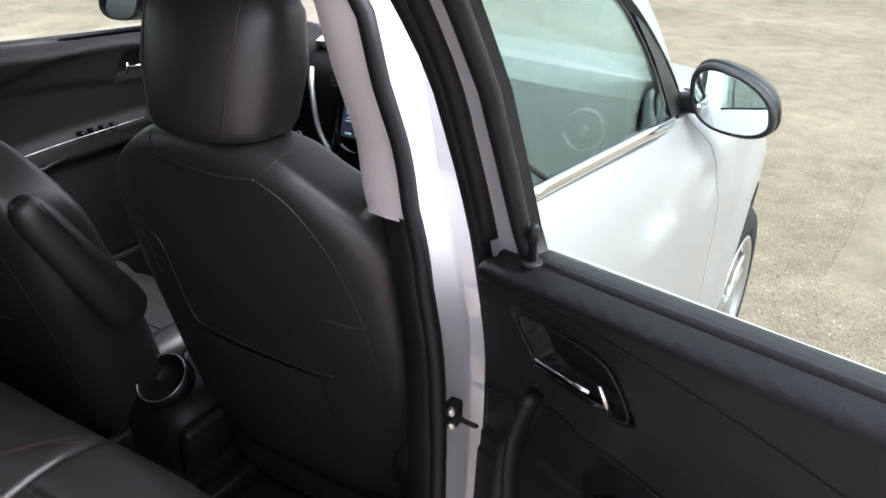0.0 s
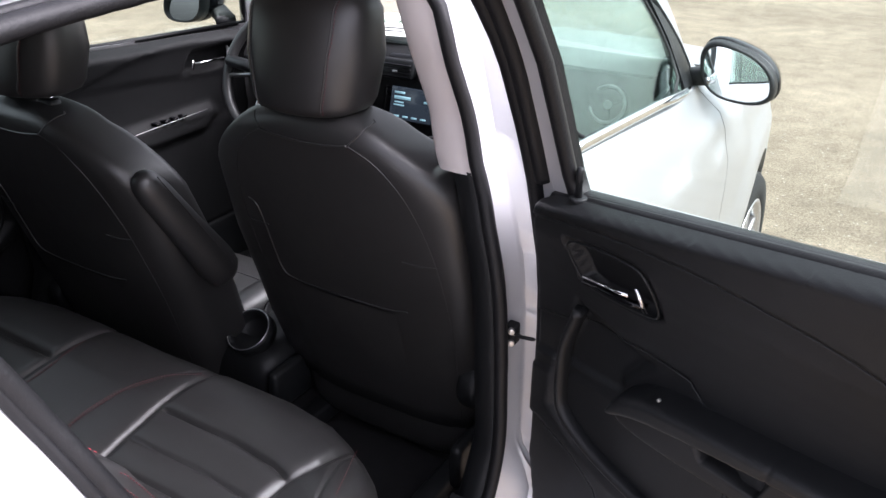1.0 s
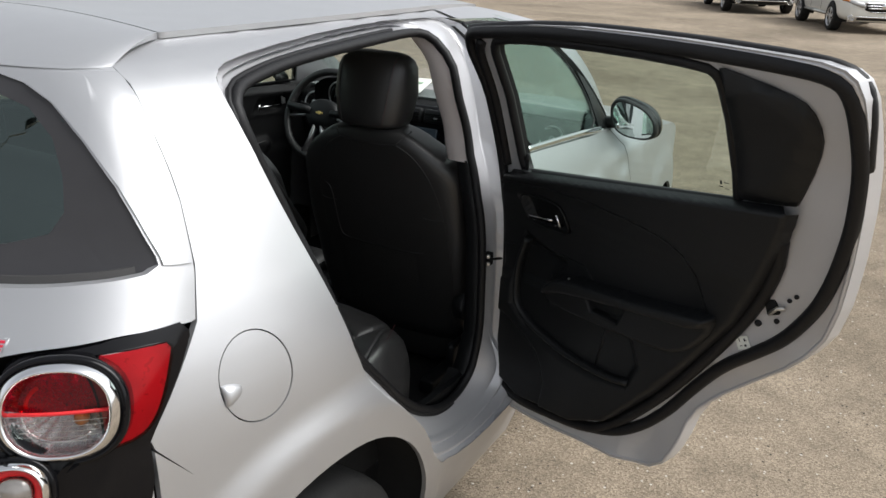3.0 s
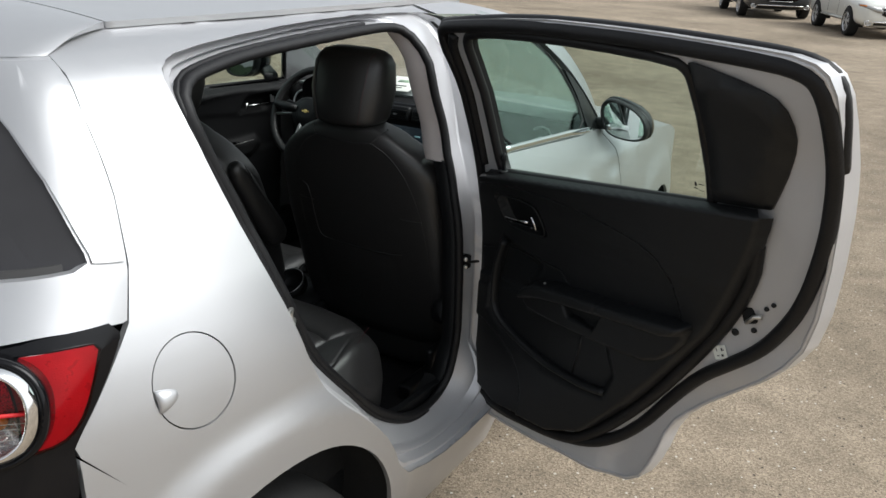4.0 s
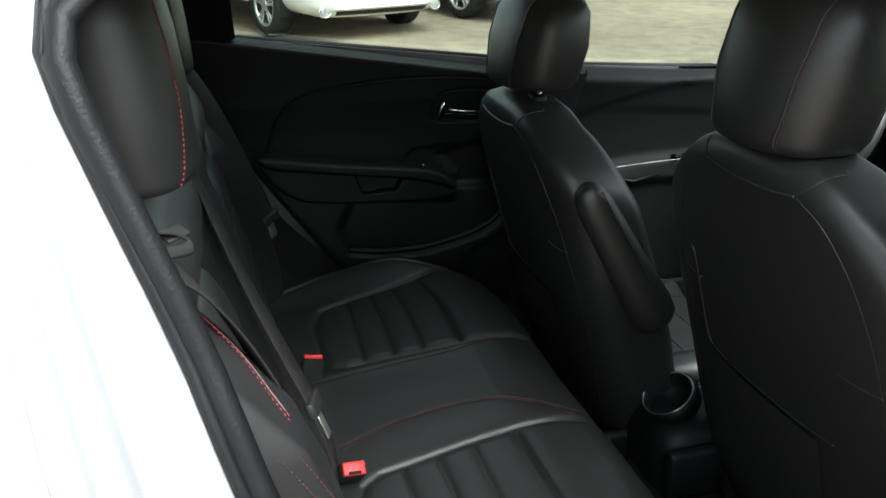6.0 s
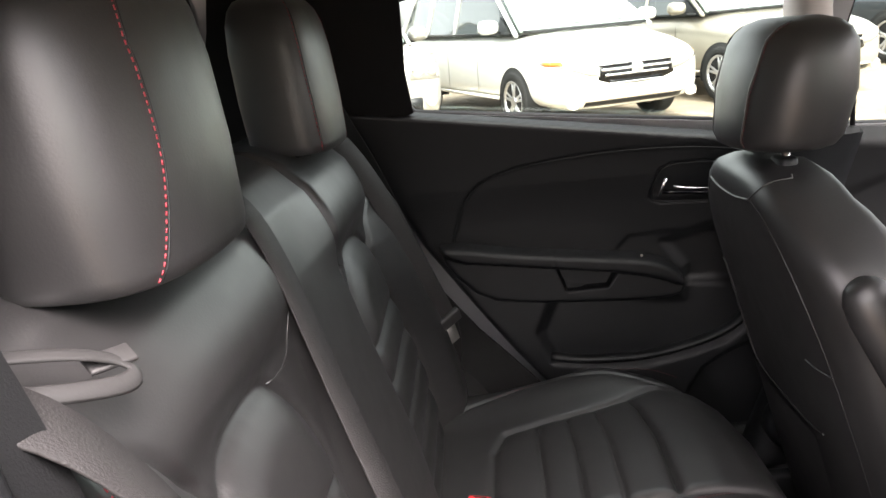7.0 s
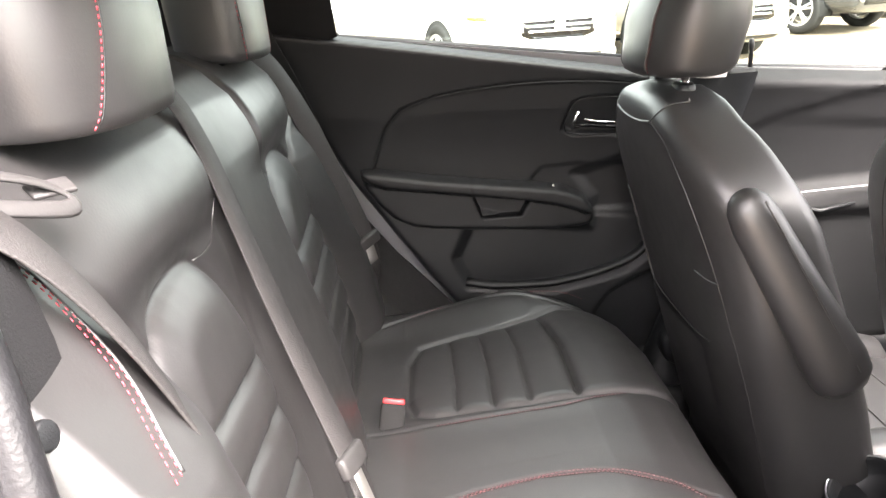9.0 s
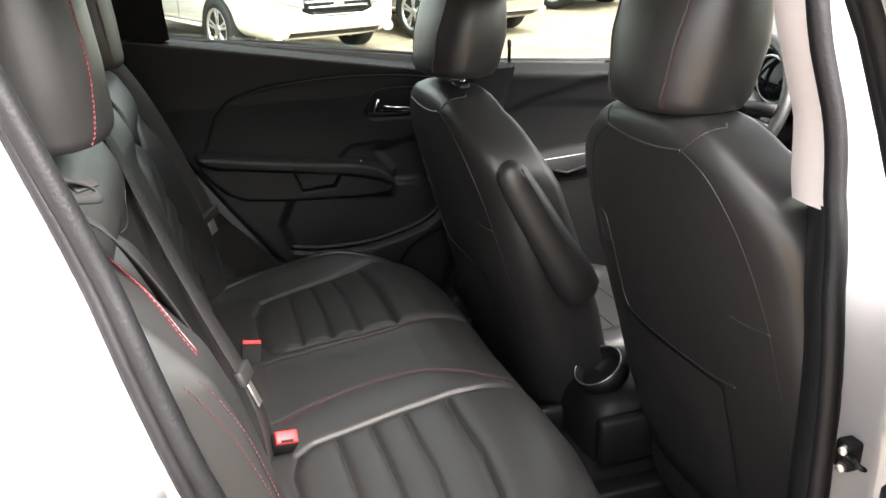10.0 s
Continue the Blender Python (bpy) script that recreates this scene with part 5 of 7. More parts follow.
def front_seat(cx, dy, dz, label, armrest):
    seat = empty("front_seat", label, "car seat", "front seats", at=(cx, 1.35 + dy, 0.28))
    O = Vector((cx, dy, dz))
    zs = list(np.linspace(0.44, 1.0, 12)) + [1.03, 1.06, 1.085, 1.105, 1.125, 1.142, 1.157, 1.169, 1.179, 1.186]
    rows = []
    for z in zs:
        w, d, y = back_half(z), back_deep(z), back_rear(z)
        rg = ring(0, 0, 0, w, d, 3.4, 56)
        # the passenger seat's inner bolster is worn wide
        wide = 0.0 if armrest else float(np.interp(z, [0.44, 0.6, 0.85, 1.0, 1.08], [0.058, 0.058, 0.036, 0.018, 0.008]))
        # side bolsters come forward of the middle
        rows.append([(O.x + p[0] - wide * float(sstep(-p[0] / w, 0.80, 1.0)), O.y + y + d + p[1] + (0.035 * (abs(p[0]) / w) ** 4 if p[1] > 0 else 0), O.z + z) for p in rg])
    back = part("backrest", loft(rows), LEATHER, seat, "black leather backrest")
    path = lambda pts, lift: [O + on_back(a, z, lift) for a, z in chaikin(pts, 2, False)]
    for s in (1, -1):
        seam = [(s * 0.10, 1.137), (s * 0.15, 1.112), (s * 0.195, 1.06), (s * 0.222, 0.98), (s * 0.236, 0.88), (s * 0.238, 0.74), (s * 0.228, 0.60), (s * 0.215, 0.47)]
        part("side_seam", tube(path(seam, 0.0), 0.0011, 6), LEATHER, back)
        part("shoulder_seam", tube(path([(s * 0.10, 1.137), (s * 0.118, 1.155), (s * 0.125, 1.166), (s * 0.12, 1.174)], 0.0), 0.0015, 6), LEATHER, back)
        part("cross_seam", tube(path([(s * 0.165, 0.905), (s * 0.20, 0.902), (s * 0.234, 0.905)], 0.0004), 0.002, 6), LEATHER, back)
    part("top_seam", tube(path([(-0.10, 1.137), (-0.05, 1.130), (0.0, 1.128), (0.05, 1.130), (0.10, 1.137)], 0.0006), 0.0025, 6), LEATHER, back)
    # map pocket: a slack flap with a thick hem
    hem = chaikin([(-0.200, 0.962), (-0.180, 0.955), (-0.176, 0.92), (-0.176, 0.83), (-0.172, 0.782), (-0.15, 0.768), (0.0, 0.764), (0.10, 0.766), (0.150, 0.774)], 2, False)
    part("pocket_hem", tube([O + on_back(a, z, 0.0010) for a, z in hem], 0.0019, 6), LEATHER, back)
    U = np.linspace(0, 1, 14)
    bm = bmesh.new()
    lo = resample([(-0.170, 0.770), (-0.05, 0.764), (0.06, 0.764), (0.122, 0.760)], 14)
    R = [[bm.verts.new(O + on_back(a, z - (z - 0.50) * k, 0.004 + 0.010 * math.sin(math.pi * min(1, 0.2 + k)) * math.sin(math.pi * t))) for t, (a, z) in zip(U, lo)] for k in np.linspace(0, 1, 9)]
    for A, B in zip(R, R[1:]):
        for k in range(13):
            bm.faces.new((A[k], A[k + 1], B[k + 1], B[k]))
    part("map_pocket", bm, LEATHER, back)
    # headrest
    hz0, hz1 = (1.203 if armrest else 1.178), 1.392
    slim, hx, hy = (1.0, 0.0, 0.0) if armrest else (0.92, -0.016, -0.010)
    rows = []
    for t in (0.0, 0.03, 0.10, 0.25, 0.45, 0.65, 0.80, 0.90, 0.96, 0.99, 1.0):
        z = hz0 + (hz1 - hz0) * t
        w = slim * float(np.interp(t, [0, 0.03, 0.1, 0.45, 0.8, 0.92, 0.98, 1], [0.104, 0.118, 0.126, 0.141, 0.136, 0.122, 0.098, 0.068]))
        d = float(np.interp(t, [0, 0.03, 0.1, 0.5, 0.85, 0.95, 1], [0.045, 0.056, 0.062, 0.066, 0.056, 0.042, 0.02]))
        y = 1.175 + 0.028 * (t - 0.3)
        rows.append([(O.x + hx + p[0], O.y + hy + y + p[1] * (1.4 if p[1] > 0 else 1.0) - 0.020 * (1 - (p[0] / w) ** 2) * (1 if p[1] < 0 else 0.3), O.z + z) for p in ring(0, 0, 0, w, d, 2.9, 44)])
    head = part("headrest", loft(rows), LEATHER, seat, "black leather headrest with red stitching")

    def on_head(a, t, lift=0.001):
        z = hz0 + (hz1 - hz0) * t
        w = slim * float(np.interp(t, [0, 0.03, 0.1, 0.45, 0.8, 0.92, 0.98, 1], [0.104, 0.118, 0.126, 0.141, 0.136, 0.122, 0.098, 0.068]))
        d = float(np.interp(t, [0, 0.03, 0.1, 0.5, 0.85, 0.95, 1], [0.045, 0.056, 0.062, 0.066, 0.056, 0.042, 0.02]))
        k = max(0, 1 - (abs(a) / w) ** 2.9) ** (1 / 2.9)
        return O + Vector((a + hx, hy + 1.175 + 0.028 * (t - 0.3) - d * k - 0.020 * (1 - (a / w) ** 2) - lift, z))
    for s in (1, -1):
        line = [on_head(s * (0.068 + 0.020 * math.sin(2.0 * t)), t) for t in np.linspace(0.02, 0.97, 24)]
        part("head_seam", tube(line, 0.0016, 6), LEATHER, head)
        p2 = [on_head(s * (0.072 + 0.020 * math.sin(2.0 * t)), t, 0.0014) for t in np.linspace(0.03, 0.96, 24)]
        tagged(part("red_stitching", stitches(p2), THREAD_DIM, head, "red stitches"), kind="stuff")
        px = O.x + hx + s * 0.062
        part("headrest_post", tube([(px, O.y + 1.165, O.z + 1.14), (px, O.y + 1.168, O.z + 1.22)], 0.0065, 10), CHROME, seat)
        part("post_guide", loft([ring(px, O.y + 1.165, O.z + z, a, b, 3, 16) for z, a, b in ((1.168, 0.026, 0.017), (1.188, 0.025, 0.016), (1.192, 0.020, 0.012))]), PLASTIC, seat)
    # cushion and its frame
    rows = []
    for y, w, z0, z1 in ((1.30, 0.20, 0.36, 0.50), (1.32, 0.235, 0.33, 0.54), (1.36, 0.25, 0.32, 0.545), (1.50, 0.255, 0.33, 0.56), (1.66, 0.25, 0.35, 0.575), (1.72, 0.24, 0.38, 0.565), (1.74, 0.21, 0.42, 0.53)):
        rows.append(ring(O.x, O.y + y, O.z + (z0 + z1) / 2, w, (z1 - z0) / 2, 3.6, 36, "xz"))
    part("cushion", loft(rows), LEATHER, seat, "black leather seat cushion")
    for s in (1, -1):
        rows = [ring(O.x + s * x, O.y + y, O.z + z, r, r * 1.1, 2.4, 20, "xz") for y, x, z, r in ((1.335, 0.205, 0.50, 0.025), (1.35, 0.205, 0.525, 0.045), (1.45, 0.208, 0.555, 0.052), (1.60, 0.208, 0.560, 0.050), (1.70, 0.20, 0.545, 0.042), (1.73, 0.195, 0.52, 0.02))]
        part("cushion_bolster", loft(rows), LEATHER, seat)
    for k in range(4):
        part("cushion_seam", tube([(O.x + x, O.y + 1.40 + 0.075 * k, O.z + 0.549 + 0.006 * k + 0.004 * math.cos(x * 7)) for x in np.linspace(-0.15, 0.15, 8)], 0.0022, 6), LEATHER, seat)
    for s in (1, -1):
        part("seat_rail", block(O.x + s * 0.20, O.y + 1.45, 0.325, 0.05, 0.60, 0.05, 0.008), PLASTIC, seat)
        part("side_skirt", block(O.x + s * 0.255, O.y + 1.44, O.z + 0.42, 0.03, 0.48, 0.11, 0.012), PLASTIC, seat)
    for s in ((-1,) if armrest else (1,)):
        rc = part("recliner_cover", disc((O.x + s * 0.255, O.y + 1.295, O.z + 0.585), (s, 0, 0), 0.052, 0.05, 28, 0.012), PLASTIC, seat)
        part("recliner_cap", disc((O.x + s * 0.282, O.y + 1.295, O.z + 0.585), (s, 0, 0), 0.036, 0.02, 24, 0.006), PLASTIC, seat)
    if armrest:
        rows = []
        A, B = Vector((-0.045, 1.040, 1.008)), Vector((-0.020, 1.215, 0.705))
        ax = (B - A).normalized()
        n1 = Vector((1, 0, 0))
        n2 = ax.cross(n1).normalized()
        for t, k in ((0, 0.35), (0.02, 0.62), (0.06, 0.85), (0.14, 0.97), (0.5, 1.0), (0.85, 1.08), (0.94, 0.98), (0.985, 0.7), (1.0, 0.35)):
            c = A + (B - A) * t
            rows.append([c + n1 * (0.029 * k * math.cos(q)) + n2 * (0.036 * k * (1 + 0.30 * t) * math.sin(q)) for q in np.linspace(0, 2 * math.pi, 24, endpoint=False)])
        arm = part("armrest", loft(rows), LEATHER, seat, "folded-up leather armrest")
        line = [A + (B - A) * t + n1 * 0.027 + n2 * (-0.018) for t in np.linspace(0.05, 0.9, 14)]
        part("armrest_seam", tube(line, 0.0018, 5), LEATHER, arm)
    return seat


front_seat(0.345, 0.0, 0.0, "black leather front passenger seat with headrest", False)
front_seat(-0.335, -0.135, -0.055, "black leather driver seat with a folded-up armrest", True)


# ---- rear bench ----
PADC = [(0.18, 0.60), (0.20, 0.567), (0.25, 0.553), (0.40, 0.556), (0.462, 0.58), (0.48, 0.65), (0.492, 0.76), (0.505, 0.84), (0.53, 0.91), (0.548, 1.06), (0.16, 1.06), (0.16, 0.85), (0.165, 0.75), (0.175, 0.66)]


def bench_top(x, y):
    """Height of the cushion: sloping down to the rear, quilted pads, a welt beside the middle place."""
    ax = np.abs(x)
    z = np.interp(y, [0.40, 0.55, 0.65, 0.75, 0.85, 0.95, 1.05], [0.598, 0.606, 0.620, 0.634, 0.648, 0.654, 0.654])
    z = z + 0.018 * sstep(ax, 0.49, 0.60) * (1 - sstep(y, 0.86, 0.98)) - 0.085 * sstep(ax, 0.605, 0.675) ** 1.5
    d, i = seg_dist(ax, y, PADC)
    pad = np.where(i, sstep(d, 0.0, 0.022), 0.0)
    z = z - 0.0060 * np.exp(-(d / 0.0065) ** 2) - 0.003 * np.exp(-(d / 0.018) ** 2) + 0.003 * pad
    # quilted strips, each slightly crowned, with a sharp seam between; the front seam is the deepest
    for yy, k in ((0.640, 0.9), (0.702, 1.0), (0.762, 0.8), (0.842, 1.6)):
        t = np.abs(y - yy - 0.02 * (ax - 0.33))
        z = z - pad * k * (0.0055 * np.exp(-(t / 0.0038) ** 2) + 0.0035 * np.exp(-(t / 0.014) ** 2))
    # raised welts along the inner borders
    xi = np.interp(y, [0.50, 0.64, 0.74, 0.83, 0.92, 1.0], [0.10, 0.055, 0.045, 0.058, 0.112, 0.16])
    near = np.where(x > 0, xi, np.interp(y, [0.55, 0.69, 0.81, 0.89, 0.96], [0.145, 0.143, 0.138, 0.150, 0.165]))
    z = z + 0.004 * np.exp(-((ax - 0.5 * (near + 0.165)) / (0.35 * np.abs(0.17 - near) + 0.022)) ** 2) * (1 - sstep(y, 0.86, 0.97)) * sstep(y, 0.5, 0.6)
    z = z - 0.0022 * np.exp(-((ax - near) / 0.004) ** 2)
    # piping seam round the outer border
    z = z - 0.0045 * np.exp(-((ax - np.interp(y, [0.45, 0.55, 0.66, 0.77, 0.86, 0.93, 1.0], [0.54, 0.585, 0.612, 0.612, 0.590, 0.560, 0.53])) / 0.005) ** 2)
    return z


bench = empty("rear_bench", "black leather rear bench seat with quilted pads and red stitching", "car seat", at=(0, 0.7, 0.3))


def bench_cushion():
    xs = np.linspace(-0.665, 0.665, 430)
    ys = np.r_[np.linspace(0.40, 0.90, 170), np.linspace(0.905, 0.955, 12)]
    bm = bmesh.new()
    front = np.interp(np.abs(xs), [0, 0.15, 0.35, 0.46, 0.54, 0.60, 0.64, 0.665], [0.0, 0.004, 0.004, -0.012, -0.045, -0.085, -0.125, -0.17])
    R = []
    X, Y = np.meshgrid(xs, ys)
    Z = bench_top(X, Y)
    for i, y in enumerate(ys):
        k = sstep(y, 0.52, 0.955)
        R.append([bm.verts.new((x, y + f * k, z - 0.012 * sstep(y, 0.90, 0.985))) for x, z, f in zip(xs, Z[i], front)])
    for a in np.linspace(0.15, 1.0, 8):
        q = a * math.pi / 2
        R.append([bm.verts.new((x, 0.955 + f + 0.065 * math.sin(q), Z[-1][j] - 0.012 - 0.085 * (1 - math.cos(q)))) for j, (x, f) in enumerate(zip(xs, front))])
    for z in (0.50, 0.44, 0.36, 0.28):
        R.append([bm.verts.new((x, 1.02 + f - (0.50 - z) * 0.5 - 0.012, min(z, Z[-1][j] - 0.10 - (0.50 - z) * 0.4))) for j, (x, f) in enumerate(zip(xs, front))])
    for A, B in zip(R, R[1:]):
        for k in range(len(xs) - 1):
            bm.faces.new((A[k], A[k + 1], B[k + 1], B[k]))
    for col in (0, -1):
        side_v = [r[col] for r in R]
        b0 = bm.verts.new((xs[col], 0.40, 0.28))
        bm.faces.new(side_v + [b0])
    return part("bench_cushion", bm, LEATHER, bench, "quilted black leather cushion", angle=55)


cushion = bench_cushion()
def sewn_on_cushion(path, thread, gaps=(0.0,)):
    """Rows of stitches laid on the cushion's top."""
    for dx in gaps:
        pts = resample(chaikin(path, 2, False), 40)
        line = [(x + dx, y, float(bench_top(np.array([x + dx]), np.array([y]))[0]) + 0.001 - 0.012 * float(sstep(np.array([y]), 0.90, 0.985)[0])) for x, y in pts]
        tagged(part("red_stitching", stitches(line), thread, cushion, "red stitches"), kind="stuff")


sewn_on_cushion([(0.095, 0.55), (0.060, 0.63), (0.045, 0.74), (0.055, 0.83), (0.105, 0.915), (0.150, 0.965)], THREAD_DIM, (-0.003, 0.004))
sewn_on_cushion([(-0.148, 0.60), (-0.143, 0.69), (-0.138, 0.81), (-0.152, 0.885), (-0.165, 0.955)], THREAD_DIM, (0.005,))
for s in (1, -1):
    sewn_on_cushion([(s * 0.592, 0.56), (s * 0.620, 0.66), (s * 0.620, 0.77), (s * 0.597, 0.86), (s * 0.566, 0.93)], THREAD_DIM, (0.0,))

PADB = [tuple(p) for p in chaikin([(0.150, 0.54), (0.150, 0.86), (0.160, 0.95), (0.190, 1.005), (0.228, 1.040), (0.262, 1.050), (0.33, 1.052), (0.388, 1.040), (0.414, 1.008), (0.425, 0.95), (0.450, 0.87), (0.478, 0.80), (0.50, 0.70), (0.51, 0.54)], 1)]


def bolster(x, z):
    """How far the side bolsters stand forward; the one by the open door is the fuller."""
    ax = np.abs(x)
    full = np.where(x > 0, np.interp(z, [0.55, 0.80, 0.95, 1.01, 1.05, 1.10, 1.16, 1.20], [0.095, 0.095, 0.092, 0.082, 0.066, 0.050, 0.034, 0.010]),
                    np.interp(z, [0.55, 0.80, 0.95, 1.05, 1.12, 1.18], [0.052, 0.050, 0.044, 0.034, 0.020, 0.0]))
    seam = np.interp(z, [0.54, 0.70, 0.80, 0.87, 0.95, 1.01, 1.05, 1.08, 1.13, 1.20], [0.51, 0.50, 0.478, 0.450, 0.425, 0.417, 0.438, 0.468, 0.505, 0.54])
    rise = np.clip((ax - seam) / (0.590 - seam), 0, 1)
    return full * np.sin(rise * math.pi / 2) ** 1.2 - 0.055 * sstep(ax, 0.645, 0.685), seam


def back_face(x, z):
    """Front face of the rear backrest: y at (x, z)."""
    ax = np.abs(x)
    y = np.interp(z, [0.55, 0.64, 0.80, 1.0, 1.10, 1.17, 1.205, 1.225], [0.455, 0.452, 0.425, 0.375, 0.350, 0.325, 0.295, 0.255])
    # the rolled top of each place, hollowed above its pad
    roll = np.exp(-((ax - 0.30) / 0.21) ** 4)
    y = y + roll * (0.022 * np.exp(-((z - 1.125) / 0.055) ** 2) - 0.006 * np.exp(-((z - 1.060) / 0.022) ** 2))
    # the smooth middle stands forward, more so towards the cushion
    y = y + np.interp(z, [0.60, 0.75, 0.85, 0.97, 1.10, 1.20], [0.036, 0.031, 0.024, 0.014, 0.008, 0.0]) * (1 - sstep(ax, 0.118, 0.142))
    out, seam = bolster(x, z)
    y = y + out - 0.007 * np.exp(-((ax - seam) / 0.007) ** 2) * sstep(1.15 - z, 0, 0.06)
    d, i = seg_dist(ax, z, PADB)
    pad = np.where(i, sstep(d, -0.006, 0.050), 0.0)
    y = y - 0.007 * np.exp(-(d / 0.007) ** 2) - 0.006 * np.exp(-(d / 0.028) ** 2) + 0.010 * pad
    for zz in (0.575, 0.640, 0.710, 0.780, 0.850, 0.915):
        t = np.abs(z - zz - 0.06 * (ax - 0.30))
        y = y - pad * (0.009 * np.exp(-(t / 0.005) ** 2) + 0.006 * np.exp(-(t / 0.016) ** 2))
    return y


def bench_back(x0, x1, name):
    xs = np.linspace(x0, x1, max(24, int((x1 - x0) / 0.0036)))
    zs = np.r_[np.linspace(0.52, 1.16, 190), np.linspace(1.166, 1.225, 14)]
    X, Z = np.meshgrid(xs, zs)
    Y = back_face(X, Z)
    e = (1 - sstep(X - x0, 0.0, 0.022)) * (1.0 if x0 > -0.5 else 0.4) + (1 - sstep(x1 - X, 0.0, 0.022)) * (1.0 if x1 < 0.5 else 0.4)
    Y = Y - 0.026 * e ** 2
    drop = 0.04 * sstep(np.abs(X), 0.42, 0.66) * sstep(Z, 1.0, 1.2)
    bm = bmesh.new()
    R = [[bm.verts.new((x, y, z - d)) for x, y, z, d in zip(*row)] for row in zip(X, Y, Z, drop)]
    top = R[-1]
    R.append([bm.verts.new((v.co.x, v.co.y - 0.05, v.co.z + 0.004)) for v in top])
    R.append([bm.verts.new((v.co.x, 0.15, v.co.z - 0.015)) for v in top])
    R.append([bm.verts.new((v.co.x, 0.28, 0.52)) for v in top])
    for A, B in zip(R, R[1:]):
        for k in range(len(xs) - 1):
            bm.faces.new((A[k], A[k + 1], B[k + 1], B[k]))
    for col in (0, -1):
        bm.faces.new([r[col] for r in R])
    return part(name, bm, LEATHER, bench, "quilted black leather backrest")


SPLIT = -0.148
bench_back(-0.66, SPLIT - 0.003, "backrest")
near_back = bench_back(SPLIT + 0.003, 0.682, "backrest")
def sewn_on_back(path, thread, gaps, size=0.0006):
    """Rows of stitches laid on the backrest's face."""
    for dx in gaps:
        pts = resample(chaikin(path, 2, False), 48)
        line = [(a + dx, float(back_face(np.array([a + dx]), np.array([z]))[0]) + 0.0014, z - 0.04 * float(sstep(abs(a), 0.42, 0.66)) * float(sstep(z, 1.0, 1.2))) for a, z in pts]
        tagged(part("red_stitching", stitches(line, 0.006, 0.0034, size), thread, near_back, "red stitches"), kind="stuff")


sewn_on_back([(0.560, 1.195), (0.556, 1.165), (0.562, 1.13), (0.575, 1.09), (0.592, 1.06), (0.612, 1.03)], THREAD, (0.0, 0.009))
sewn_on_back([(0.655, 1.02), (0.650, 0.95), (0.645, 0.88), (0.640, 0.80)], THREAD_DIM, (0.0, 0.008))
part("panel_plug", disc((0.655, float(back_face(np.array([0.655]), np.array([1.105]))[0]) + 0.002, 1.085), (0.25, 0.93, 0.25), 0.009, 0.008, 12, 0.002), PLASTIC, near_back, "small dark plug")
part("bolster_welt", tube([(a, float(back_face(np.array([a]), np.array([z]))[0]) - 0.0005, z - 0.04 * float(sstep(a, 0.42, 0.66)) * float(sstep(z, 1.0, 1.2))) for a, z in resample(chaikin([(0.553, 1.19), (0.550, 1.165), (0.556, 1.13), (0.569, 1.09), (0.586, 1.06), (0.606, 1.03)], 2, False), 40)], 0.0018, 6), LEATHER, near_back)


for s in (1, -1):
    seam = [(s * a, float(back_face(np.array([a]), np.array([z]))[0]) + 0.0005, z) for a, z in resample([(0.140, 1.085), (0.148, 1.065), (0.165, 1.050), (0.19, 1.042), (0.226, 1.040)], 14)]
    part("pad_welt", tube(seam, 0.0012, 6), LEATHER, near_back)


def rear_headrest(cx, dy=0.0, n=3.3, size=1.0):
    rows = []
    prof = [(-0.006, 0.112, 0.050), (0.0, 0.127, 0.060), (0.012, 0.133, 0.064), (0.06, 0.137, 0.066), (0.35, 0.141, 0.068), (0.65, 0.141, 0.066), (0.82, 0.137, 0.061), (0.91, 0.128, 0.054), (0.965, 0.112, 0.044), (0.992, 0.09, 0.030), (1.0, 0.06, 0.014)]
    prof = [(t, w * size, d * size) for t, w, d in prof]
    Z = lambda t: 1.206 + 0.234 * t
    Yc = lambda t: 0.300 + dy - 0.02 * t
    for t, w, d in prof:
        rows.append([(cx + p[0], Yc(t) + p[1] + 0.012 * (1 - (p[0] / w) ** 2) * (1 if p[1] > 0 else 0), Z(t)) for p in ring(0, 0, 0, w, d, n, 56)])
    h = part("headrest", loft(rows), LEATHER, bench, "black leather headrest with red stitching")
    T = [p[0] for p in prof]
    for s in (1, -1):
        line, line2 = [], []
        for t in np.linspace(0.01, 0.97, 26):
            w, d = float(np.interp(t, T, [p[1] for p in prof])), float(np.interp(t, T, [p[2] for p in prof]))
            base = (0.094 if s * cx > 0 else 0.122) * size
            lean = (0.099 - 0.036 * t - 0.013 * math.sin(math.pi * min(1.0, t / 0.7))) if (s > 0 and cx > 0) else (base + 0.006 * math.sin(3 * t)) * w / 0.136
            for a, store in ((s * lean, line), (s * (lean + 0.004), line2)):
                k = max(0, 1 - (abs(a) / w) ** n) ** (1 / n)
                store.append((cx + a, Yc(t) + d * k + 0.012 * (1 - (a / w) ** 2) + (0.0006 if store is line2 else -0.0003), Z(t)))
        part("head_seam", tube(line, 0.0009, 6), PLASTIC, h, "dark seam")
        tagged(part("red_stitching", stitches(line2, 0.0056, 0.0034, 0.0008), THREAD, h, "red stitches"), kind="stuff")
        part("headrest_post", tube([(cx + s * 0.065, 0.292, 1.19), (cx + s * 0.065, 0.295, 1.225)], 0.006, 10), CHROME, h)
        part("post_guide", loft([ring(cx + s * 0.065, 0.29, z, a, b, 3, 16) for z, a, b in ((1.200, 0.028, 0.018), (1.222, 0.026, 0.016), (1.226, 0.02, 0.012))]), PLASTIC, h)


rear_headrest(0.335)
rear_headrest(-0.335, -0.010, 4.6, 0.88)


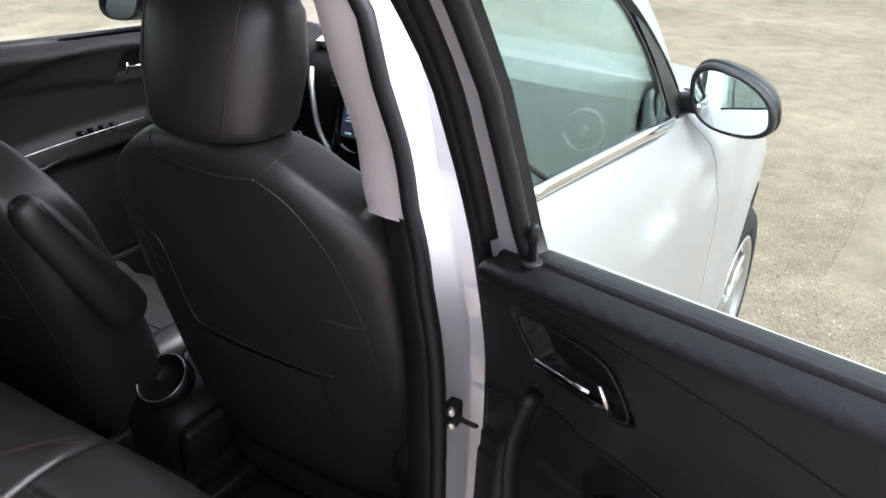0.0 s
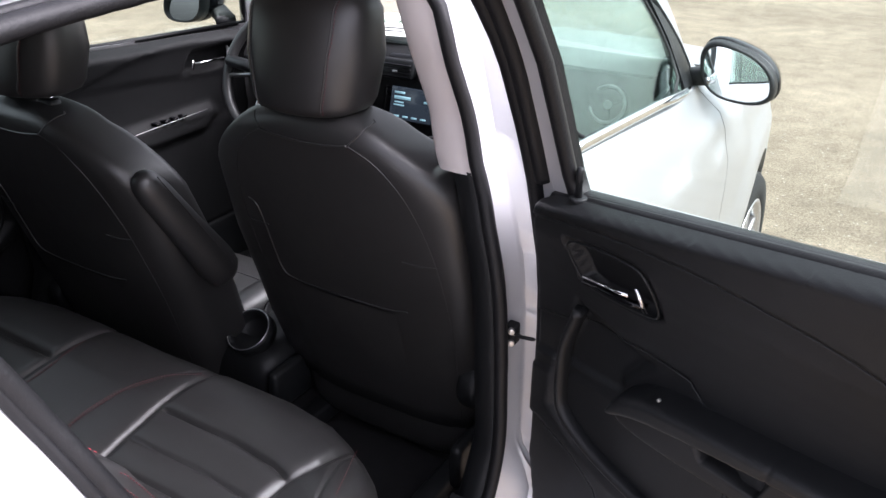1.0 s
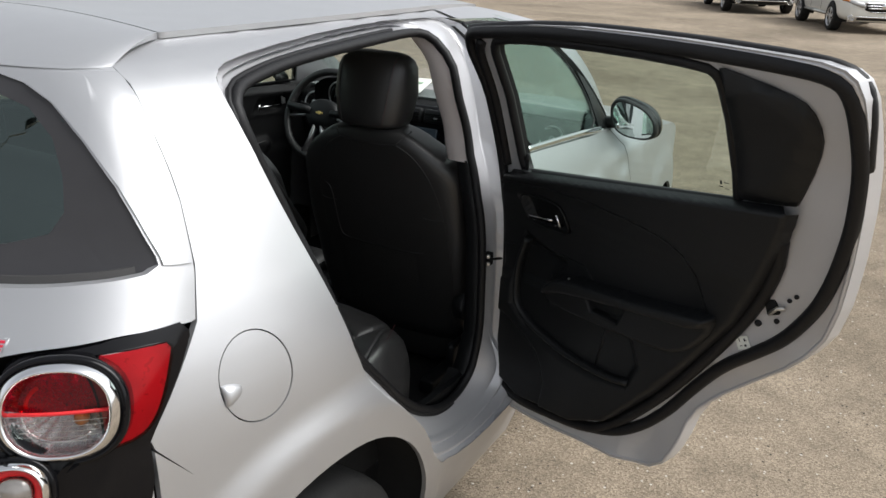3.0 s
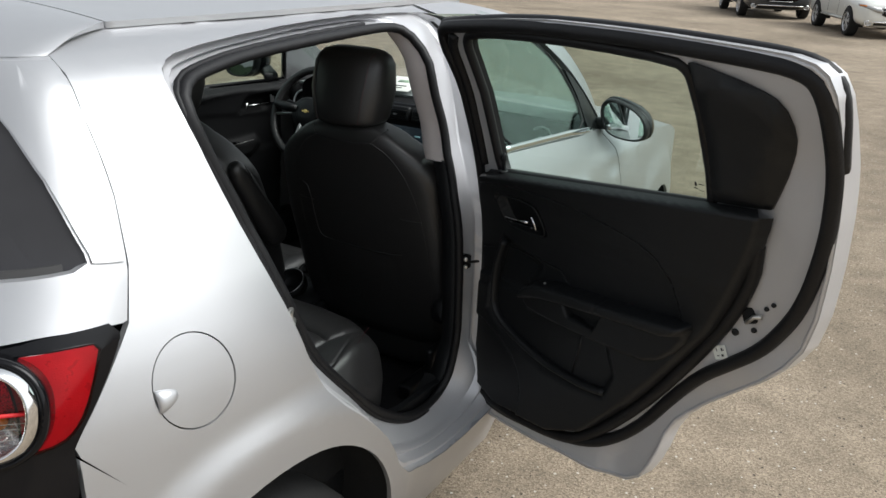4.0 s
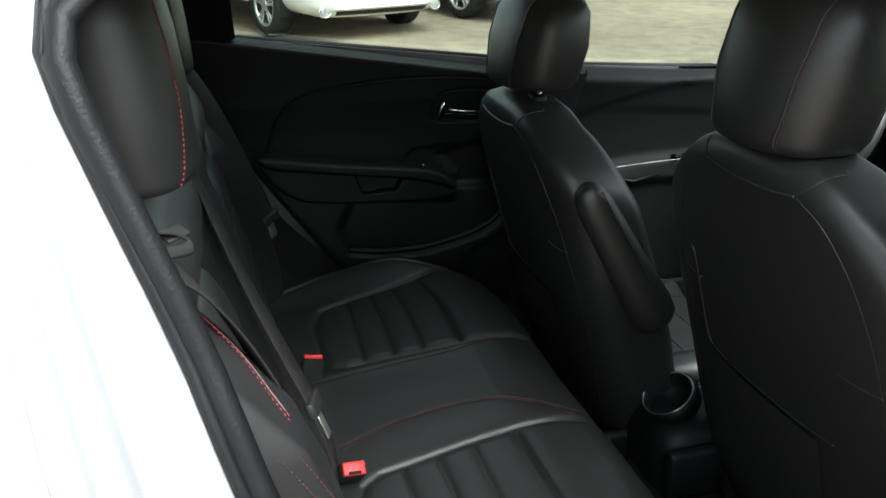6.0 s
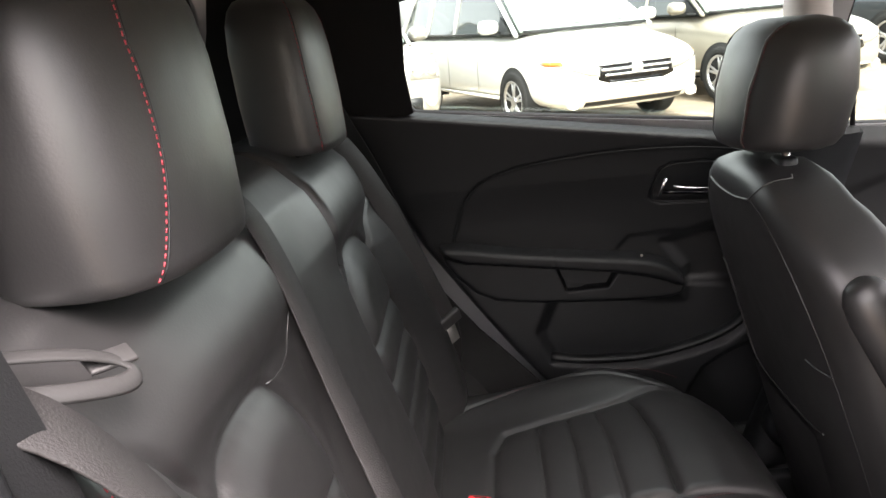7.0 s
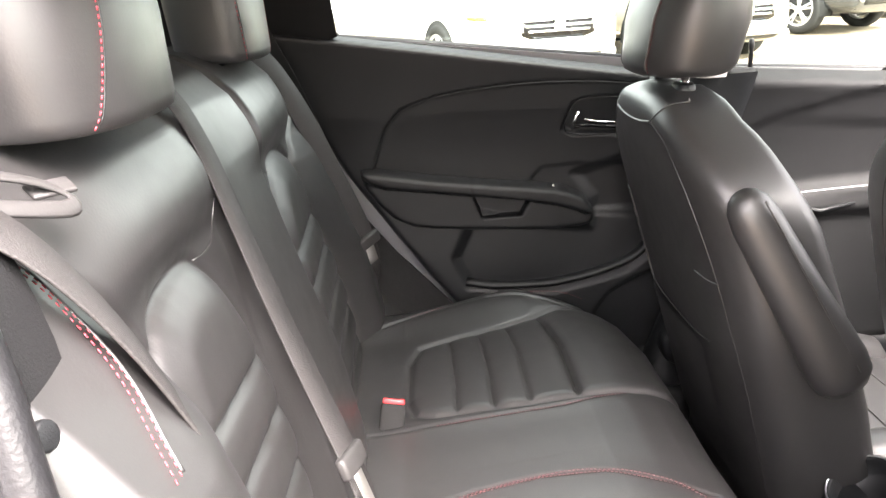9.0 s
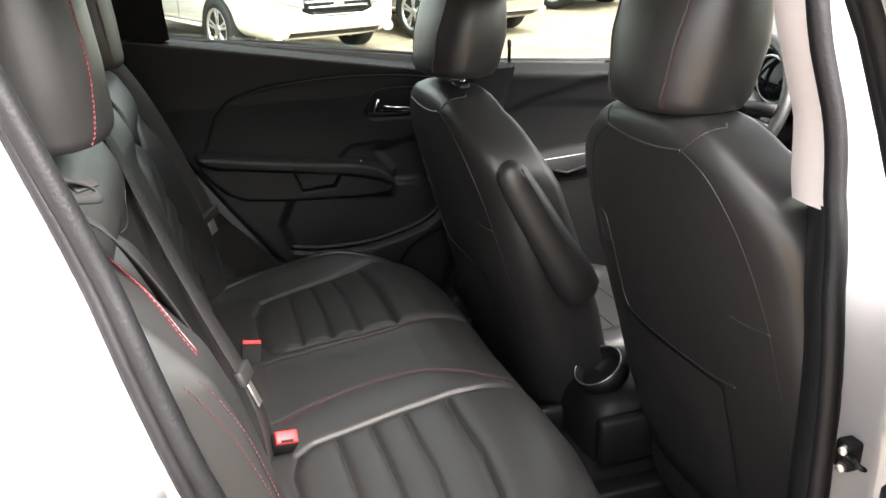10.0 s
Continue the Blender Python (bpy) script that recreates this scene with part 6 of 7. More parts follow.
# ---- belts and buckles ----
GREYCLIP = material("grey_plastic", (0.030, 0.029, 0.029), 0.5, 0, 0.1, 300, 0.1, 20, spec=0.4)
def belt_strap(points, width, label, across, tongue=None, thick=0.0013):
    """A flat belt along points; across: the way of its width at each point."""
    b = empty("seat_belt", label, "seat belt", "rear seat belts", at=points[-1])
    P = resample(chaikin(points, 2, False), 48)
    A = resample(chaikin(across, 2, False), 48)
    bm = bmesh.new()
    rows = []
    for i in range(len(P)):
        t = Vector(P[min(i + 1, len(P) - 1)] - P[max(i - 1, 0)]).normalized()
        a = Vector(A[i])
        a = (a - t * a.dot(t)).normalized()
        n = t.cross(a)
        p = Vector(P[i])
        rows.append([p + a * (width / 2) * u + n * thick * v for u, v in ((-1, -0.4), (-0.97, -1), (0.97, -1), (1, -0.4), (1, 0.4), (0.97, 1), (-0.97, 1), (-1, 0.4))])
    part("webbing", loft(rows), WEBBING, b, "dark grey woven webbing", angle=50)
    if tongue is not None:
        m = Vector(tongue)
        k = int(np.argmin(np.linalg.norm(P - np.array(tongue), axis=1)))
        t = Vector(P[min(k + 2, 47)] - P[k - 2]).normalized()
        a = Vector(A[k])
        a = (a - t * a.dot(t)).normalized()
        n = t.cross(a)
        M = Matrix((a, t, n)).transposed().to_4x4()
        part("tongue", block(m.x, m.y, m.z, width * 1.30, 0.028, 0.014, 0.005, 2, M), GREYCLIP, b, "grey plastic buckle tongue")
        part("tongue_blade", block(*(m + t * 0.035), 0.022, 0.045, 0.003, 0.001, 1, M), STEEL, b, "bright steel blade")
    return b


belt_strap([(0.125, 0.19, 1.205), (0.122, 0.270, 1.236), (0.121, 0.325, 1.206), (0.122, 0.357, 1.135), (0.134, 0.385, 1.05), (0.152, 0.418, 0.96), (0.178, 0.458, 0.865), (0.207, 0.497, 0.780), (0.214, 0.520, 0.70), (0.214, 0.525, 0.62)], 0.048, "dark grey centre seat belt over the rear backrest",
           [(0.98, 0.05, -0.1)] * 4 + [(0.97, -0.10, -0.1)] * 3 + [(0.95, -0.25, -0.1)] * 3, (0.207, 0.497, 0.780))
belt_strap([(-0.468, 0.20, 1.200), (-0.472, 0.285, 1.228), (-0.482, 0.333, 1.185), (-0.508, 0.385, 1.08), (-0.540, 0.432, 0.95), (-0.583, 0.482, 0.805), (-0.622, 0.486, 0.725), (-0.655, 0.470, 0.655), (-0.668, 0.455, 0.60)], 0.047, "dark grey outer seat belt beside the far door",
           [(0.80, -0.5, -0.28)] * 6 + [(0.55, -0.8, -0.2)] * 3, (-0.583, 0.482, 0.805))
belt_strap([(0.640, 0.19, 1.195), (0.622, 0.280, 1.222), (0.590, 0.352, 1.190), (0.560, 0.392, 1.120), (0.540, 0.424, 1.040), (0.520, 0.452, 0.95), (0.506, 0.478, 0.85), (0.505, 0.492, 0.75), (0.52, 0.50, 0.62)], 0.050, "dark grey outer seat belt beside the open door",
           [(0.85, 0.30, -0.30)] * 3 + [(0.72, 0.62, 0.05)] * 6, (0.505, 0.489, 0.77))
for cx in (0.632, -0.47):
    gd = part("belt_guide", block(cx, 0.250, 1.222, 0.085, 0.050, 0.024, 0.010, 3), PLASTIC, bench, "grey belt guide")


part_clip = part("belt_clip", tube(chaikin([(0.640, 0.250, 1.226), (0.585, 0.296, 1.216), (0.530, 0.340, 1.198), (0.502, 0.360, 1.180), (0.508, 0.368, 1.170), (0.536, 0.360, 1.176), (0.590, 0.318, 1.196), (0.650, 0.270, 1.208)], 2, False), 0.0065, 8, False, 0.35), GREYCLIP, bench, "grey plastic belt retainer")
part("clip_tab", block(0.508, 0.352, 1.184, 0.030, 0.016, 0.004, 0.0015, 2, Matrix.Rotation(radians(-40), 4, "Z") @ Matrix.Rotation(radians(-25), 4, "X")), GREYCLIP, part_clip)


def buckle(x, y, z, tilt):
    """A belt buckle lying in the gap of the bench; (x, y, z) is the middle of its red face."""
    c = Vector((x, y, z))
    M = Matrix.Rotation(radians(tilt), 4, "Y") @ Matrix.Rotation(radians(-8), 4, "X")
    at = lambda u, v, w: c + M @ Vector((u, v, w))
    b = empty("belt_buckle", "black belt buckle with a red button in the bench gap", "belt buckle", "belt buckles", at=tuple(at(0, 0, -0.06)))
    part("buckle_body", block(*at(0, 0, -0.034), 0.026, 0.042, 0.062, 0.005, 2, M), UNDER, b, "black buckle body")
    button = part("press_button", block(*at(0, 0, 0), 0.022, 0.037, 0.009, 0.0025, 2, M), REDBTN, b, "red press button")
    part("belt_slot", block(*at(0.0075, 0, 0.0042), 0.005, 0.021, 0.002, 0.0006, 1, M), UNDER, button, "dark slot")


buckle(0.212, 0.552, 0.654, 42)
buckle(-0.190, 0.532, 0.640, -25)

# ---- dashboard, wheel, console ----
dash = empty("dashboard", "black dashboard with a gloss centre stack and a touch screen", "dashboard", at=(0, 2.1, 0.6))
prof = chaikin([(1.98, 0.62), (1.97, 0.74), (1.985, 0.84), (1.965, 0.93), (1.955, 1.01), (1.97, 1.060), (2.03, 1.085), (2.20, 1.085), (2.36, 1.045), (2.36, 0.60)], 2)
part("dash_body", loft([[(x, p[0] + 0.10 * (x / 0.7) ** 4 - 0.02 * math.exp(-(x / 0.2) ** 2), p[1] - 0.02 * (x / 0.7) ** 2) for p in prof] for x in np.linspace(-0.70, 0.70, 25)]), SOFT, dash)
DASHTOP = material("grey_dash_pad", (0.15, 0.17, 0.165), 0.7, 0, 0.4, 500, 0.1, 10, spec=0.3)
part("dash_pad", sheet([[(-0.66, 2.03), (0.66, 2.03), (0.66, 2.33), (-0.66, 2.33)]], 0.06, lambda x, y, off: np.stack([x, y + 0.06 * (x / 0.7) ** 4, 1.092 - 0.16 * np.clip(y - 2.17, 0, None) - 0.02 * (x / 0.7) ** 2 - off], 1), 0.008), DASHTOP, dash, "grey dashboard top pad")
tilt = Matrix.Rotation(radians(-14), 4, "X")
SX = 0.036
stack = part("centre_panel", block(SX, 1.945, 0.895, 0.25, 0.05, 0.36, 0.02, 3, tilt), GLOSS, dash, "gloss black centre stack")
scr = part("touch_screen", block(SX, 1.916, 0.945, 0.152, 0.012, 0.092, 0.004, 2, tilt), SCREEN, stack, "lit touch screen with small unreadable text")
for k, (u, v, w, h) in enumerate(((-0.045, 0.030, 0.035, 0.006), (-0.035, 0.016, 0.055, 0.009), (-0.045, 0.003, 0.03, 0.004), (-0.045, -0.005, 0.035, 0.004), (0.05, 0.012, 0.025, 0.006), (-0.05, -0.036, 0.018, 0.005), (-0.02, -0.036, 0.018, 0.005), (0.01, -0.036, 0.018, 0.005), (0.04, -0.036, 0.018, 0.005))):
    c = Vector((SX, 1.916, 0.945)) + tilt @ Vector((u, -0.0065, v))
    part("screen_mark", block(*c, w, 0.0012, h, 0, 1, tilt), SCREENTEXT, scr)
for s in (-1, 1):
    part("stack_trim", tube(chaikin([(SX + s * 0.185, 1.93, 1.055), (SX + s * 0.168, 1.905, 1.02), (SX + s * 0.158, 1.90, 0.96), (SX + s * 0.150, 1.905, 0.90), (SX + s * 0.118, 1.915, 0.84), (SX + s * 0.108, 1.925, 0.78)], 2, False), 0.008, 8, False, 0.7), SILVER, dash, "curved satin silver trim")
    part("dial", disc((SX + s * 0.052, 1.932, 0.760), (0, -0.97, 0.24), 0.027, 0.035, 28, 0.004), PLASTIC, stack, "round heater dial")
    part("dial_ring", tube([Vector((SX + s * 0.052, 1.916, 0.764)) + Vector((math.cos(a) * 0.0275, -math.sin(a) * 0.006, math.sin(a) * 0.0265)) for a in np.linspace(0, 2 * math.pi, 28, endpoint=False)], 0.003, 6, True), CHROME, stack)
    vent = part("air_vent", block(SX + s * 0.066, 1.945, 1.035, 0.118, 0.03, 0.056, 0.008, 2, tilt), PLASTIC, dash, "black air vent")
    for k in range(4):
        part("vent_slat", block(SX + s * 0.066, 1.930, 1.018 + 0.011 * k, 0.104, 0.012, 0.003, 0.001, 1), GLOSS, vent)
    part("vent_tab", block(SX + s * 0.066, 1.924, 1.033, 0.016, 0.008, 0.006, 0.002), SILVER, vent)
for s in (1, -1):
    C = Vector((s * 0.575, 2.005, 1.005))
    N, U = Vector((0, -0.94, 0.34)), Vector((0, 0.34, 0.94))
    at = lambda a, r, h: C + Vector((1, 0, 0)) * r * math.cos(a) + U * r * math.sin(a) + N * h
    ang = np.linspace(0, 2 * math.pi, 36, endpoint=False)
    vent = part("round_vent", loft([[at(a, r, h) for a in ang] for r, h in ((0.052, -0.06), (0.052, 0.0), (0.047, 0.006), (0.040, 0.0), (0.038, -0.02), (0.004, -0.02))]), PLASTIC, dash, "round air vent with a bright ring")
    part("vent_ring", tube([at(a, 0.046, 0.006) for a in ang], 0.0045, 8, True), SILVER, vent, "satin silver ring")
    part("vent_hub", disc(tuple(C + N * 0.0), tuple(N), 0.012, 0.014, 18, 0.003), SILVER, vent)
    for a in (0.3, 0.3 + math.pi / 2, 0.3 + math.pi, 0.3 + 1.5 * math.pi):
        part("vent_vane", tube([at(a, 0.010, -0.004), at(a, 0.041, -0.004)], 0.003, 6), PLASTIC, vent)
part("stack_arc", tube([(SX + 0.085 * math.sin(a), 1.918 - 0.004, 0.878 - 0.022 * math.cos(a)) for a in np.linspace(-1.35, 1.35, 18)], 0.004, 6), SILVER, stack, "silver arc under the screen")
for k in range(5):
    part("stack_button", disc((SX - 0.06 + 0.03 * k, 1.922, 0.872), (0, -0.97, 0.24), 0.007, 0.008, 14, 0.002), PLASTIC, stack)
part("cluster_hood", loft([ring(-0.345, y, 1.075, a, b, 2.6, 28, "xz") for y, a, b in ((1.93, 0.13, 0.06), (1.90, 0.145, 0.072), (1.92, 0.15, 0.075), (2.05, 0.15, 0.07), (2.15, 0.12, 0.04))]), SOFT, dash, "instrument hood")
part("cluster_face", disc((-0.345, 1.905, 1.075), (0, -1, 0.2), 0.055, 0.02, 28, 0.004), GLOSS, dash)
part("cluster_rim", tube([(-0.345 + 0.06 * math.cos(a), 1.893 - 0.004 * math.sin(a), 1.075 + 0.06 * math.sin(a)) for a in np.linspace(0, 2 * math.pi, 30, endpoint=False)], 0.0035, 6, True), SILVER, dash)

wheel = empty("steering_wheel", "black steering wheel with silver spokes", "steering wheel", at=(-0.345, 1.80, 1.0))
WC = Vector((-0.345, 1.775, 1.015))
WN = Vector((0, -0.905, 0.425))
WU = Vector((0, 0.425, 0.905))
wp = lambda a, r, h=0.0: WC + Vector((1, 0, 0)) * r * math.cos(a) + WU * r * math.sin(a) + WN * h
part("wheel_rim", tube([wp(a, 0.182) for a in np.linspace(0, 2 * math.pi, 64, endpoint=False)], 0.0155, 12, True), LEATHER, wheel, "leather wheel rim")
part("hub", loft([[wp(a, r * (1 + 0.15 * math.cos(2 * a)), h) for a in np.linspace(0, 2 * math.pi, 32, endpoint=False)] for r, h in ((0.055, -0.05), (0.072, -0.02), (0.074, 0.012), (0.060, 0.026), (0.02, 0.030))]), PLASTIC, wheel)
for a, mat, r in ((0.10, PLASTIC, 0.030), (math.pi - 0.10, PLASTIC, 0.030), (-0.14, SILVER, 0.010), (math.pi + 0.14, SILVER, 0.010), (-math.pi / 2 + 0.30, SILVER, 0.015), (-math.pi / 2 - 0.30, SILVER, 0.015)):
    part("spoke", tube([wp(a, 0.05, 0.012), wp(a, 0.11, 0.002), wp(a, 0.176, 0.0)], r, 8, False, 0.6), mat, wheel, "satin silver spoke" if mat is SILVER else "black spoke")
part("hub_mark", loft([[WC + Vector((x * k, 0, 0)) + WU * z * k + WN * h for x, z in ((-0.022, -0.005), (-0.008, -0.005), (-0.006, -0.009), (0.010, -0.009), (0.009, -0.004), (0.024, -0.003), (0.020, 0.005), (0.008, 0.005), (0.007, 0.009), (-0.009, 0.009), (-0.008, 0.004), (-0.024, 0.004))] for k, h in ((0.75, 0.028), (0.75, 0.0325), (0.62, 0.034))]), GOLD, wheel, "plain gold maker's mark", smooth=False)
part("column", tube([(-0.345, 1.80, 1.0), (-0.345, 1.96, 0.93)], 0.045, 16), PLASTIC, wheel)
for s in (-1, 1):
    part("stalk", tube([(-0.345 + s * 0.04, 1.83, 1.01), (-0.345 + s * 0.15, 1.815, 1.04)], 0.009, 8), PLASTIC, wheel)

key = empty("key_tag", "small yellow tag hanging by the steering column", "key tag", at=(-0.20, 1.925, 0.79))
part("tag", block(-0.20, 1.925, 0.825, 0.020, 0.004, 0.065, 0.002), YELLOW, key, "bright yellow tag")
part("tag_ring", tube([(-0.20 + 0.010 * math.cos(a), 1.925, 0.866 + 0.010 * math.sin(a)) for a in np.linspace(0, 2 * math.pi, 16, endpoint=False)], 0.0015, 5, True), STEEL, key)

notice = empty("paper_notice", "white paper notice lying on the dashboard under the windscreen", "paper", at=(-0.12, 2.13, 1.095))
pm = Matrix.Rotation(radians(14), 4, "X") @ Matrix.Rotation(radians(6), 4, "Z")
part("notice_sheet", block(-0.15, 2.09, 1.122, 0.21, 0.15, 0.002, 0.0005, 1, pm), PAPER, notice)
for k, (u, v, w, h, mt) in enumerate(((-0.06, 0.03, 0.10, 0.035, GREENINK), (0.06, 0.03, 0.09, 0.035, GREENINK), (0.0, -0.03, 0.20, 0.012, INK), (0.0, -0.055, 0.16, 0.010, INK))):
    c = Vector((-0.15, 2.09, 1.122)) + pm @ Vector((u * 0.72, v * 0.8, 0.0016))
    part("printed_bar", block(*c, w * 0.72, h * 0.7, 0.0006, 0, 1, pm), mt, notice)

console = empty("centre_console", "black centre console with a rear cup holder", "console", at=(0, 1.5, 0.3))
rows = []
for y, w, z in ((1.195, 0.060, 0.42), (1.205, 0.088, 0.465), (1.225, 0.104, 0.490), (1.26, 0.112, 0.505), (1.36, 0.112, 0.515), (1.50, 0.092, 0.50), (1.70, 0.10, 0.54), (1.84, 0.11, 0.66), (1.93, 0.12, 0.76), (1.97, 0.12, 0.78)):
    rows.append([(p[0] - 0.030 * float(1 - sstep(y, 1.4, 1.7)), y, p[2]) for p in ring(0, y, (z + 0.26) / 2, w, (z - 0.26) / 2, 3.6, 32, "xz")])
part("console_body", loft(rows), PLASTIC, console)
cupm = Vector((0.05, -0.55, 0.83)).normalized()
cu = Vector((1, 0, 0))
cv = cupm.cross(cu)
for cc, rr in ((Vector((-0.022, 1.258, 0.532)), 0.055), (Vector((-0.030, 1.385, 0.528)), 0.046)):
    hold = part("cup_holder", loft([[cc + cu * r * math.cos(a) + cv * r * math.sin(a) + cupm * h for a in np.linspace(0, 2 * math.pi, 32, endpoint=False)] for r, h in ((rr + 0.006, -0.03), (rr + 0.006, 0.004), (rr, 0.008), (rr - 0.004, 0.002), (rr - 0.008, -0.06), (0.004, -0.062))]), PLASTIC, console, "round cup holder")
    part("cup_rim", tube([cc + cu * (rr + 0.001) * math.cos(a) + cv * (rr + 0.001) * math.sin(a) + cupm * 0.008 for a in np.linspace(0, 2 * math.pi, 32, endpoint=False)], 0.0015, 6, True), SILVER if cc.y < 1.3 else GLOSS, hold, "thin bright rim" if cc.y < 1.3 else "gloss black rim")
part("gear_boot", loft([ring(0, 1.62, z, a, a * 1.3, 2.4, 20) for z, a in ((0.52, 0.055), (0.56, 0.042), (0.60, 0.022))]), LEATHER, console)
part("gear_knob", loft([ring(0, 1.60, z, a, a * 1.2, 2.2, 20) for z, a in ((0.60, 0.012), (0.66, 0.012), (0.67, 0.024), (0.70, 0.028), (0.725, 0.022), (0.732, 0.008))]), GLOSS, console)

mat = part("floor_mat", sheet([chaikin([(0.16, 1.03), (0.62, 1.03), (0.64, 1.10), (0.62, 1.34), (0.20, 1.34), (0.15, 1.28)], 2)], 0.03, lambda x, y, off: np.stack([x, y, 0.300 + 0.006 * np.sin(18 * x + 7 * y) * np.cos(15 * y) - off], 1), 0.006), CARPET)
tagged(mat, "black carpet mat on the rear footwell floor", "floor mat")

# ---- striker and check strap in the doorway ----
part("striker_plate", block(0.772, 0.352, 0.945, 0.012, 0.035, 0.060, 0.004, 2, Matrix.Rotation(radians(-35), 4, "Z")), STEEL, car, "zinc striker plate")
part("striker_loop", tube([(0.778, 0.352, 0.968), (0.765, 0.378, 0.972), (0.752, 0.400, 0.966), (0.748, 0.402, 0.952), (0.750, 0.400, 0.938), (0.762, 0.378, 0.930), (0.776, 0.352, 0.926)], 0.0055, 10), STEEL, car, "bright zinc striker loop")
part("striker_roller", tube([(0.765, 0.380, 0.931), (0.748, 0.406, 0.939)], 0.009, 12), STEEL, car)
strap = part("check_strap", tube([(0.738, 1.172, 0.822), (0.762, 1.154, 0.830), (0.795, 1.132, 0.848)], 0.007, 8, False, 0.5), RUBBER, car, "black door check strap")
part("strap_bracket", block(0.736, 1.174, 0.820, 0.024, 0.024, 0.040, 0.005), UNDER, strap)
for dz in (-0.012, 0.012):
    part("strap_bolt", disc((0.742, 1.160, 0.820 + dz), (0.4, -0.9, 0), 0.006, 0.010, 10, 0.001), STEEL, strap)


# ---- ground: one sheet of worn asphalt to the horizon ----
def lot(x, y):
    """Height of the lot: level round the car, rising gently towards the row of parked vehicles."""
    return 0.034 * max(0.0, -x - 2.0) * (1 - float(sstep(abs(y - 4.0), 9.0, 20.0))) * (1 - float(sstep(-x, 18, 30)))


def make_ground():
    bm = bmesh.new()
    xs = np.r_[-1500, -300, -80, np.linspace(-30, 30, 61), 80, 300, 1500]
    grid = [[bm.verts.new((x, y, lot(x, y))) for x in xs] for y in xs]
    for a, b in zip(grid, grid[1:]):
        for k in range(len(xs) - 1):
            bm.faces.new((a[k], a[k + 1], b[k + 1], b[k]))
    ob = part("ground", bm, GROUND)
    return tagged(ob, "worn sandy grey asphalt car park", "ground", kind="structure")


make_ground()

# ---- vehicles parked across the lot ----
WHITEP = material("white_paint", (0.74, 0.74, 0.70), 0.25, 0, 0.02, 100, 0.04, 2, coat=0.8)
GREYP = material("silver_grey_paint", (0.42, 0.41, 0.38), 0.3, 0.6, 0.02, 100, 0.05, 2, coat=0.6)
TANP = material("champagne_paint", (0.36, 0.33, 0.27), 0.3, 0.5, 0.02, 100, 0.05, 2, coat=0.6)
DARKP = material("dark_paint", (0.035, 0.04, 0.045), 0.25, 0.2, 0.02, 100, 0.1, 2, coat=0.8)
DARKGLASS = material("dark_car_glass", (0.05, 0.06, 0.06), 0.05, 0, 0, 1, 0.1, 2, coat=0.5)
# the sky's reflection on the windscreens is put into this pale base colour
SKYGLASS = material("pale_windscreen", (0.30, 0.37, 0.34), 0.06, 0, 0, 1, 0.15, 2, coat=1.0)
LAMPGLASS = material("headlamp_glass", (0.40, 0.40, 0.39), 0.12, 0.4, 0.1, 40, 0.2, 8, coat=0.8)
MESHGREY = material("grey_grille", (0.16, 0.16, 0.16), 0.4, 0.4, 0.3, 90, 0.3, 30)


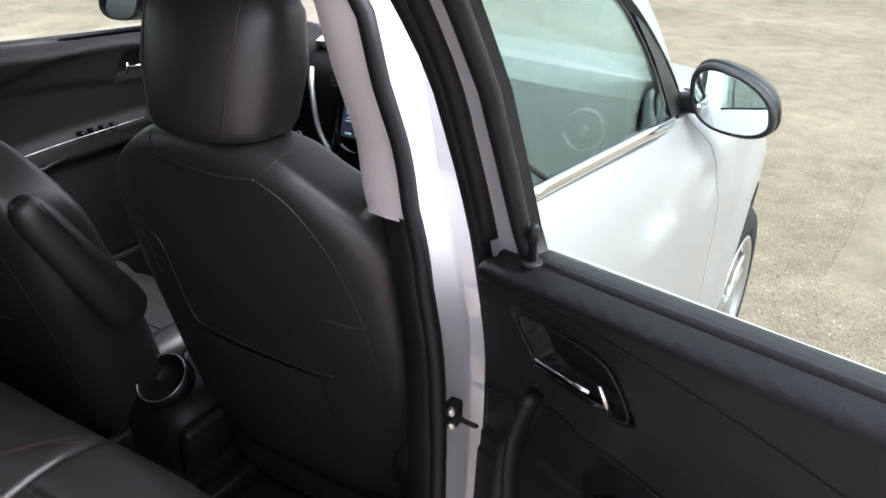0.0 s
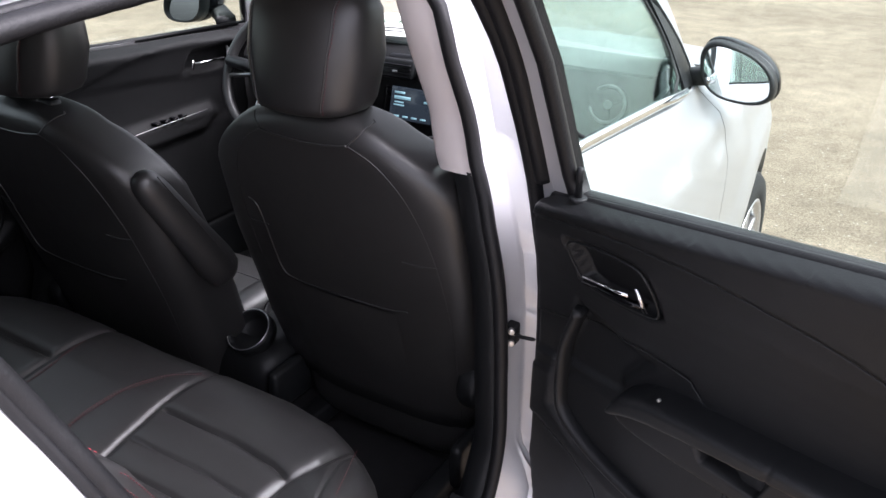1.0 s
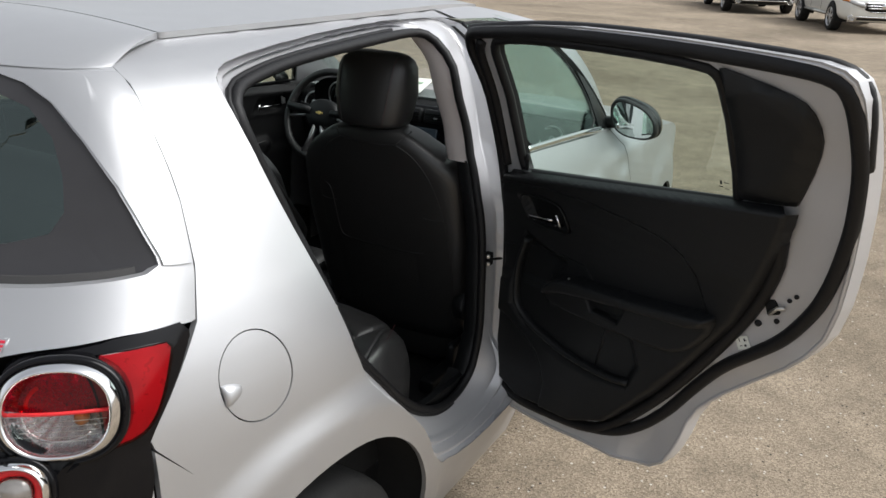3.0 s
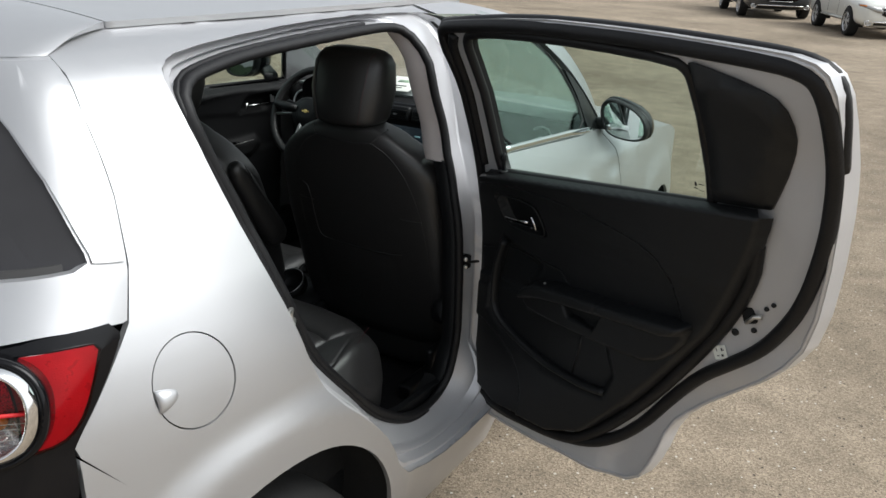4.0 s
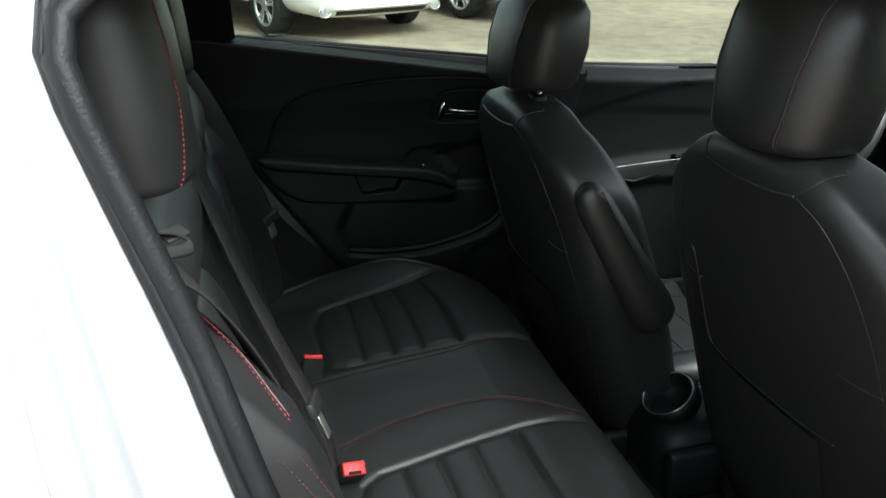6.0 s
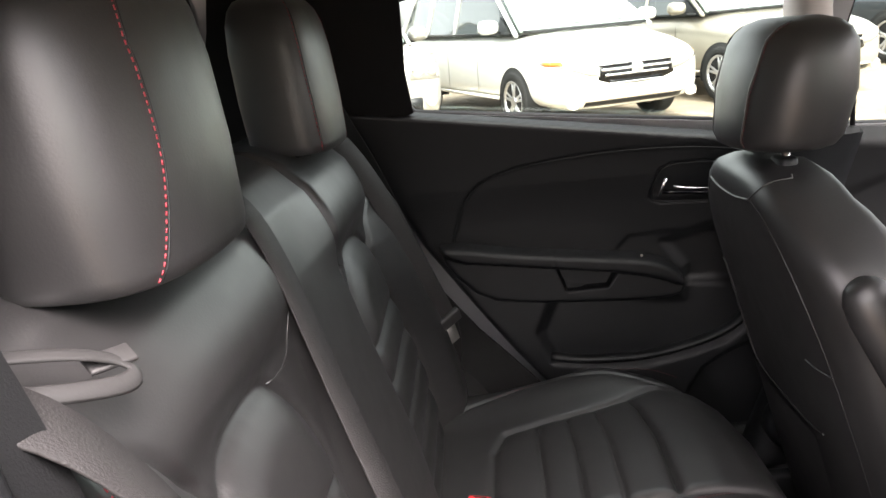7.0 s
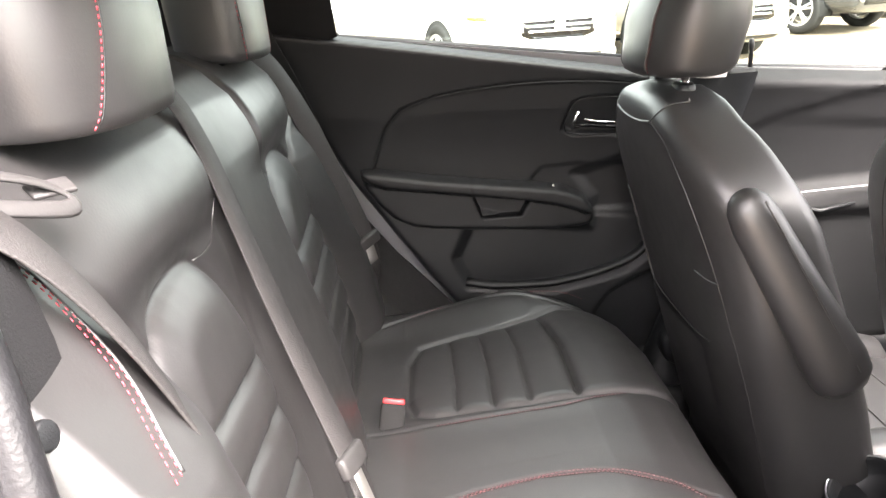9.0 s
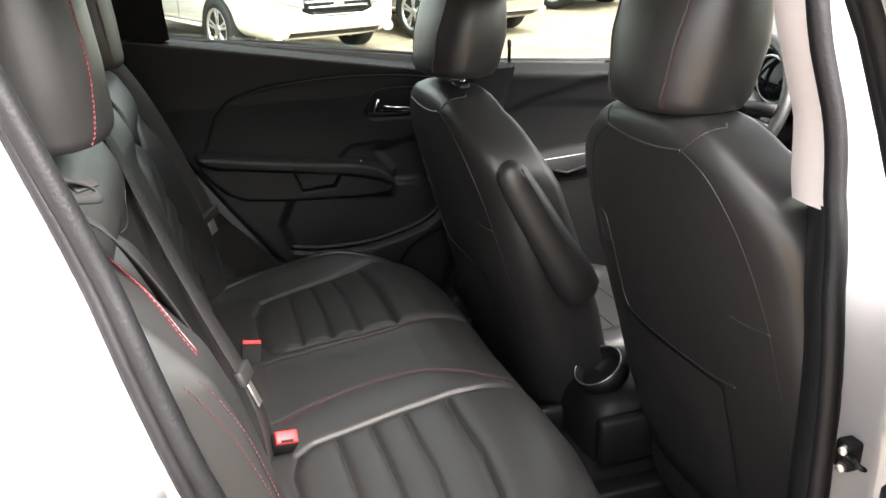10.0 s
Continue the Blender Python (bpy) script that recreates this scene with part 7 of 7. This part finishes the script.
def parked(name, label, category, L, W, Hh, hood, paint, at, yaw, wheel_r=0.34, grille="wide", cab=(0.30, 0.98), suv=False):
    """A parked vehicle facing +x before it is turned: L long, W wide, Hh high, bonnet at hood."""
    v = empty(name, label, category, "parked vehicles")
    hw = W / 2
    fx, rx = 0.19 * L, 0.79 * L            # axles, behind the nose
    blunt = 0.5 if suv else 1.0            # how far the nose is rounded

    def station(t):
        """Half width, bottom and top of the body at a share t of its length."""
        k = float(np.interp(t, [0, 0.004, 0.012, 0.025, 0.05, 0.09, 0.14, 0.93, 0.97, 1.0], [0.60, 0.72, 0.815, 0.885, 0.945, 0.985, 1.0, 1.0, 0.96, 0.86]))
        k = 1 - (1 - k) * blunt
        top = hood * float(np.interp(t, [0, 0.004, 0.012, 0.025, 0.05, 0.09, cab[0], cab[0] + 0.1, 0.95, 1.0], [0.60, 0.685, 0.745, 0.79, 0.835, 0.885, 1.0, 1.03, 1.03, 0.9]))
        if suv:
            top = hood * float(np.interp(t, [0, 0.006, 0.02, 0.06, cab[0], cab[0] + 0.1, 0.95, 1.0], [0.84, 0.90, 0.94, 0.965, 1.0, 1.03, 1.03, 0.9]))
        bot = float(np.interp(t, [0, 0.006, 0.02, 0.05], [0.42, 0.33, 0.27, 0.24])) + (0.06 if suv else 0)
        return hw * k, bot, top
    ts = np.r_[0, 0.002, 0.005, 0.009, 0.014, 0.02, 0.03, 0.04, 0.055, 0.075, np.linspace(0.10, 0.95, 20), 0.97, 0.985, 1.0]
    rows = []
    for t in ts:
        w, bot, top = station(t)
        rows.append([(-t * L, y, z) for (_, y, z) in ring(0, 0, (top + bot) / 2, w, (top - bot) / 2, 4.2, 48, "yz")])
    body = part("body", loft(rows), paint, v)
    scan = np.r_[np.linspace(0, 0.06, 241), np.linspace(0.061, 0.2, 140)]
    table = [station(t) for t in scan]

    def nose(y, z):
        """x of the front of the body at y, z."""
        for t, (w, bot, top) in zip(scan, table):
            if (abs(y) / w) ** 4.2 + (abs(z - (top + bot) / 2) / ((top - bot) / 2)) ** 4.2 <= 1:
                return -t * L
        return -0.2 * L

    def slab(ys, lo, hi, lift, depth=0.05):
        """A strip bent round the nose, between heights lo and hi at each y."""
        return loft([[(nose(y, (a + b) / 2) + lift - depth, y, a), (nose(y, a) + lift, y, a), (nose(y, (a + b) / 2) + lift * 1.15, y, (a + b) / 2), (nose(y, b) + lift, y, b), (nose(y, (a + b) / 2) + lift - depth, y, b)] for y, a, b in zip(ys, lo, hi)])
    # glasshouse: dark windows all round, a raked windscreen coloured pale for the sky's reflection, roof and pillars in
    # paint
    rows = []
    for t, h, w in ((cab[0], 0.02, 0.86), (cab[0] + 0.06, 0.42, 0.82), (cab[0] + 0.13, 0.86, 0.76), (cab[0] + 0.18, 0.97, 0.74), (0.62, 1.0, 0.745), (cab[1] - 0.09, 0.96, 0.74), (cab[1] - 0.03, 0.55, 0.78), (cab[1], 0.02, 0.82)):
        z1 = hood + (Hh - hood) * h
        x = -t * L
        rows.append([(x, -hw * 0.92, hood * 0.98), (x, -hw * w, z1 - 0.03), (x, -hw * w * 0.9, z1), (x, 0, z1 + 0.01), (x, hw * w * 0.9, z1), (x, hw * w, z1 - 0.03), (x, hw * 0.92, hood * 0.98)])
    part("glasshouse", loft(rows), DARKGLASS, v, "dark windows", smooth=False)
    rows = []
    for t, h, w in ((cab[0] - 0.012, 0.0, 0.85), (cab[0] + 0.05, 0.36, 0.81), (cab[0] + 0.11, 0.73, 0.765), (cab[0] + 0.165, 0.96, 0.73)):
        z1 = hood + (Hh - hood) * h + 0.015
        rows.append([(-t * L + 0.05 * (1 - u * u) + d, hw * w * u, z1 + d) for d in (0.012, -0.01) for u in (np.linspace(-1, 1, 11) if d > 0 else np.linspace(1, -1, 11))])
    part("windscreen", loft(rows), SKYGLASS, v, "windscreen with a pale greenish sky reflection in its colour")
    rows = []
    for t, h, w in ((cab[0] + 0.16, 0.95, 0.74), (cab[0] + 0.20, 0.985, 0.74), (0.62, 1.01, 0.745), (cab[1] - 0.09, 0.975, 0.74), (cab[1] - 0.05, 0.80, 0.75)):
        z1 = hood + (Hh - hood) * h
        rows.append([(-t * L, y, z) for (_, y, z) in ring(0, 0, z1 - 0.005, hw * w * 1.01, 0.035, 3, 24, "yz")])
    part("roof", loft(rows), paint, v)
    part("windscreen_edge", tube([(-(cab[0] - 0.02) * L + 0.06 * (1 - u * u), hw * 0.83 * u, hood + 0.012) for u in np.linspace(-1, 1, 12)], 0.020, 6), PLASTIC, v, "black cowl edge")
    for u0, u1 in ((-0.75, -0.05), (0.0, 0.65)):
        part("wiper", tube([(-(cab[0] - 0.005) * L + 0.05 * (1 - u * u), hw * 0.83 * u, hood + 0.05 + 0.02 * (u - u0)) for u in np.linspace(u0, u1, 6)], 0.009, 5), PLASTIC, v)
    for s in (-1, 1):
        for t0, t1, h0, h1 in ((cab[0] - 0.015, cab[0] + 0.17, 0.0, 0.96), (0.56, 0.565, 0.0, 0.97), (0.76, 0.765, 0.0, 0.97), (cab[1], cab[1] - 0.07, 0.0, 0.95)):
            pts = [(-(t0 + (t1 - t0) * k) * L, s * hw * (0.915 - 0.165 * (h0 + (h1 - h0) * k)), hood * 0.99 + (Hh - hood) * (h0 + (h1 - h0) * k) - 0.01) for k in np.linspace(0, 1, 6)]
            part("pillar", tube(pts, 0.035, 6, False, 0.7), paint, v)
        m = part("wing_mirror", loft([ring(-(cab[0] + 0.05) * L + dx, s * (hw + 0.10), hood + 0.09, 0.125 * k, 0.085 * k, 2.6, 20, "yz") for dx, k in ((-0.06, 0.9), (-0.03, 1.0), (0.04, 0.92), (0.08, 0.70), (0.10, 0.4))]), paint, v)
        part("mirror_foot", tube([(-(cab[0] + 0.06) * L, s * hw * 0.88, hood + 0.0), (-(cab[0] + 0.055) * L, s * (hw + 0.06), hood + 0.03)], 0.028, 8), PLASTIC, m)
        quarter = [(-(cab[0] + 0.004) * L, s * hw * 0.925, hood + 0.0), (-(cab[0] + 0.075) * L, s * hw * 0.925, hood + 0.0), (-(cab[0] + 0.075) * L, s * hw * 0.865, hood + 0.20)]
        bm = bmesh.new()
        f = bm.faces.new([bm.verts.new(p) for p in quarter])
        bmesh.ops.translate(bm, vec=(0, s * 0.012, 0), verts=[w for w in bmesh.ops.extrude_face_region(bm, geom=[f])["geom"] if isinstance(w, bmesh.types.BMVert)])
        part("mirror_sail", bm, PLASTIC, v, smooth=False)
        part("window_line", tube([(-q * L, s * hw * 0.935, hood * 1.0) for q in (cab[0] + 0.01, 0.5, cab[1] - 0.04)], 0.014, 6), PLASTIC, v, "black strip under the windows")
        if suv:
            ys = np.linspace(0.58, 0.93, 7) * hw * s
            lamp = part("headlamp", slab(ys, [hood * 0.70] * 7, [hood * 0.87] * 7, 0.012), LAMPGLASS, v, "square headlamp with two round lights")
            for q, r in ((0.67, 0.075), (0.83, 0.060)):
                part("round_light", disc((nose(s * q * hw, hood * 0.785) + 0.02, s * q * hw, hood * 0.785), (1, 0, 0), r, 0.03, 24, 0.008), CHROME, lamp)
                part("light_centre", disc((nose(s * q * hw, hood * 0.785) + 0.034, s * q * hw, hood * 0.785), (1, 0, 0), r * 0.7, 0.012, 20, 0.004), LAMPGLASS, lamp)
            part("fog_lamp", disc((nose(s * hw * 0.80, 0.55) + 0.012, s * hw * 0.80, 0.55), (1, 0, 0), 0.055, 0.04, 20, 0.008), LAMPGLASS, v)
        else:
            q = np.linspace(0.46, 0.96, 12)
            ys = q * hw * s
            lamp = part("headlamp", slab(ys, [hood * float(np.interp(k, [0.46, 0.6, 0.96], [0.555, 0.575, 0.695])) for k in q], [hood * float(np.interp(k, [0.46, 0.7, 0.90, 0.96], [0.665, 0.70, 0.735, 0.735])) for k in q], 0.010), LAMPGLASS, v, "clear swept-back headlamp")
            ys2 = np.linspace(0.84, 0.95, 5) * hw * s
            part("turn_signal", slab(ys2, [hood * 0.685] * 5, [hood * 0.722] * 5, 0.014), AMBER, lamp, "amber corner")
            part("fog_lamp", disc((nose(s * hw * 0.76, 0.345) + 0.004, s * hw * 0.76, 0.345), (1, -0.3 * s, 0), 0.062, 0.05, 20, 0.008), LAMPGLASS, v)
            part("fog_ring", tube([(nose(s * hw * 0.76, 0.345) + 0.026, s * hw * 0.76 + 0.075 * math.cos(a), 0.345 + 0.055 * math.sin(a)) for a in np.linspace(0, 2 * math.pi, 20, endpoint=False)], 0.010, 6, True), CHROME, v)
        for q in (0.385, 0.575):
            part("door_line", tube([(-q * L, s * (hw + 0.001), z) for z in (0.42, 0.6, hood * 0.86)], 0.0025, 5), UNDER, v)
        part("sill_crease", tube([(-q * L, s * (hw * 0.985), 0.36) for q in (0.28, 0.5, 0.70)], 0.022, 6), paint, v)
        for q in (0.52, 0.70):
            part("door_handle", tube([(-(q - 0.02) * L, s * (hw - 0.005), hood * 0.80), (-q * L, s * (hw + 0.03), hood * 0.80), (-(q + 0.02) * L, s * (hw - 0.005), hood * 0.80)], 0.014, 6), paint, v)
        for ax in (fx, rx):
            aw = [(-ax + (wheel_r + 0.045) * math.cos(a), s * (hw - 0.015), wheel_r + (wheel_r + 0.045) * math.sin(a)) for a in np.linspace(-0.25, math.pi + 0.25, 22)]
            bm = bmesh.new()
            A = [bm.verts.new((p[0], p[1] - s * 0.25, p[2])) for p in aw]
            B = [bm.verts.new((p[0], s * (hw + 0.004), p[2])) for p in aw]
            for k in range(21):
                bm.faces.new((A[k], A[k + 1], B[k + 1], B[k]))
            bm.faces.new(list(B))
            part("wheel_arch", bm, UNDER, v, "dark wheel arch")
            # wheels are built about x and turned
            road_wheel(0, 0, 0, wheel_r, 0.22, s, v)
            wh = [o for o in v.children if o.name.startswith("wheel") and not o.name.startswith("wheel_arch")][-1]
            wh.matrix_basis = Matrix.Translation((-ax, s * (hw - 0.085), wheel_r)) @ Matrix.Rotation(radians(90), 4, "Z")
    ys = np.linspace(-0.48, 0.48, 17) * hw
    if suv:
        gr = part("grille", slab(ys, [hood * 0.70] * 17, [hood * 0.86] * 17, 0.008), MESHGREY, v, "grey mesh grille")
        for k in range(4):
            part("grille_bar", slab(ys, [hood * (0.712 + 0.038 * k)] * 17, [hood * (0.727 + 0.038 * k)] * 17, 0.022, 0.03), SILVER, gr)
        part("lower_intake", slab(np.linspace(-0.7, 0.7, 15) * hw, [0.45] * 15, [0.60] * 15, 0.006), PLASTIC, v)
    else:
        gr = part("grille", slab(ys, [hood * (0.465 + 0.06 * (abs(y) / hw / 0.48) ** 3) for y in ys], [hood * 0.685] * 17, 0.006), GLOSS, v, "dark grille with bright bars")
        for z, w, r in ((0.672, 0.49, 0.014), (0.615, 0.44, 0.012), (0.562, 0.40, 0.011), (0.482, 0.34, 0.007)):
            part("grille_bar", slab(np.linspace(-w, w, 17) * hw, [hood * z - r] * 17, [hood * z + r] * 17, 0.022, 0.03), CHROME, gr)
        part("lower_intake", slab(np.linspace(-0.62, 0.62, 17) * hw, [0.295] * 17, [0.365] * 17, 0.004), PLASTIC, v, "black lower intake")
        part("bumper_trim", slab(np.linspace(-0.66, 0.66, 17) * hw, [0.352] * 17, [0.378] * 17, 0.016, 0.03), CHROME, v, "bright strip across the bumper")
    x0 = nose(0, hood * 0.62) + 0.03
    part("maker_mark", loft([ring(x0 + d, 0, hood * (0.785 if suv else 0.61), 0.075 * k, 0.062 * k, 3, 20, "yz") for d, k in ((-0.02, 1), (0.0, 1), (0.012, 0.85))]), CHROME, gr, "plain bright maker's mark")
    tilt_y = math.atan2(lot(at[0] - 4 * math.cos(radians(yaw)), at[1] - 4 * math.sin(radians(yaw))) - lot(at[0], at[1]), 4.0)
    v.matrix_basis = Matrix.Translation((at[0], at[1], lot(at[0], at[1]))) @ Matrix.Rotation(radians(yaw), 4, "Z") @ Matrix.Rotation(tilt_y, 4, "Y")
    return v


parked("minivan", "white minivan parked across the lot", "minivan", 5.15, 2.0, 1.73, 1.10, WHITEP, (-8.1, 2.24, 0), 24, 0.345, cab=(0.215, 0.985))
parked("parked_suv", "silver sport utility vehicle parked beside the minivan", "suv", 4.8, 1.95, 1.80, 1.12, GREYP, (-7.5, -0.72, 0), 17, 0.36, suv=True)
parked("parked_car", "champagne coloured car parked beyond the minivan", "car", 4.7, 1.85, 1.70, 1.08, TANP, (-9.1, 4.75, 0), 23, 0.345)
parked("pickup_truck", "dark utility vehicle parked further along the row", "suv", 4.9, 1.9, 1.85, 1.18, DARKP, (-12.0, 8.2, 0), 31, 0.38, suv=True)
parked("parked_car", "dark car parked at the end of the row", "car", 4.7, 1.85, 1.60, 1.05, DARKP, (-13.5, 11.1, 0), 31, 0.345)
parked("parked_car", "white hatchback parked far across the lot", "car", 4.1, 1.75, 1.52, 1.0, WHITEP, (0.95, 20.2, 0), -67, 0.31)
parked("parked_car", "dark car parked far across the lot", "car", 4.6, 1.85, 1.55, 1.0, DARKP, (-2.2, 24.0, 0), -67, 0.33)


# ---- floodlight pole behind the car, mirrored in its rear window ----
def floodlight_pole(base, top, end):
    """A tall pole with one arm from top to end that carries two floodlights."""
    p = empty("floodlight_pole", "tall grey steel pole with two floodlights", "lamp post", at=base)
    B, T, E = Vector(base), Vector(top), Vector(end)
    pole = part("pole", tube([B, (B + T) / 2, T], 0.07, 12), STEEL, p)
    part("base_plate", block(B.x, B.y, B.z + 0.02, 0.34, 0.34, 0.04, 0.01), STEEL, p)
    arm = part("arm", tube([T, T + (E - T) * 0.5 + Vector((0, 0, 0.05)), E], 0.045, 8), STEEL, p)
    for k in (0.58, 1.0):
        c = T + (E - T) * k
        part("bracket", tube([c, c + Vector((0, 0, 0.16))], 0.03, 6), STEEL, arm)
        part("floodlight", block(c.x, c.y, c.z + 0.30, 0.42, 0.34, 0.36, 0.03, 2, Matrix.Rotation(radians(30), 4, "Z") @ Matrix.Rotation(radians(-35), 4, "X")), UNDER, arm, "dark floodlight head")
    return p


floodlight_pole((-8.4, -9.8, 0), (-8.4, -9.8, 8.3), (-5.5, -8.4, 8.8))


# ---- distant trees behind the lot, seen in the mirrors ----
def far_trees():
    rng = random.Random(5)
    bm = bmesh.new()
    for i in range(520):
        x = rng.uniform(-70, 90)
        h = 6 + 3 * noise.noise((x * 0.08, 0, 0)) + rng.uniform(-1, 1)
        z = h * rng.random() ** 0.6
        r = rng.uniform(0.7, 1.8)
        b = bmesh.ops.create_icosphere(bm, subdivisions=2, radius=r, matrix=Matrix.Translation((x, -75 + rng.uniform(-4, 4), max(r * 0.6, z))))
        for v in b["verts"]:
            k = 1 + 0.35 * noise.noise(v.co * 1.3)
            c = Vector((x, v.co.y, z))
            v.co.z *= 0.8 + 0.2 * k
            v.co.x += 0.4 * noise.noise(v.co * 2.1)
    ob = part("far_woods", bm, material("dark_foliage", (0.035, 0.05, 0.03), 0.9, 0, 0, 1, 0.5, 0.6, spec=0.1), smooth=False)
    tagged(ob, "dark line of distant trees behind the lot", "trees", kind="stuff")


far_trees()
